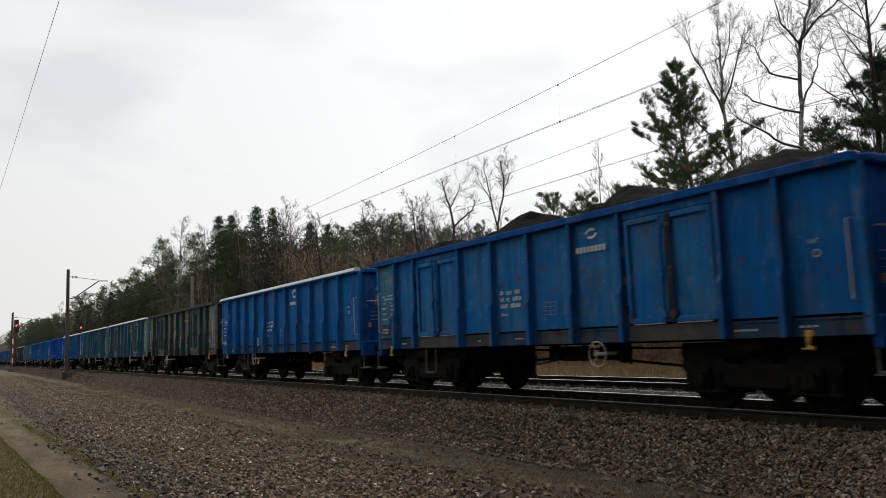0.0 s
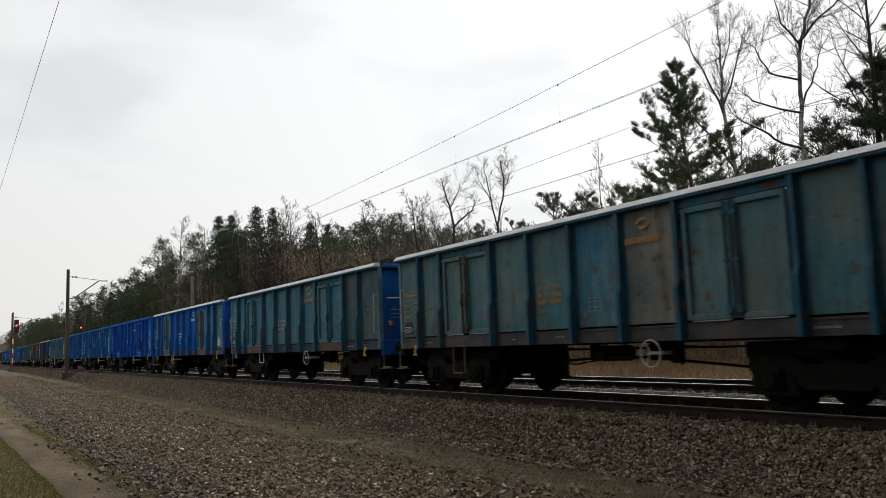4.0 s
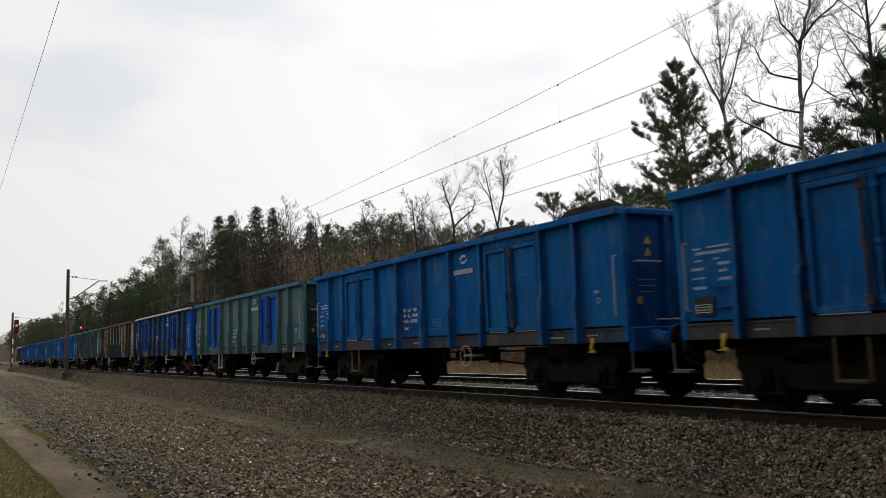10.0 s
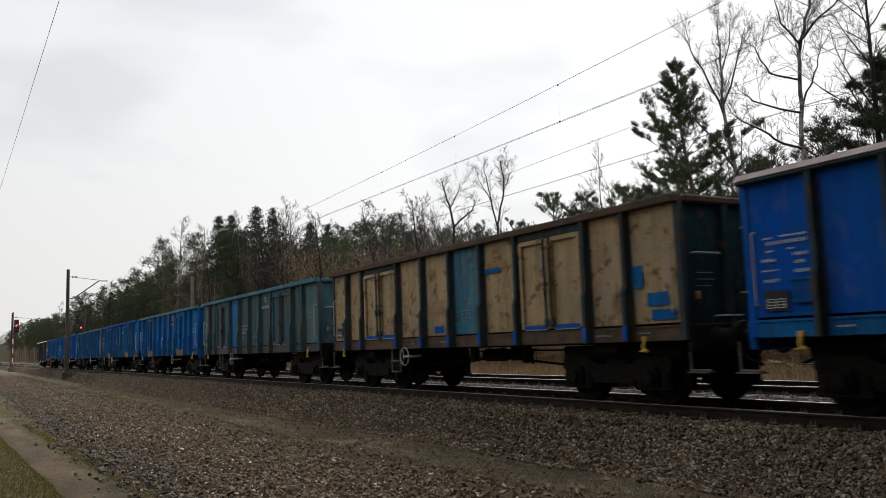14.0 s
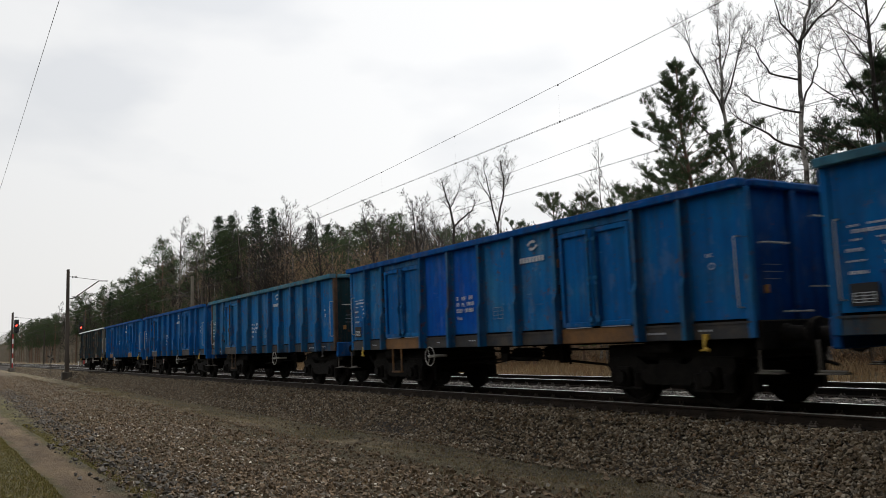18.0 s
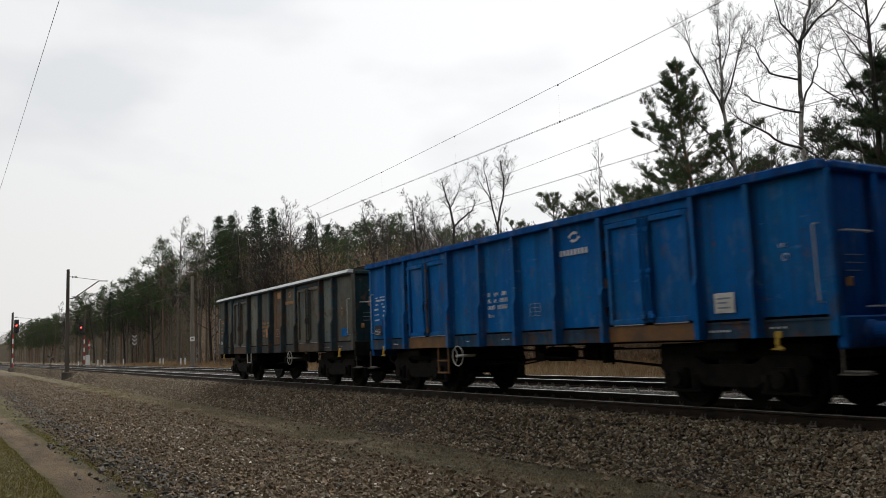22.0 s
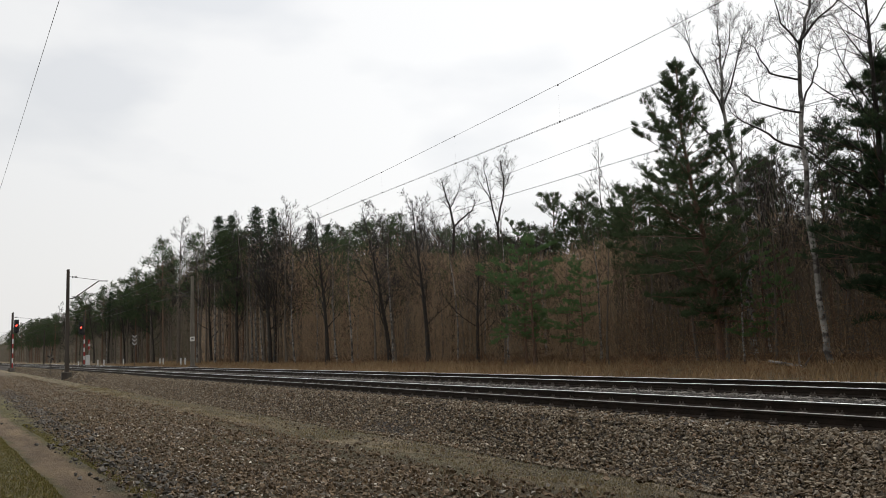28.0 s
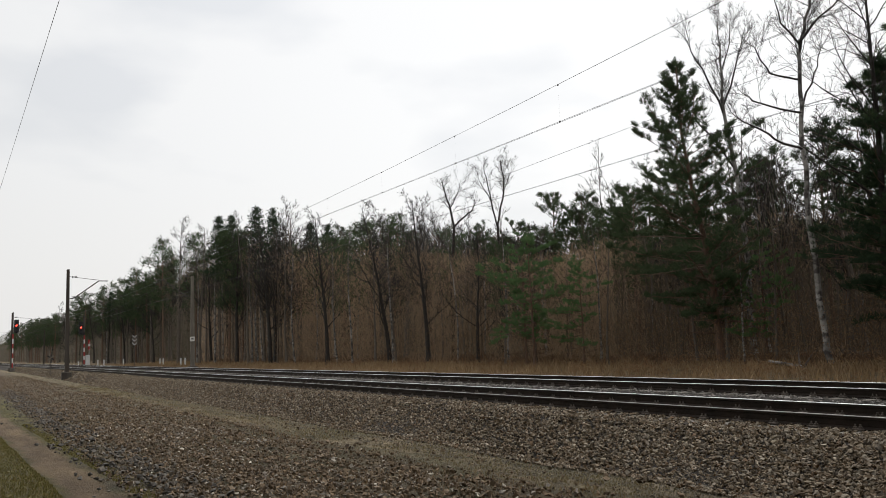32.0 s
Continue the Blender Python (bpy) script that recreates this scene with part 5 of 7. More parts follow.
def limb(b, rng, start, direction, length, r0, level, depth, spread, droop, twigs, sides):
    """One limb, bent at random, and what grows on it."""
    n = (7, 5, 4, 3, 3)[min(level, 4)]
    pts, radii, p, d = [start], [r0], Vector(start), Vector(direction).normalized()
    for i in range(n):
        d = (d + Vector((rng.uniform(-1, 1), rng.uniform(-1, 1), rng.uniform(-0.6, 1) - droop)) * (0.10 + 0.06 * level)).normalized()
        p = p + d * (length / n)
        pts.append(p.copy())
        radii.append(r0 * (1 - 0.82 * (i + 1) / n) + 0.0015)
    if level >= depth:
        wide = d.orthogonal().normalized()
        wide.rotate(Matrix.Rotation(rng.uniform(0, 6.283), 3, d))
        k, w, m = len(b.v), max(r0, TWIG[0]), pts[len(pts) // 2]
        b.v += [tuple(pts[0] - wide * w), tuple(pts[0] + wide * w), tuple(m + wide * w * 0.7), tuple(m - wide * w * 0.7), tuple(pts[-1])]
        b.f += [(k, k + 1, k + 2, k + 3), (k + 3, k + 2, k + 4)]
        return
    b.tube(pts, radii, sides[min(level, len(sides) - 1)], False)
    for i in range(twigs[min(level, len(twigs) - 1)]):
        f = rng.uniform(0.25, 1.0)
        k = min(int(f * n), n - 1)
        at = pts[k].lerp(pts[k + 1], f * n - k)
        axis = (pts[k + 1] - pts[k]).normalized()
        out = axis.orthogonal().normalized()
        out.rotate(Matrix.Rotation(rng.uniform(0, 6.283), 3, axis))
        way = axis * rng.uniform(0.5, 1.0) + out * spread * rng.uniform(0.6, 1.2) + Vector((0, 0, 0.15 - droop))
        limb(b, rng, at, way, length * rng.uniform(0.32, 0.55) * (1.1 - 0.4 * f), radii[k] * 0.5 + 0.001, level + 1, depth, spread, droop, twigs, sides)


def bare_tree_parts(seed, height, first, limbs, depth, spread, droop, girth, lean=0.05, twigs=(5, 5, 4), reach=0.34, kinks=0.05):
    """Meshes of a leafless tree: the trunk, and its branches."""
    rng = random.Random(seed)
    t = Build()
    n = 12
    pts, radii = [], []
    x = y = 0.0
    dx, dy = rng.uniform(-lean, lean), rng.uniform(-lean, lean)
    for i in range(n + 1):
        f = i / n
        pts.append(Vector((x, y, height * f * 0.98 - (0.15 if i == 0 else 0))))
        radii.append(girth * (1.25 if i == 0 else 1.0) * (1 - 0.93 * f ** 0.9) + 0.006)
        dx += rng.uniform(-kinks, kinks)
        dy += rng.uniform(-kinks, kinks)
        x += dx * height / n
        y += dy * height / n
    t.tube(pts, radii, 8, False)
    b = Build()
    for i in range(limbs):
        f = first + (1 - first) * ((i + rng.random()) / limbs) ** 0.9 * 0.99
        k = min(int(f * n), n - 1)
        at = pts[k].lerp(pts[k + 1], f * n - k)
        a = rng.uniform(0, 6.283)
        up = 0.5 + 0.9 * f + rng.uniform(-0.2, 0.3)
        way = Vector((math.cos(a), math.sin(a), up))
        ln = height * reach * (1.25 - f) * rng.uniform(0.6, 1.15)
        limb(b, rng, at, way, ln, radii[k] * 0.36 + 0.004, 1, depth, spread, droop, twigs, (5, 4, 3, 3, 3))
    return t, b


RIGHT = Vector((0.517, 0.856, 0))    # across the view


def drawn_tree(seed, stem, boughs, depth, twigs, droop, spread):
    """A leafless tree whose stem and main boughs follow given lines: (across, up, thickness)."""
    rng = random.Random(seed)
    t, b = Build(), Build()

    def run(points):
        line, rad = [], []
        for (a, h, r), (a2, h2, r2) in zip(points, points[1:]):
            for i in range(3):
                f = i / 3
                bend = 0.05 * rng.uniform(-1, 1)
                line.append(RIGHT * (a + (a2 - a) * f + bend) + Vector((bend * 0.8, -bend * 0.4, h + (h2 - h) * f)))
                rad.append(r + (r2 - r) * f)
        line.append(RIGHT * points[-1][0] + Vector((0, 0, points[-1][1])))
        rad.append(points[-1][2])
        return line, rad

    line, rad = run(stem)
    t.tube(line, rad, 8, False)
    lines = [(line, rad, 0.5)]
    for points in boughs:
        ln, rd = run(points)
        b.tube(ln, rd, 5, False)
        lines.append((ln, rd, 0.15))
    for ln, rd, first in lines:
        n = len(ln) - 1
        total = sum((q - p).length for p, q in zip(ln, ln[1:]))
        for i in range(int(total * (1 - first) * 3.4) + 4):
            f = first + (1 - first) * rng.random()
            k = min(int(f * n), n - 1)
            at = ln[k].lerp(ln[k + 1], f * n - k)
            axis = (ln[k + 1] - ln[k]).normalized()
            out = axis.orthogonal().normalized()
            out.rotate(Matrix.Rotation(rng.uniform(0, 6.283), 3, axis))
            limb(b, rng, at, axis * 0.6 + out * spread + Vector((0, 0, 0.35)), rng.uniform(0.5, 1.9) * (1.2 - 0.5 * f), rd[k] * 0.22 + 0.003, 2, depth, 0.7, droop, twigs, (5, 4, 3, 3, 3))
    return t, b


def tuft(b, rng, at, size, count, flat=0.45, blade=0.05):
    """A clump of needles: short thin blades spread through a flattened ball."""
    at = Vector(at)
    for i in range(count):
        o = Vector((rng.gauss(0, 0.34), rng.gauss(0, 0.34), rng.gauss(0, 0.34) * flat)) * size
        d = (o * (1.6 / size) + Vector((rng.gauss(0, 0.6), rng.gauss(0, 0.6), rng.gauss(0.5, 0.5)))).normalized()
        e = d.orthogonal().normalized() * size * blade * rng.uniform(0.7, 1.4)
        e.rotate(Matrix.Rotation(rng.uniform(0, 6.28), 3, d))
        s = size * rng.uniform(0.35, 0.65)
        k = len(b.v)
        p = at + o
        b.v += [tuple(p - e), tuple(p + e), tuple(p + d * s)]
        b.f.append((k, k + 1, k + 2))


def brush(b, rng, at, way, length, count, needle, wide):
    """Needles set round a shoot like a bottle brush."""
    at, way = Vector(at), Vector(way).normalized()
    side = way.orthogonal().normalized()
    up = way.cross(side)
    for i in range(count):
        a, f = rng.uniform(0, 6.283), rng.random()
        out = side * math.cos(a) + up * math.sin(a)
        d = (out * rng.uniform(0.5, 1.1) + way * rng.uniform(0.5, 1.2)).normalized() * needle * rng.uniform(0.7, 1.25)
        p = at + way * length * f + out * 0.02
        e = d.orthogonal().normalized() * wide
        e.rotate(Matrix.Rotation(rng.uniform(0, 6.28), 3, d))
        k = len(b.v)
        b.v += [tuple(p - e), tuple(p + e), tuple(p + d)]
        b.f.append((k, k + 1, k + 2))


def level_of(profile, f):
    for (a, la), (b, lb) in zip(profile, profile[1:]):
        if f <= b:
            return la + (lb - la) * max(0.0, (f - a) / (b - a))
    return profile[-1][1]


def pine_parts(seed, height, boughs, profile, per, blades_n, size, girth, blade=0.05, stem=(), dead=0, lift=0.85, flat=0.45, bristle=0.0):
    """Meshes of a Scots pine. bristle: the needles' length, where they stand round their shoots. profile: bough length in metres by height (0 to 1); stem: the trunk's bend across the view."""
    rng = random.Random(seed)
    t, bo, cr = Build(), Build(), Build()
    n = 12
    pts, radii = [], []
    x = y = 0.0
    for i in range(n + 1):
        f = i / n
        bend = RIGHT * (level_of(stem, f) if stem else 0.0)
        pts.append(Vector((x, y, height * f * 0.985 - (0.15 if i == 0 else 0))) + bend)
        radii.append(girth * (1.2 if i == 0 else 1) * (1 - 0.92 * f) + 0.010)
        x += rng.uniform(-0.012, 0.012) * height / 4
        y += rng.uniform(-0.012, 0.012) * height / 4
    t.tube(pts, radii, 9, False)
    low, most = profile[0][0], max(q for _, q in profile)

    def bough(f, ln, needles):
        k = min(int(f * n), n - 1)
        at = pts[k].lerp(pts[k + 1], f * n - k)
        g = (f - low) / (1 - low)
        a = rng.uniform(0, 6.283)
        rise = -0.08 + lift * max(0.0, g) ** 1.3 + rng.uniform(-0.15, 0.2)
        p, d = at.copy(), Vector((math.cos(a), math.sin(a), rise)).normalized()
        line, rad = [p.copy()], [0.0028 * height * (1.2 - max(0.0, g)) * (0.5 + 0.5 * ln / most) + 0.006]
        for j in range(5):
            d = (d + Vector((rng.uniform(-0.2, 0.2), rng.uniform(-0.2, 0.2), rng.uniform(-0.14, 0.20)))).normalized()
            p = p + d * ln / 5
            line.append(p.copy())
            rad.append(rad[0] * (1 - 0.85 * (j + 1) / 5) + 0.003)
        bo.tube(line, rad, 3, False)
        if not needles:
            return
        for j in range(max(3, int(per * ln / most))):
            h = rng.uniform(0.18 if bristle else 0.30, 1.0)
            q = min(int(h * 5), 4)
            c = line[q].lerp(line[q + 1], h * 5 - q)
            axis = (line[q + 1] - line[q]).normalized()
            side = Vector((-axis.y, axis.x, 0)) * rng.choice((-1, 1))
            shoot = (side + axis * rng.uniform(0.3, 1.0) + Vector((0, 0, rng.uniform(-0.05, 0.35)))).normalized() * (0.34 * ln * (1.15 - h) + 0.12) * rng.uniform(0.6, 1.2)
            k = len(bo.v)
            e = shoot.orthogonal().normalized() * 0.010
            bo.v += [tuple(c - e), tuple(c + e), tuple(c + shoot)]
            bo.f.append((k, k + 1, k + 2))
            if bristle:
                for m in range(4):
                    turn = Vector((rng.gauss(0, 0.55), rng.gauss(0, 0.55), rng.uniform(0.15, 0.9) + 0.5 * max(0.0, g)))
                    brush(cr, rng, c + shoot * rng.uniform(0.2, 1.0), shoot.normalized() * 0.7 + turn, size * rng.uniform(0.6, 1.15) * (1.1 - 0.35 * max(0.0, g)), blades_n, bristle, blade)
                continue
            for m in (0.55, 1.0):
                tuft(cr, rng, c + shoot * m, size * rng.uniform(0.7, 1.2) * (1.08 - 0.28 * max(0.0, g) ** 2), blades_n, flat, blade)
        if bristle:
            for m in range(5):
                brush(cr, rng, line[-1] - d * 0.06 * m, d + Vector((rng.gauss(0, 0.4), rng.gauss(0, 0.4), rng.uniform(0.2, 0.9))), size * 1.1, blades_n, bristle, blade)
            return
        tuft(cr, rng, line[-1], size * (1.0 - 0.4 * max(0.0, g) ** 2), blades_n, 0.9, blade)

    for i in range(boughs):
        f = low + (0.985 - low) * ((i + rng.random()) / boughs) ** 1.05
        f = min(0.985, f + 0.35 * (round(f * 22) / 22 - f))
        bough(f, level_of(profile, f) * rng.choice((0.4, 0.7, 0.9, 1.0, 1.22) if bristle else (0.55, 0.8, 0.95, 1.0, 1.1)) * rng.uniform(0.85, 1.15), True)
    for i in range(dead):
        bough(rng.uniform(low * 0.4, low + 0.1), most * rng.uniform(0.3, 0.7), False)
    if bristle:
        brush(cr, rng, pts[-1] - Vector((0, 0, 0.5)), (0, 0, 1), 0.75, 60, bristle * 0.9, blade)
    else:
        tuft(cr, rng, pts[-1] + Vector((0, 0, 0.05)), size * 0.5, blades_n // 2, 1.8, blade)
    return t, bo, cr


def spruce_parts(seed, height, girth, whorls, blades_n):
    rng = random.Random(seed)
    t, bo, cr = Build(), Build(), Build()
    t.tube([(0, 0, -0.15), (0, 0, height * 0.5), (0.05, 0, height)], [girth, girth * 0.55, 0.01], 8, False)
    for i in range(whorls):
        f = 0.60 + 0.39 * i / whorls
        z = height * f
        ln = height * 0.27 * (1.0 - f) ** 0.8 * rng.uniform(0.75, 1.2) + 0.08
        for j in range(5):
            a = j * 1.257 + i * 0.7 + rng.uniform(-0.4, 0.4)
            l2 = ln * rng.uniform(0.55, 1.15)
            zz = z + rng.uniform(-0.2, 0.2)
            tip = Vector((math.cos(a) * l2, math.sin(a) * l2, zz - l2 * rng.uniform(0.1, 0.6)))
            bo.tube([(0, 0, zz), tip], [0.02, 0.005], 3, False)
            for g in (0.4, 0.7, 1.0):
                tuft(cr, rng, Vector((0, 0, zz)).lerp(tip, g) + Vector((rng.uniform(-0.1, 0.1), rng.uniform(-0.1, 0.1), rng.uniform(-0.15, 0.05))), (0.40 + 0.35 * (1 - f)) * rng.uniform(0.7, 1.2), blades_n, 0.45, 0.105)
    return t, bo, cr


def tree(name, label, category, meshes, mats, names):
    ob = thing(name, label, category, "trees of the wood", (0, -400, -20))
    for sh, m, nm in zip(meshes, mats, names):
        piece = part(nm, sh, m, ob)
        if nm == "boughwood":
            tagged(piece, "bare brown boughs and shoots", "", "", "stuff")
    return ob


KINDS = {}


def kind(key, ob, height):
    KINDS.setdefault(key, []).append((ob, height))


LEAFLESS, CONIFER = ("trunk", "crown"), ("trunk", "boughwood", "crown")
for sd in range(5):
    kind("bare", tree("deciduous_tree", "tall leafless grey-brown tree at the wood's edge", "tree", bare_tree_parts(10 + sd, 16, 0.32, 15, 3, 0.75, 0.02, 0.19, twigs=(5, 9, 9), reach=0.32), (DARKBARK, TWIGDARK), LEAFLESS), 16)
for sd in range(4):
    kind("lean", tree("deciduous_tree", "leafless tree with a bare trunk in the wood", "tree", bare_tree_parts(110 + sd, 14, 0.45, 12, 2, 0.75, 0.02, 0.13, twigs=(6, 9), reach=0.26), (DARKBARK, BROWNTWIG), LEAFLESS), 14)
for sd in range(3):
    kind("thin", tree("young_tree", "slender leafless brown tree in the wood", "tree", bare_tree_parts(40 + sd, 11, 0.25, 12, 2, 0.7, 0.02, 0.08, twigs=(6, 10), reach=0.26), (BROWNTWIG, BROWNTWIG), LEAFLESS), 11)
for sd in range(2):
    kind("birch", tree("birch_tree", "leafless birch with white bark", "tree", bare_tree_parts(50 + sd, 15, 0.42, 15, 3, 0.6, 0.05, 0.11, twigs=(5, 5, 5), reach=0.27), (BIRCH, BIRCHTWIG), LEAFLESS), 15)
TWIG[0] = 0.0042
kind("crook", tree("deciduous_tree", "crooked leafless tree with one bent bough", "tree", drawn_tree(61,
     [(0, -0.2, 0.168), (0.1, 6.4, 0.133), (0.47, 10.9, 0.105), (0.18, 12.7, 0.070), (-0.3, 14.1, 0.049), (-0.39, 15.0, 0.021)],
     [[(0.47, 10.9, 0.084), (1.2, 11.6, 0.070), (2.0, 12.2, 0.056), (2.25, 12.9, 0.035), (2.0, 13.6, 0.014)], [(0.2, 12.4, 0.049), (1.0, 13.9, 0.028), (1.2, 14.8, 0.010)],
      [(0.3, 8.5, 0.049), (-1.1, 10.6, 0.028), (-1.4, 12.0, 0.010)]], 4, (0, 0, 7, 6), 0.03, 0.8), (TWIGDARK, TWIGDARK), LEAFLESS), 15.4)
kind("twin", tree("deciduous_tree", "leafless tree forked into two tall stems", "tree", drawn_tree(62,
     [(0, -0.2, 0.140), (0.0, 6.0, 0.112), (0.1, 10.5, 0.084), (0.57, 12.7, 0.063), (0.8, 14.2, 0.042), (0.53, 15.3, 0.032), (0.65, 16.2, 0.010)],
     [[(0.1, 10.4, 0.070), (-0.35, 12.7, 0.056), (-0.68, 14.4, 0.035), (-0.8, 15.4, 0.014)], [(-0.3, 12.4, 0.042), (-1.2, 14.2, 0.021), (-1.4, 15.0, 0.008)],
      [(0.6, 12.8, 0.035), (1.2, 14.6, 0.021), (1.1, 15.6, 0.008)]], 4, (0, 0, 7, 6), -0.02, 0.6), (TWIGDARK, TWIGDARK), LEAFLESS), 16.2)
kind("hero_birch", tree("birch_tree", "tall leafless birch forking into fine upright twigs", "tree", drawn_tree(71,
     [(0, -0.2, 0.17), (0.05, 5.0, 0.15), (-0.1, 10.0, 0.12), (-0.5, 13.6, 0.085), (-0.5, 16.4, 0.05), (-0.5, 17.9, 0.03), (-0.35, 19.3, 0.01)],
     [[(-0.5, 13.4, 0.07), (-1.27, 15.4, 0.05), (-2.15, 17.0, 0.03), (-2.3, 18.6, 0.01)], [(-0.45, 13.9, 0.06), (-0.1, 14.8, 0.05), (0.58, 16.7, 0.035), (1.0, 18.2, 0.012)],
      [(-0.2, 10.4, 0.06), (-1.2, 12.0, 0.045), (-2.4, 13.4, 0.03), (-3.0, 14.8, 0.01)], [(-0.5, 15.6, 0.04), (0.1, 17.4, 0.025), (0.3, 18.9, 0.01)]], 4, (0, 0, 8, 8), -0.05, 0.5), (BIRCH, TWIGDARK), LEAFLESS), 19.4)
kind("hero_birch", tree("birch_tree", "old birch with white lower bark and dark spreading boughs", "tree", drawn_tree(83,
     [(0.05, -0.2, 0.148), (0.0, 1.2, 0.122), (-0.24, 5.7, 0.104), (-0.2, 9.0, 0.092), (-0.15, 10.5, 0.085), (-0.1, 12.3, 0.074), (0.1, 13.2, 0.067), (0.53, 14.6, 0.056), (0.9, 16.2, 0.037), (1.0, 17.4, 0.015)],
     [[(-0.2, 8.7, 0.055), (-1.0, 9.0, 0.05), (-1.9, 9.6, 0.038), (-2.8, 10.1, 0.02), (-3.2, 10.9, 0.008)], [(-0.15, 10.2, 0.05), (-1.0, 10.4, 0.042), (-2.1, 10.8, 0.03), (-2.6, 11.3, 0.01)],
      [(-0.12, 11.6, 0.045), (-1.3, 11.9, 0.035), (-1.7, 12.8, 0.025), (-2.2, 13.4, 0.008)], [(-0.15, 10.4, 0.045), (0.3, 11.4, 0.038), (0.65, 12.1, 0.028), (0.9, 13.2, 0.01)],
      [(0.1, 13.2, 0.06), (0.6, 13.9, 0.05), (1.5, 14.6, 0.035), (2.3, 15.6, 0.012)], [(-0.2, 9.3, 0.03), (0.4, 9.2, 0.022), (0.6, 9.9, 0.01)], [(0.05, 13.0, 0.05), (-0.6, 14.0, 0.035), (-0.9, 15.4, 0.012)]], 4, (0, 0, 8, 7), 0.02, 0.9), (BIRCH, TWIGDARK), LEAFLESS), 17.4)
kind("hero_alder", tree("deciduous_tree", "dark leafless tree with a dense net of twigs", "tree", bare_tree_parts(97, 16.5, 0.35, 26, 4, 0.9, 0.03, 0.2, 0.02, (6, 6, 5, 5), 0.34, 0.04), (TWIGDARK, TWIGDARK), LEAFLESS), 16.5)
TWIG[0] = 0.0125
SCOTS = [(0.42, 1.0), (0.52, 1.9), (0.66, 2.4), (0.80, 2.2), (0.91, 1.5), (1.0, 0.4)]
CONE = [(0.14, 1.8), (0.24, 3.4), (0.36, 4.1), (0.52, 3.5), (0.64, 3.2), (0.73, 2.5), (0.83, 1.6), (0.90, 1.05), (0.95, 0.55), (1.0, 0.10)]
ROUND = [(0.22, 1.6), (0.38, 2.9), (0.60, 3.1), (0.80, 2.4), (0.93, 1.3), (1.0, 0.4)]
for sd in range(4):
    kind("pine", tree("pine_tree", "dark green Scots pine in the wood", "tree", pine_parts(20 + sd, 14, 40, SCOTS, 6, 11, 0.72, 0.15, 0.065, (), 3, 1.0, 0.85), (PINEBARK, PINEBARK, NEEDLES), CONIFER), 14)
for sd in range(3):
    kind("near_pine", tree("pine_tree", "dark Scots pine with a rounded crown behind the wood's edge", "tree", pine_parts(70 + sd, 14, 48, SCOTS, 11, 20, 0.38, 0.15, 0.014, (), 5, 1.0, 0.8, 0.16), (PINEBARK, PINEBARK, NEEDLES), CONIFER), 14)
for sd in range(2):
    kind("spruce", tree("spruce_tree", "narrow dark spruce in the wood", "tree", spruce_parts(30 + sd, 15, 0.16, 32, 7), (DARKBARK, DARKBARK, FIR), CONIFER), 15)
kind("hero_pine", tree("pine_tree", "tall Scots pine with an orange-brown trunk at the wood's edge", "tree", pine_parts(5, 16.05, 118, CONE, 27, 24, 0.26, 0.20, 0.0105, [(0, 0), (0.36, -0.42), (0.56, -0.96), (0.73, -1.24), (1.0, -1.28)], 14, 1.1, 0.7, 0.125), (PINEBARK, PINEBARK, NEEDLES), CONIFER), 16.05)
kind("dark_pine", tree("pine_tree", "broad dark Scots pine at the wood's edge", "tree", pine_parts(15, 15, 125, [(0.12, 2.0), (0.35, 3.6), (0.6, 3.4), (0.8, 2.4), (0.92, 1.2), (1.0, 0.3)], 14, 22, 0.34, 0.19, 0.013, (), 8, 0.8, 0.8, 0.15), (PINEBARK, PINEBARK, FIR), CONIFER), 15)
kind("young_pine", tree("pine_tree", "young green pine before the wood", "tree", pine_parts(8, 8.5, 38, ROUND, 12, 22, 0.27, 0.085, 0.013, (), 8, 0.5, 0.45, 0.13), (PINEBARK, PINEBARK, YOUNGNEEDLES), CONIFER), 8.5)
kind("young_pine", tree("pine_tree", "young green pine before the wood", "tree", pine_parts(18, 8.5, 32, ROUND, 12, 22, 0.27, 0.085, 0.013, (), 8, 0.5, 0.45, 0.13), (PINEBARK, PINEBARK, YOUNGNEEDLES), CONIFER), 8.5)
for sd in range(2):
    kind("oak", tree("deciduous_tree", "broad dark leafless tree before the wood", "tree", bare_tree_parts(203 + sd, 14, 0.22, 22, 3, 0.9, 0.0, 0.21, 0.03, (5, 8, 8), 0.36, 0.05), (TWIGDARK, TWIGDARK), LEAFLESS), 14)
MODELS = [ob for group in KINDS.values() for ob, _ in group]
rngt = random.Random(11)


def plant(key, x, y, height, which=None, turn=None):
    options = KINDS[key]
    ob, h = options[which if which is not None else rngt.randrange(len(options))]
    k = height / h
    wide = k ** 0.75 if k > 1 else k ** 0.9
    a = rngt.uniform(0, 6.283) if turn is None else radians(turn)
    m = Matrix.Translation((x, y, ground_z(y))) @ Matrix.Rotation(a, 4, "Z") @ Matrix.Diagonal((wide, wide, k, 1))
    return copy_thing(ob, m)


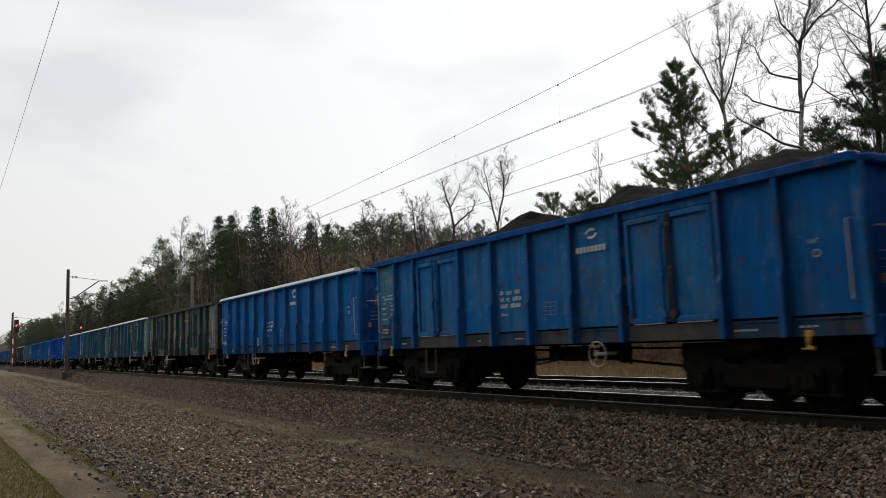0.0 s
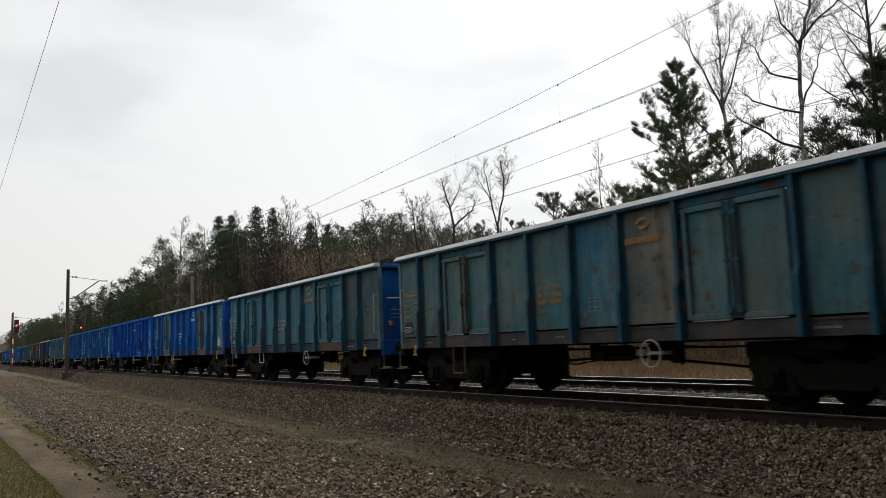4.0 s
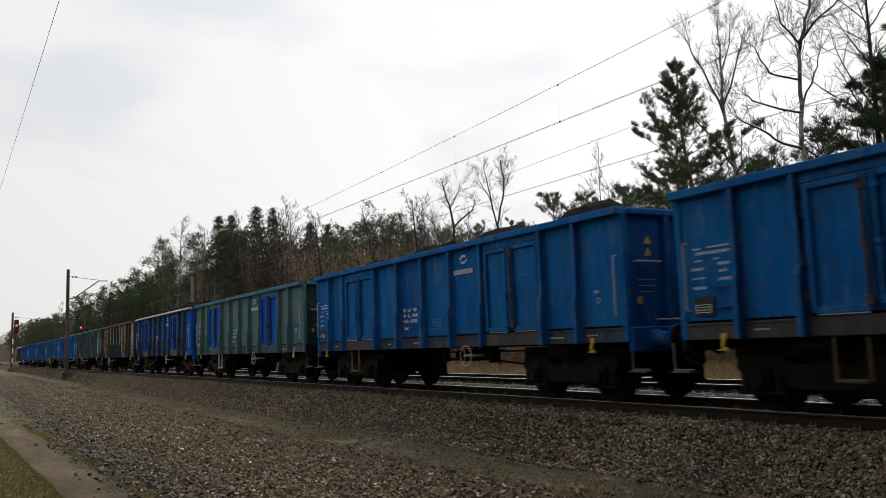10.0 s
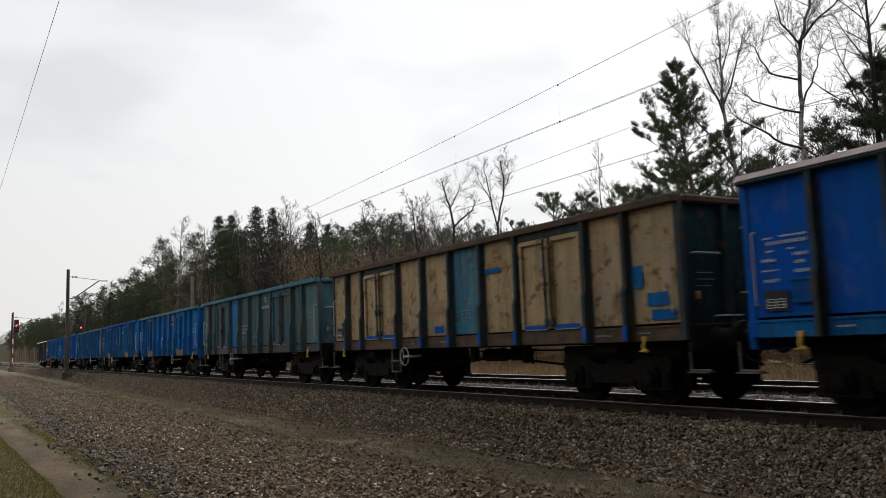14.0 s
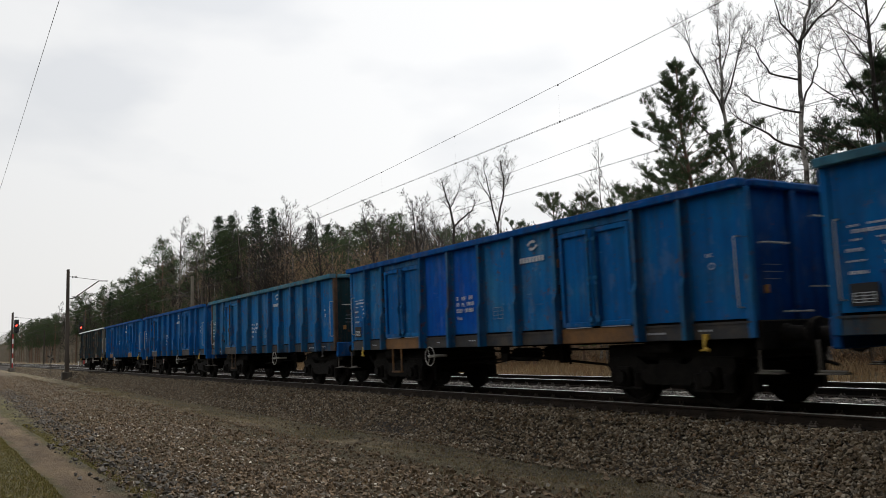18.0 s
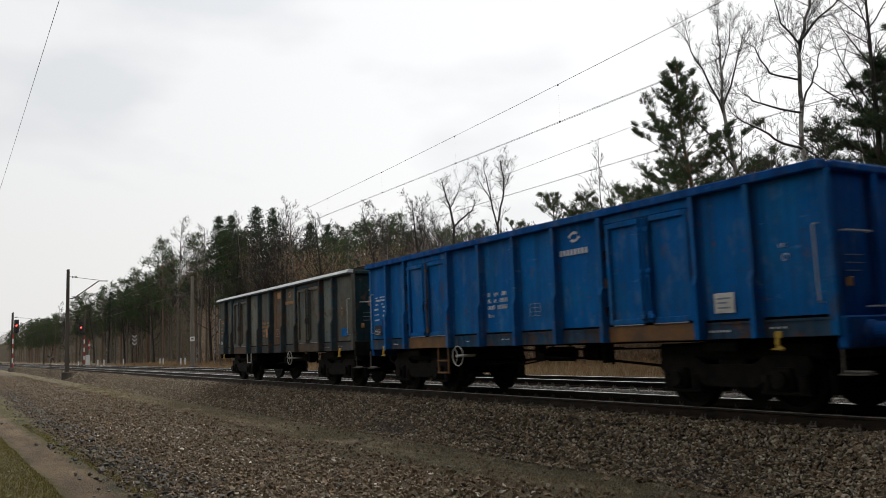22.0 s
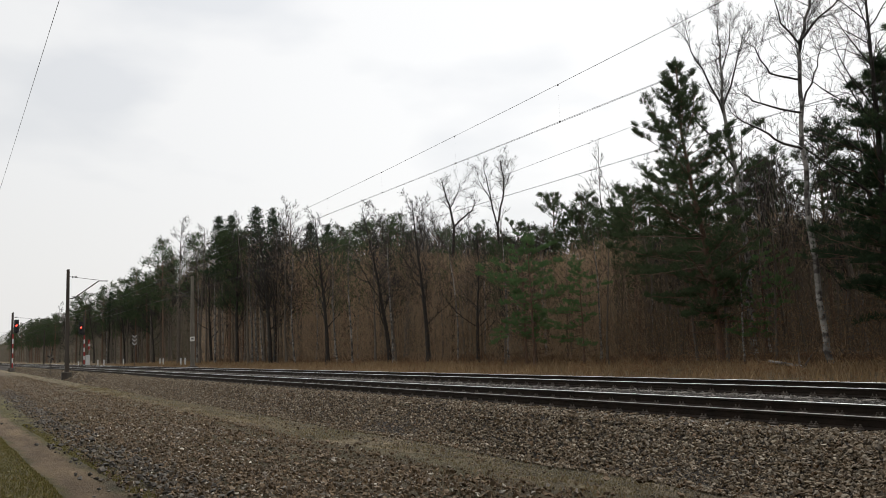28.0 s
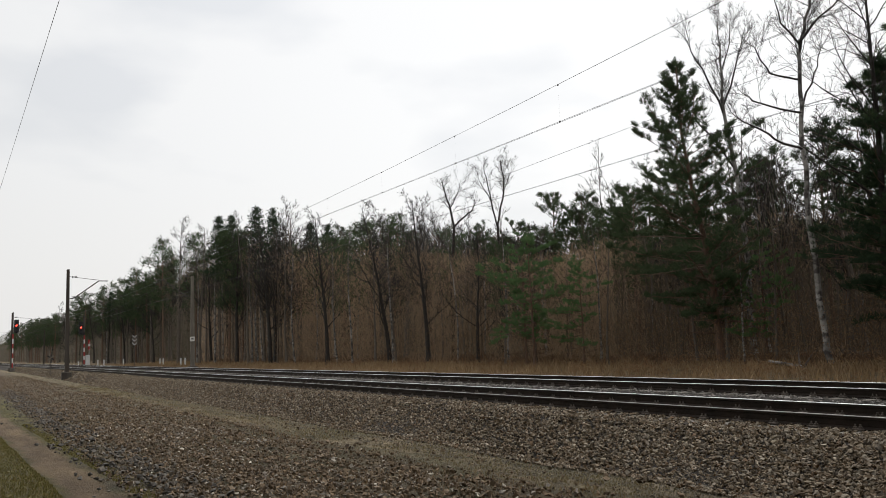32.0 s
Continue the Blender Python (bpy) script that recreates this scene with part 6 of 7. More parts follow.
# the trees that make the skyline: kind, x, y, height
SKYLINE = [
    ("bare", -300, 29, 20.0), ("pine", -252, 29, 18.9), ("pine", -232, 29, 18.7), ("pine", -203, 29, 17.8), ("pine", -178, 29, 17.5), ("pine", -162, 29, 17.8), ("pine", -156, 30, 16.7), ("pine", -138, 29, 20.6),
    ("bare", -123, 28, 21.7), ("bare", -113, 28.5, 19.5), ("pine", -125, 31, 19.8), ("spruce", -108, 30, 20.2), ("spruce", -105.5, 31, 20.0),
    ("bare", -97, 30, 17.6), ("spruce", -98.3, 32, 20.0), ("spruce", -92, 32, 18.6), ("bare", -85, 31, 17.5), ("bare", -84.5, 32, 17.3),
    ("spruce", -95, 38, 17.6), ("spruce", -92, 39, 16.9), ("pine", -99.4, 44, 17.5), ("pine", -88.4, 42, 16.5), ("bare", -89.4, 44, 16.5), ("bare", -73.2, 38, 15.4),
    ("bare", -69.2, 38, 15.2), ("bare", -64.8, 37, 15.2), ("bare", -62.1, 40, 13.0), 
    ("pine", -65.5, 44, 12.8), ("pine", -56.7, 42, 11.9), ("pine", -51.8, 42, 13.5), ("pine", -47.9, 42, 12.8), ("birch", -45.5, 42, 16.4), ("pine", -45.6, 44, 13.0),
    ("bare", -29.9, 40, 11.8), ("bare", -29.8, 42, 12.5), ("bare", -22.8, 37, 12.2), ("pine", -16.4, 32, 13.2), ("pine", -18.2, 33.5, 13.0),
    ("birch", -72.3, 31, 9.0), ("birch", -88.9, 33, 13.0), ("birch", -108.3, 34, 14.5), ("birch", -69.0, 32, 9.0), ("birch", -64, 33, 11.0), ("bare", -104.9, 36, 15.0), ("birch", -24.5, 40, 9.5),
    ("pine", -31.5, 35, 11.5), ("pine", -33.5, 37, 12.0), ("pine", -38.5, 38, 11.0), ("pine", -36, 45, 12.0), ("pine", -34, 40, 9.0), ("lean", -26.2, 37, 9.5),
]
for k, x, y, h in SKYLINE:
    plant("near_pine" if k == "pine" and x > -70 else k, x, y, h)
plant("hero_pine", -25.34, 30, 14.74, 0, 0)
plant("crook", -55.27, 34, 15.4, 0, 0)
plant("twin", -51.31, 36, 16.2, 0, 0)
plant("hero_birch", -28.34, 36, 19.4, 0, 0)
plant("hero_birch", -19.4, 29.0, 17.4, 1, 0)
plant("hero_alder", -17.6, 30.4, 16.8, 0, 0)
plant("dark_pine", -17.7, 31.3, 12.2, 0, 40)
plant("dark_pine", -15.2, 32.0, 12.8, 0, 250)
plant("young_pine", -36.8, 28.0, 7.7, 0, 0)
plant("young_pine", -37.8, 28.2, 6.7, 1, 120)
plant("young_pine", -32.8, 28.2, 5.6, 1, 200)
plant("young_pine", -24.0, 31.5, 5.5, 0, 80)
plant("near_pine", -18.9, 33.0, 8.2, 0, 140)
plant("near_pine", -17.0, 30.3, 6.6, 1, 310)
plant("near_pine", -27.5, 42, 12.9)
for x, y, h in ((-25.0, 43, 13.2), (-22.0, 39, 12.4), (-30.5, 44, 12.8), (-20.4, 36, 11.8), (-23.4, 35, 10.5), (-21.2, 33.5, 9.0)):
    plant("bare", x, y, h)
for x, y, h in ((-84.9, 29, 15.5), (-69.1, 29, 14.0), (-51.5, 29.5, 12.5), (-60.5, 31, 13.5), (-97, 29, 16.0)):
    plant("oak", x, y, h)
# slim birches with pale trunks before the wood
for x, y, h in ((-92.6, 29.5, 14.0), (-90.8, 29.6, 13.0), (-78.2, 29.3, 13.0), (-67.8, 29.4, 11.5), (-64.9, 29.6, 12.5), (-58.0, 30.0, 11.0), (-49.0, 30.5, 10.5), (-42.9, 30.5, 11.0), (-25.0, 32.0, 12.0), (-34.6, 31.0, 8.5)):
    plant("birch", x, y, h)

# how high the wood stands, by direction along the line
CANOPY = [(1.0, 0.20), (-0.57, 0.203), (-0.74, 0.228), (-1.04, 0.243), (-1.19, 0.232), (-1.38, 0.237), (-1.61, 0.285), (-1.89, 0.35), (-2.27, 0.375),
          (-2.77, 0.465), (-3.49, 0.562), (-4.21, 0.61), (-4.74, 0.584), (-5.22, 0.5), (-6.14, 0.512), (-8.09, 0.543), (-11.26, 0.565), (-18.05, 0.70), (-40.0, 0.75)]


def canopy(r):
    for (a, ea), (b, eb) in zip(CANOPY, CANOPY[1:]):
        if r >= b:
            f = (r - a) / (b - a)
            return ea + (eb - ea) * max(0.0, f)
    return CANOPY[-1][1]


def bearing(rnd, lo=26.0, hi=83.5):
    """A direction into the wood: metres along the line for each metre across it."""
    return -math.tan(radians(rnd.uniform(lo, hi)))


def fill_wood():
    for i in range(235):
        y = 29.5 + 30 * rngt.random() ** 1.3
        r = bearing(rngt)
        if r < -2.6:
            y = 28.5 + 9 * (y - 29.5) / 30
        x = r * y
        top = y * canopy(r) * rngt.uniform(0.72, 1.0 if y < 36 else 1.06) + 1.1
        mix = (0.26, 0.16, 0.11, 0.07, 0.02, 0.24, 0.14) if r < -1.3 else (0.40, 0.30, 0.10, 0.14, 0.02, 0.04, 0.0)
        key = rngt.choices(("lean", "thin", "birch", "pine", "spruce", "bare", "oak"), mix)[0]
        if (y < 33 or r > -0.95) and key in ("pine", "spruce"):
            key = "thin"
        plant(key, x, y, max(5.0, min(20.0, top)))


fill_wood()
for back_tree in range(26):
    rr, yy = -rngt.uniform(0.45, 1.15), rngt.uniform(35.0, 50.0)
    plant(rngt.choice(("bare", "bare", "lean", "near_pine")), rr * yy, yy, yy * canopy(rr) * rngt.uniform(0.95, 1.25) + 1.1)
for edge_tree in range(90):
    rr = bearing(rngt, 50, 74)
    yy = rngt.uniform(32.0, 46.0) if rr > -2.6 else rngt.uniform(30.0, 36.0)
    plant(rngt.choice(("pine", "bare", "lean", "oak", "birch", "bare", "thin", "lean")), rr * yy, yy, min(20.0, yy * canopy(rr) * rngt.uniform(0.84, 1.03) + 1.1))
for far_tree in range(46):
    rr = bearing(rngt, 79, 86.5)
    yy = rngt.uniform(28.0, 36.0)
    plant(rngt.choice(("pine", "oak", "spruce", "bare", "oak")), rr * yy, yy, min(21.0, yy * canopy(rr) * rngt.uniform(0.75, 1.0) + 1))
for far_tree in range(44):
    rr = bearing(rngt, 84.5, 87.3)
    yy = rngt.uniform(27.5, 33.0)
    plant(rngt.choice(("pine", "pine", "lean", "thin")), rr * yy, yy, min(22.0, yy * canopy(rr) * rngt.uniform(0.8, 1.02) + 1))
for model in MODELS:
    for o in (*model.children_recursive, model):
        bpy.data.objects.remove(o)


def undergrowth():
    """Saplings and brush that fill the wood between the trunks, as one mass."""
    rng = random.Random(4)
    b = Build()
    for i in range(3000):
        y = 30.5 + 22 * rng.random() ** 1.5
        r = bearing(rng, 24, 80)
        x, z = r * y, ground_z(y)
        h = rng.uniform(1.2, 5.5) if rng.random() < 0.75 else rng.uniform(5, 8.5)
        p0 = Vector((x, y, z - 0.05))
        p1 = p0 + Vector((rng.gauss(0, 0.09), rng.gauss(0, 0.09), 0.5)) * h
        p2 = p1 + Vector((rng.gauss(0, 0.14), rng.gauss(0, 0.14), 0.5)) * h
        w = 0.004 + 0.0020 * h
        b.tube([p0, p1, p2], [w, w * 0.6, 0.003], 3, False)
        for j in range(8):
            f = rng.uniform(0.25, 0.95)
            q = p0.lerp(p1, f * 2) if f < 0.5 else p1.lerp(p2, f * 2 - 1)
            e = Vector((rng.uniform(-1, 1), rng.uniform(-1, 1), rng.uniform(0.1, 1.1))) * rng.uniform(0.25, 0.6) * (0.6 + 0.15 * h)
            k = len(b.v)
            wide = e.orthogonal().normalized() * 0.008
            b.v += [tuple(q - wide), tuple(q + wide), tuple(q + e)]
            b.f.append((k, k + 1, k + 2))
            m = q + e * 0.55
            e2 = Vector((rng.uniform(-1, 1), rng.uniform(-1, 1), rng.uniform(0.0, 1.1))) * 0.45
            k = len(b.v)
            b.v += [tuple(m - wide * 0.7), tuple(m + wide * 0.7), tuple(m + e2)]
            b.f.append((k, k + 1, k + 2))
    tagged(new("undergrowth", b.mesh("undergrowth", SAPLING)), "leafless brown saplings filling the wood", "undergrowth", "", "stuff")
    t, far = Build(), Build()
    for i in range(500000):
        r = bearing(rng, *((24, 85) if i % 2 else (47, 77))) if i % 5 else -4.0 - 22.0 * rng.random() ** 1.5
        y = (31.0 if r > -1.15 else 29.6) + 15 * rng.random() ** 1.25
        if noise.noise(Vector((r * y * 0.16, y * 0.16, 4))) + 0.5 * noise.noise(Vector((r * y * 0.55, y * 0.4, 14))) < rng.uniform(-0.45, 0.3) or (r > -1.0 and i % 5 > 1):
            continue
        h = 0.2 + (0.85 * y * canopy(r) + 0.5) * rng.random() ** (1.9 if r > -1.0 else 1.2) * (1.0 if r > -1.0 else 0.95 + 0.35 * noise.noise(Vector((r * y * 0.25, 3, 31))))
        c = Vector((r * y, y, ground_z(y) + h))
        d = Vector((rng.gauss(0, 0.6), rng.gauss(0, 0.6), rng.gauss(0.5, 0.6))).normalized() * rng.uniform(0.2, 0.5)
        e = d.orthogonal().normalized() * (0.0085 if r > -2 else 0.018 if r > -4 else 0.04)
        into = t if r > -4 else far
        k = len(into.v)
        into.v += [tuple(c - e), tuple(c + e), tuple(c + d)]
        into.f.append((k, k + 1, k + 2))
    tagged(new("fine_twigs", t.mesh("fine_twigs", HAZE)), "fine brown twigs between the trunks of the wood", "twigs", "", "stuff")
    tagged(new("distant_twigs", far.mesh("distant_twigs", FARWOOD)), "dull brown twigs in the distant wood", "twigs", "", "stuff")
    g = Build()
    for i in range(40000):
        y = 28 + 16 * rng.random() ** 1.8
        r = bearing(rng, 24, 79)
        h = 0.15 + 2.6 * rng.random() ** 2.2
        tuftless = Vector((r * y, y, ground_z(y) + h))
        d = Vector((rng.gauss(0, 1), rng.gauss(0, 1), rng.gauss(0, 1))).normalized() * 0.07
        e = d.orthogonal().normalized() * 0.018
        k = len(g.v)
        g.v += [tuple(tuftless - e), tuple(tuftless + e), tuple(tuftless + d)]
        g.f.append((k, k + 1, k + 2))
    tagged(new("withered_brush", g.mesh("withered_brush", LEAFLITTER)), "rust-brown withered leaves on low brush", "brush", "", "stuff")


undergrowth()


def far_wood():
    """The wood beyond the trees that can be told apart: a mass of dark twigs and needles."""
    rng = random.Random(9)
    b = Build()
    for i in range(95000):
        if rng.random() < 0.6:
            y, r = 48 + 28 * rng.random(), bearing(rng, 22, 82)
            size = 0.7
        else:
            y, r = 31 + 9 * rng.random(), -4.5 - 32 * rng.random() ** 2
            size = 0.9
        top = y * canopy(r) * (0.66 if r > -1.3 else 0.90) * (1.0 + 0.14 * noise.noise(Vector((r * 9, y * 0.1, 1)))) + 0.8
        z = top * rng.random() ** 0.8
        c = Vector((r * y, y, z))
        d = Vector((rng.gauss(0, 0.45), rng.gauss(0, 0.45), rng.gauss(0.5, 0.7))).normalized() * size * rng.uniform(0.8, 2.0)
        e = Vector((d.z, 0, -d.x)).normalized() * size * 0.13
        k = len(b.v)
        b.v += [tuple(c - e), tuple(c + e), tuple(c + d)]
        b.f.append((k, k + 1, k + 2))
    tagged(new("far_wood", b.mesh("far_wood", FARWOOD)), "dark brown wood in the distance", "wood", "", "stuff")
    w, n = Build(), 420
    for i in range(n + 1):
        r = -math.tan(radians(18 + 70 * i / n))
        y = 78.0
        spike = 0.10 * noise.noise(Vector((i * 0.37, 0, 3))) + 0.07 * noise.noise(Vector((i * 0.11, 2, 3))) + (0.05 if i % 2 else 0.0)
        top = y * canopy(r) * (0.60 + 1.3 * spike) * (0.75 if r > -1.3 else 1.0) + 1
        w.v += [(r * y, y, -1.0), (r * y, y, top), (r * y, y + 4, -1.0), (r * y, y + 4, top)]
        if i:
            k = 4 * i
            w.f += [(k - 4, k, k + 1, k - 3), (k - 3, k + 1, k + 3, k - 1), (k - 1, k + 3, k + 2, k - 2)]
    structure("backdrop", w, THICKET, "dark depth of the wood", "wood")


far_wood()


def unseen_wood():
    """Unseen wood on the path's own side, added behind the camera to block light."""
    rng = random.Random(21)
    w = Build()
    n = 90
    for i in range(n + 1):
        x = -34 + 126 * i / n
        near = min(1.0, max(0.0, (x + 5) / 8))
        y = -7.0 - 0.16 * max(0, 6 - x) + 1.2 * noise.noise(Vector((x * 0.3, 0, 5))) + 12.3 * min(1.0, max(0.0, (x - 0.8) / 3.2))
        top = 5.0 + 2.0 * noise.noise(Vector((x * 0.4, 3, 1))) + 13.0 * near
        w.v += [(x, y, -1.0), (x, y, top), (x, y - 5, -1.0), (x, y - 5, top)]
        if i:
            k = 4 * i
            w.f += [(k - 4, k - 3, k + 1, k), (k - 3, k - 1, k + 3, k + 1), (k - 1, k - 2, k + 2, k + 3)]
    for i in range(n + 1):
        # far-side wood carried on unseen past the right of the view, blocking light
        x = -9.0 + 150 * i / n
        y = 31.0 + 1.5 * noise.noise(Vector((x * 0.3, 0, 15))) - 0.03 * max(0, x - 20)
        top = 15.5 + 2.5 * noise.noise(Vector((x * 0.4, 3, 11)))
        w.v += [(x, y, -1.0), (x, y, top), (x, y + 5, -1.0), (x, y + 5, top)]
        if i:
            k = 4 * (n + 1 + i)
            w.f += [(k - 4, k, k + 1, k - 3), (k - 3, k + 1, k + 3, k - 1), (k - 1, k + 3, k + 2, k - 2)]
    structure("wood_edge", w, THICKET, "unseen wood added to block light behind and beside the path", "wood")
    b = Build()
    for i in range(9000):
        x = rng.uniform(-34, 90)
        c = Vector((x, -5.6 - 0.16 * max(0, 6 - x) + 12.3 * min(1.0, max(0.0, (x - 0.8) / 3.2)) - 2 * rng.random(), (5 + 12 * min(1.0, max(0.0, (x + 9) / 10))) * rng.random())) if i % 2 else Vector((rng.uniform(-9, 130), 29.0 + 2 * rng.random(), 17 * rng.random()))
        d = Vector((rng.gauss(0, 1), rng.gauss(0, 1), rng.gauss(0, 1))).normalized() * 0.7
        e = d.orthogonal().normalized() * 0.25
        k = len(b.v)
        b.v += [tuple(c - e), tuple(c + e), tuple(c + d)]
        b.f.append((k, k + 1, k + 2))
    # an overhanging canopy just outside the view, added to shade the right corner
    for i in range(9000):
        y = rng.uniform(0.5, 8.2)
        x = -0.46 * y + 0.5 + 9.0 * rng.random()
        c = Vector((x, y, 3.5 + 0.2 * max(0, y - 4) + 11 * rng.random()))
        d = Vector((rng.gauss(0, 1), rng.gauss(0, 1), rng.gauss(0, 0.6))).normalized() * 0.6
        e = d.orthogonal().normalized() * 0.2
        k = len(b.v)
        b.v += [tuple(c - e), tuple(c + e), tuple(c + d)]
        b.f.append((k, k + 1, k + 2))
    tagged(new("edge_brush", b.mesh("edge_brush", FARWOOD)), "unseen twigs added beside and above the view for shade", "brush", "", "stuff")


unseen_wood()


# ---- overhead line ----
def mast(x, y, top, side, label, reach, plate=False, skin=None):
    m = thing("overhead_line_mast", label, "mast", "overhead line masts", (x, y, 0))
    b = Build()
    b.add([(sx * w, sy * w, z) for z, w in ((-0.05, 0.16), (top, 0.11)) for sx, sy in ((-1, -1), (1, -1), (1, 1), (-1, 1))], [(0, 1, 5, 4), (1, 2, 6, 5), (2, 3, 7, 6), (3, 0, 4, 7), (4, 5, 6, 7)])
    part("pole", b, skin or MASTPAINT, m, "weathered square concrete pole")
    part("foundation", Build().box(-0.38, 0.38, -0.38, 0.38, -0.78, -0.03, 0.06), MASTPAINT, m)
    s = side
    part("bracket_tube", Build().tube([(0, s * 0.15, 6.05), (0, s * 0.5, 6.1), (0, s * (reach - 0.3), 7.55), (0, s * (reach + 0.4), 7.55)], 0.045, 8), STEEL, m, "bent steel bracket tube")
    part("stay", Build().tube([(0, s * 0.1, 7.9), (0, s * (reach - 0.3), 7.62)], 0.02, 6), STEEL, m)
    ins = Build()
    for a in (0.35, 0.45, 0.55, 0.65):
        ins.lathe([(-0.03, 0.05), (0.0, 0.10), (0.03, 0.05)], (0, s * a, 7.88), 10)
    part("insulator", ins, STEEL, m)
    part("steady_arm", Build().tube([(0, s * 0.3, 6.25), (0, s * (reach * 0.55), 5.95), (0, s * (reach + 0.3), 5.62)], 0.02, 6), STEEL, m)
    if plate:
        part("number_plate", Build().box(-0.02, 0.02, -0.20, 0.20, 2.15, 2.55, 0.01), PAPER, m, "white plate", (0.17, -0.05, 0))
        part("plate_bar", Build().box(0.193, 0.198, -0.10, 0.10, 2.30, 2.40), BLACK, m, "dark bar on the plate", (0, -0.05, 0))
    return m


mast(-74.0, 7.83, 8.5, 1, "brown concrete overhead line mast beside the near track", 2.7)
mast(-72.6, 17.75, 7.9, -1, "grey concrete overhead line mast before the wood", 2.8, True, PALEMAST)
mast(-145.5, 7.4, 8.6, 1, "distant overhead line mast beside the near track", 3.1)
mast(-146.5, 18.0, 8.0, -1, "distant overhead line mast beside the far track", 3.0)
mast(-217, 7.4, 8.4, 1, "far overhead line mast", 3.1)
mast(-218, 18.0, 8.0, -1, "far overhead line mast", 3.0)
mast(-2.0, 18.0, 8.0, -1, "overhead line mast out of view", 3.0)
mast(70.0, 7.6, 8.4, 1, "overhead line mast down the line", 2.9)


def catenary(y, contact, low, label):
    line = thing("overhead_line", label, "overhead wires", "overhead lines", (0, y, 0))
    for i in range(-5, 3):
        a, c = -74.0 + 72 * i, -2.0 + 72 * i
        pts, zig = [], []
        for j in range(13):
            x = a + (c - a) * j / 12
            pts.append((x, 0, low + 0.00053 * (x - (a + c) / 2) ** 2))
        part("messenger_wire", Build().tube(pts, 0.005, 5, False), WIRE, line)
        for e in (-0.022, 0.022):
            part("contact_wire", Build().tube([(a, e, contact), (c, e, contact)], 0.004, 5, False), WIRE, line)
        if -2 <= i <= 0:
            for j in range(17):
                x = c - 2.4 - 4.08 * j
                z = low + 0.00053 * (x - (a + c) / 2) ** 2
                d = part("dropper", Build().tube([(x, 0, contact), (x, 0, z)], 0.0005, 3, False), WIRE, line)
                part("clamp", Build().box(x - 0.016, x + 0.016, -0.014, 0.014, contact - 0.01, contact + 0.022), STEEL, d)
                part("clamp", Build().box(x - 0.014, x + 0.014, -0.01, 0.01, z - 0.022, z + 0.01), STEEL, d)


catenary(NEAR, 5.55, 6.0, "contact and messenger wires over the near track")
catenary(FAR, 5.72, 6.25, "contact and messenger wires over the far track")
for px, py, pz in ((-78.0, 1.6, 10.87), (0.6, 2.16, 9.91)):
    pl = thing("wooden_pole", "wooden pole that carries a single wire", "pole", "wire poles", (px, py, -0.7))
    part("shaft", Build().tube([(0, 0, -0.1), (0, 0, pz + 0.85)], [0.15, 0.10], 10), DARKBARK, pl)
    part("insulator", Build().lathe([(pz + 0.55, 0.03), (pz + 0.6, 0.07), (pz + 0.69, 0.05)], (0, 0.10, 0), 10, "z"), STEEL, pl)
side_wire = new("feeder_wire", Build().tube([(0.6, 2.16, 9.91), (-21.7, 2.0, 10.19), (-50.1, 1.8, 10.54), (-140, 1.17, 11.6)], 0.007, 6, False).mesh("feeder_wire", WIRE))
tagged(side_wire, "single dark wire strung high beside the line", "wire")


# ---- signals and lineside signs ----
REDPAINT = two_tone("red_paint", (0.32, 0.03, 0.03), (0.24, 0.03, 0.025), 3.0)
WHITEPAINT = two_tone("white_paint", (0.62, 0.62, 0.60), (0.48, 0.47, 0.45), 3.0)
REDGLOW = glowing("red_signal_light", (1.0, 0.05, 0.03), 6.0)
LENS = two_tone("dark_lens", (0.02, 0.02, 0.02), (0.03, 0.03, 0.03), 5.0, rough=0.2)


def signal(x, y, base, lamp, label, post_side):
    s = thing("railway_signal", label, "signal", "line signals", (x, y, base))
    z = 0.0
    for i in range(7):
        h = (lamp - base - 1.3) / 7
        part("post_band", Build().lathe([(z, 0.10), (z + h, 0.10)], (0, post_side, 0), 12, "z"), WHITEPAINT if i % 2 else REDPAINT, s, "white painted band" if i % 2 else "red painted band")
        z += h
    part("footing", Build().box(-0.35, 0.35, post_side - 0.35, post_side + 0.35, -0.55, 0.02, 0.04), CONCRETE, s)
    head = part("signal_head", Build().box(0.05, 0.35, -0.34, 0.34, lamp - base - 1.15, lamp - base + 0.95, 0.06).box(-0.05, 0.05, -0.06, post_side + 0.06 if post_side > 0 else 0.06, lamp - base - 1.2, lamp - base - 0.8), BLACK, s, "black signal head")
    for i in range(4):
        zz = -0.75 + 0.48 * i
        m = REDGLOW if i == 2 else LENS
        part("signal_lamp", Build().lathe([(0.352, 0.13), (0.40, 0.12)], (0, 0, lamp - base + zz - 0.21), 14, "x"), m, head, "glowing red lamp" if i == 2 else "unlit lamp")
        part("hood", Build().tube([(0.36, 0.15 * math.cos(t), lamp - base + zz - 0.21 + 0.15 * math.sin(t)) for t in [math.pi * q / 8 for q in range(9)]], 0.02, 4), BLACK, head)
    part("rear_pole", Build().tube([(-0.1, post_side, 0), (-0.1, post_side, lamp - base + 2.2)], 0.06, 8), STEEL, s)
    return s


signal(-144.7, 7.95, -0.1, 6.5, "red railway signal on a red and white banded post", -0.45)
signal(-145.0, 17.37, 0.0, 6.0, "distant red railway signal on a banded post", 0.55)


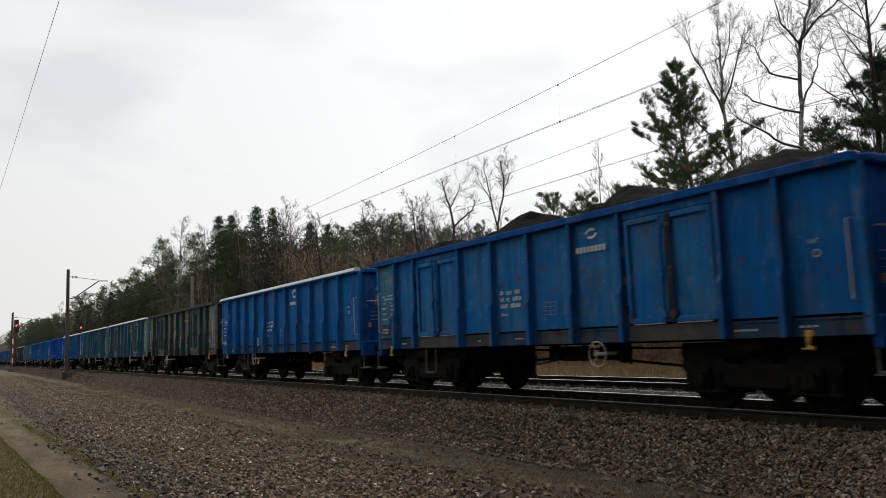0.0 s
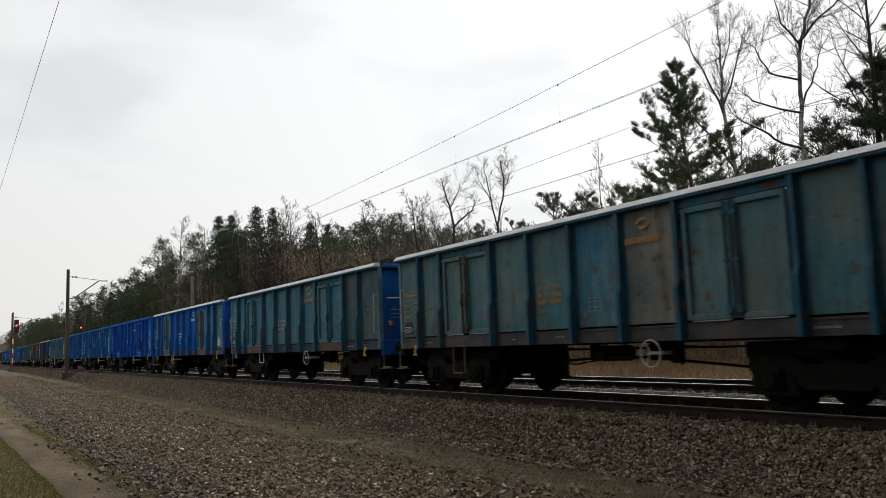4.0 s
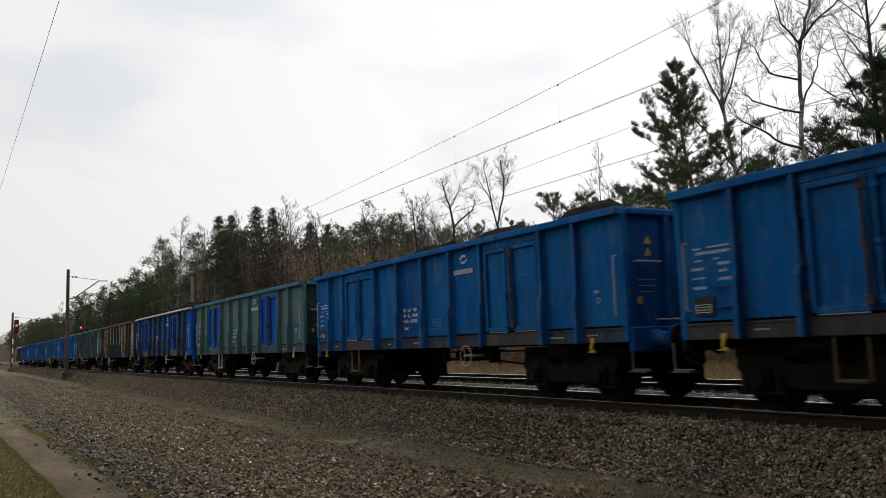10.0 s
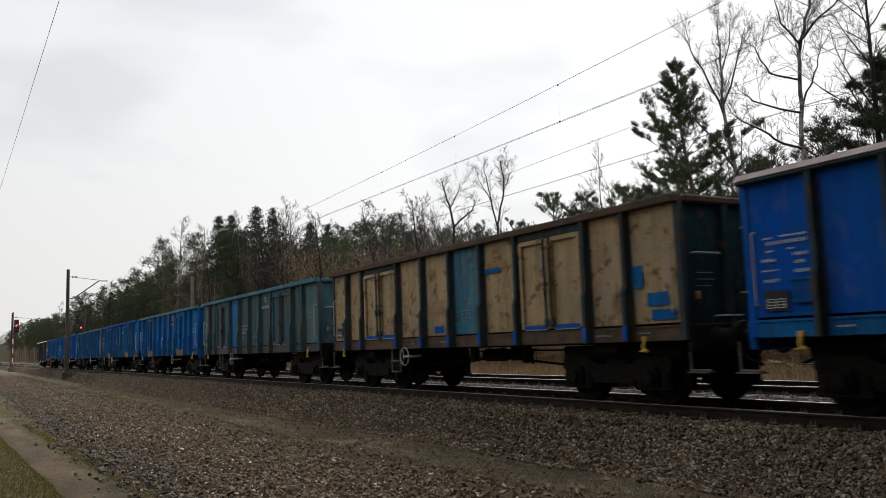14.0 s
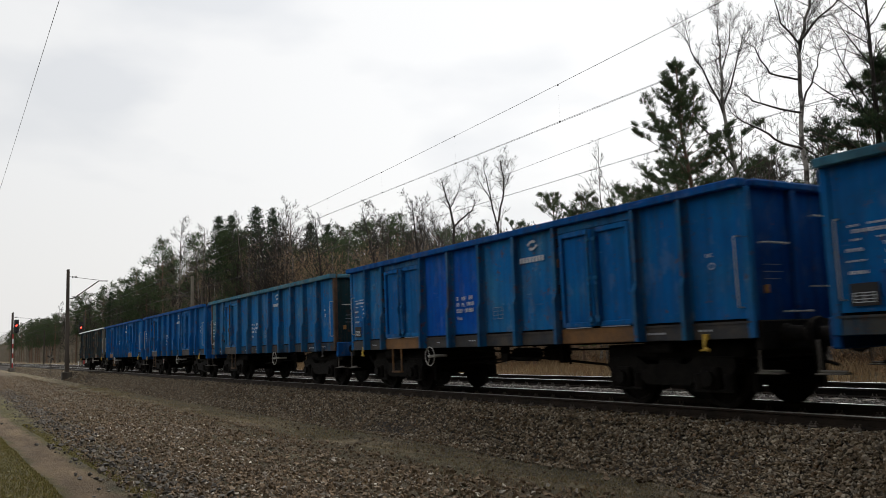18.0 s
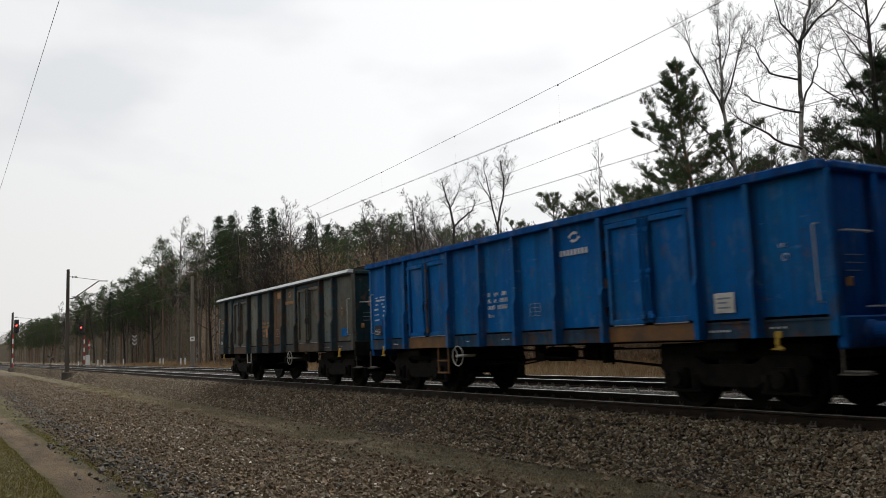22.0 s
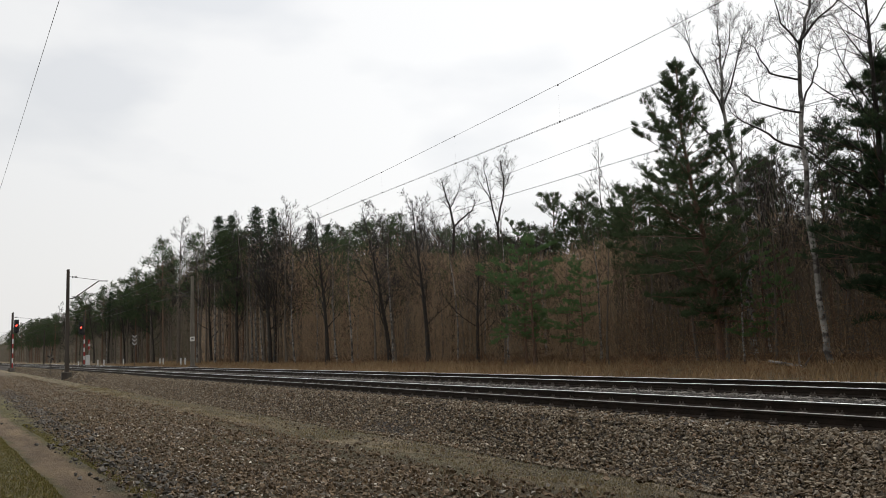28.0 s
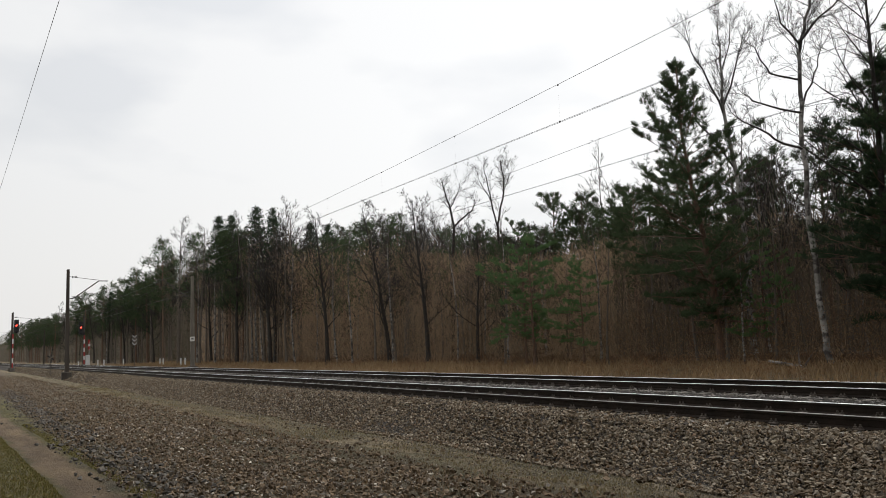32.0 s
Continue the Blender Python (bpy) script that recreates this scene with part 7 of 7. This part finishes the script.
def lineside():
    box = thing("relay_box", "pale grey lineside relay box", "cabinet", "", (-140, 17.83, -0.1))
    part("cabinet", Build().box(-0.25, 0.25, -0.3, 0.3, 0.0, 1.55, 0.03), WHITEPAINT, box)
    part("lid", Build().box(-0.29, 0.29, -0.34, 0.34, 1.55, 1.62, 0.02), CONCRETE, box)
    lamp = thing("warning_light", "red and white lineside warning board on a post", "sign", "", (-141, 18.15, -0.3))
    part("post", Build().tube([(0, 0, 0), (0, 0, 3.9)], 0.04, 8), WHITEPAINT, lamp)
    part("board", Build().box(-0.03, 0.03, -0.16, 0.16, 2.6, 4.2, 0.01), REDPAINT, lamp, "narrow red board")
    part("stripe", Build().box(0.032, 0.036, -0.16, 0.16, 3.2, 3.5), WHITEPAINT, lamp, "white stripe")
    w = thing("zigzag_sign", "white zigzag lineside sign on a thin post", "sign", "", (-112, 19.91, -0.55))
    part("post", Build().tube([(0, 0, 0), (0, 0, 4.3)], 0.035, 8), STEEL, w)
    for i in range(3):
        z = 2.95 + 0.48 * i
        b = Build()
        for sgn in (-1, 1):
            b.add([(0.05, 0.0, z + 0.0), (0.05, 0.0, z + 0.16), (0.05, sgn * 0.28, z + 0.42), (0.05, sgn * 0.28, z + 0.26)], [(0, 1, 2, 3)])
        part("chevron", b, WHITEPAINT, w, "white chevron")
    m = thing("small_sign", "weathered pale and black crossed board on a short post", "sign", "", (-88.6, 7.92, -0.72))
    part("post", Build().tube([(0, 0, 0), (0, 0, 2.25)], 0.035, 8), STEEL, m)
    for a in (-1, 1):
        part("arm", Build().add([(0.045 + 0.01 * a, -0.30, 1.85 - a * 0.2), (0.045 + 0.01 * a, -0.30, 1.98 - a * 0.2), (0.045 + 0.01 * a, 0.30, 1.98 + a * 0.2), (0.045 + 0.01 * a, 0.30, 1.85 + a * 0.2),
                                 (0.040 + 0.01 * a, -0.30, 1.85 - a * 0.2), (0.040 + 0.01 * a, -0.30, 1.98 - a * 0.2), (0.040 + 0.01 * a, 0.30, 1.98 + a * 0.2), (0.040 + 0.01 * a, 0.30, 1.85 + a * 0.2)],
                                [(0, 3, 2, 1), (4, 5, 6, 7), (0, 1, 5, 4), (3, 7, 6, 2), (0, 4, 7, 3), (1, 2, 6, 5)]), PALEMAST if a > 0 else BLACK, m)
    first = None
    for x, y in ((-165, 22.8), (-159, 23.0), (-146, 24.2), (-118, 24.4), (-116, 24.4), (-108, 24.9), (-106, 25.0), (-152, 17.9)):
        if first is None:
            first = thing("marker_post", "short white marker post in the dead grass", "post", "white marker posts", (x, y, ground_z(y)))
            part("stake", Build().box(-0.09, 0.09, -0.09, 0.09, -0.1, 1.05, 0.02), WHITEPAINT, first)
            part("cap", Build().box(-0.1, 0.1, -0.1, 0.1, 1.05, 1.12, 0.02), CONCRETE, first)
        else:
            copy_thing(first, pose(x, y, ground_z(y)))
    log = thing("fallen_trunk", "pale broken birch trunk lying in the dead grass", "log", "", (-20.8, 28.2, ground_z(28)))
    part("stem", Build().tube([(-0.75, 0.05, 0.36), (-0.1, 0, 0.28), (0.8, 0, 0.12)], [0.04, 0.06, 0.08], 8), BIRCH, log)
    part("snag", Build().tube([(0.7, 0, 0.2), (0.6, 0.1, 0.8)], [0.05, 0.02], 6).tube([(0.9, 0, 0.15), (1.2, 0.05, 0.6)], [0.05, 0.02], 6), DARKBARK, log)


lineside()

for number, chosen in enumerate(STYLES):
    wagon(number, chosen)


# ---- the train's run ----
def place_at(index, t):
    return TAIL + PITCH * index + SPEED * (t - 23.0)


def motions():
    for index, w in WAGONS:
        walk(w, [(t, pose(place_at(index, t), NEAR, 0)) for t in (0.0, 16.0, 32.0)])
    for index, load in LOADS:
        walk(load, [(t, pose(place_at(index, t), NEAR, 0)) for t in (0.0, 16.0, 32.0)])
    # wheels roll where the train passes before the camera
    step = SPEED / FPS / 0.46
    for index, ws, off in WHEELSETS:
        first = max(0, int(FPS * (23.0 + (-40.0 - TAIL - PITCH * index) / SPEED)))
        last = min(32 * FPS, int(FPS * (23.0 + (4.0 - TAIL - PITCH * index) / SPEED)))
        if last <= first:
            rows = [(0.0, pose(off, 0, 0.46)), (32.0, pose(off, 0, 0.46))]
        else:
            rows = [(0.0, pose(off, 0, 0.46))] if first > 0 else []
            rows += [(f / FPS, pose(off, 0, 0.46, 0, math.degrees(step * (f - first)), 0)) for f in range(first, last + 1)]
            if last < 32 * FPS:
                rows.append((32.0, pose(off, 0, 0.46, 0, math.degrees(step * (last - first)), 0)))
        walk(ws, rows)


motions()
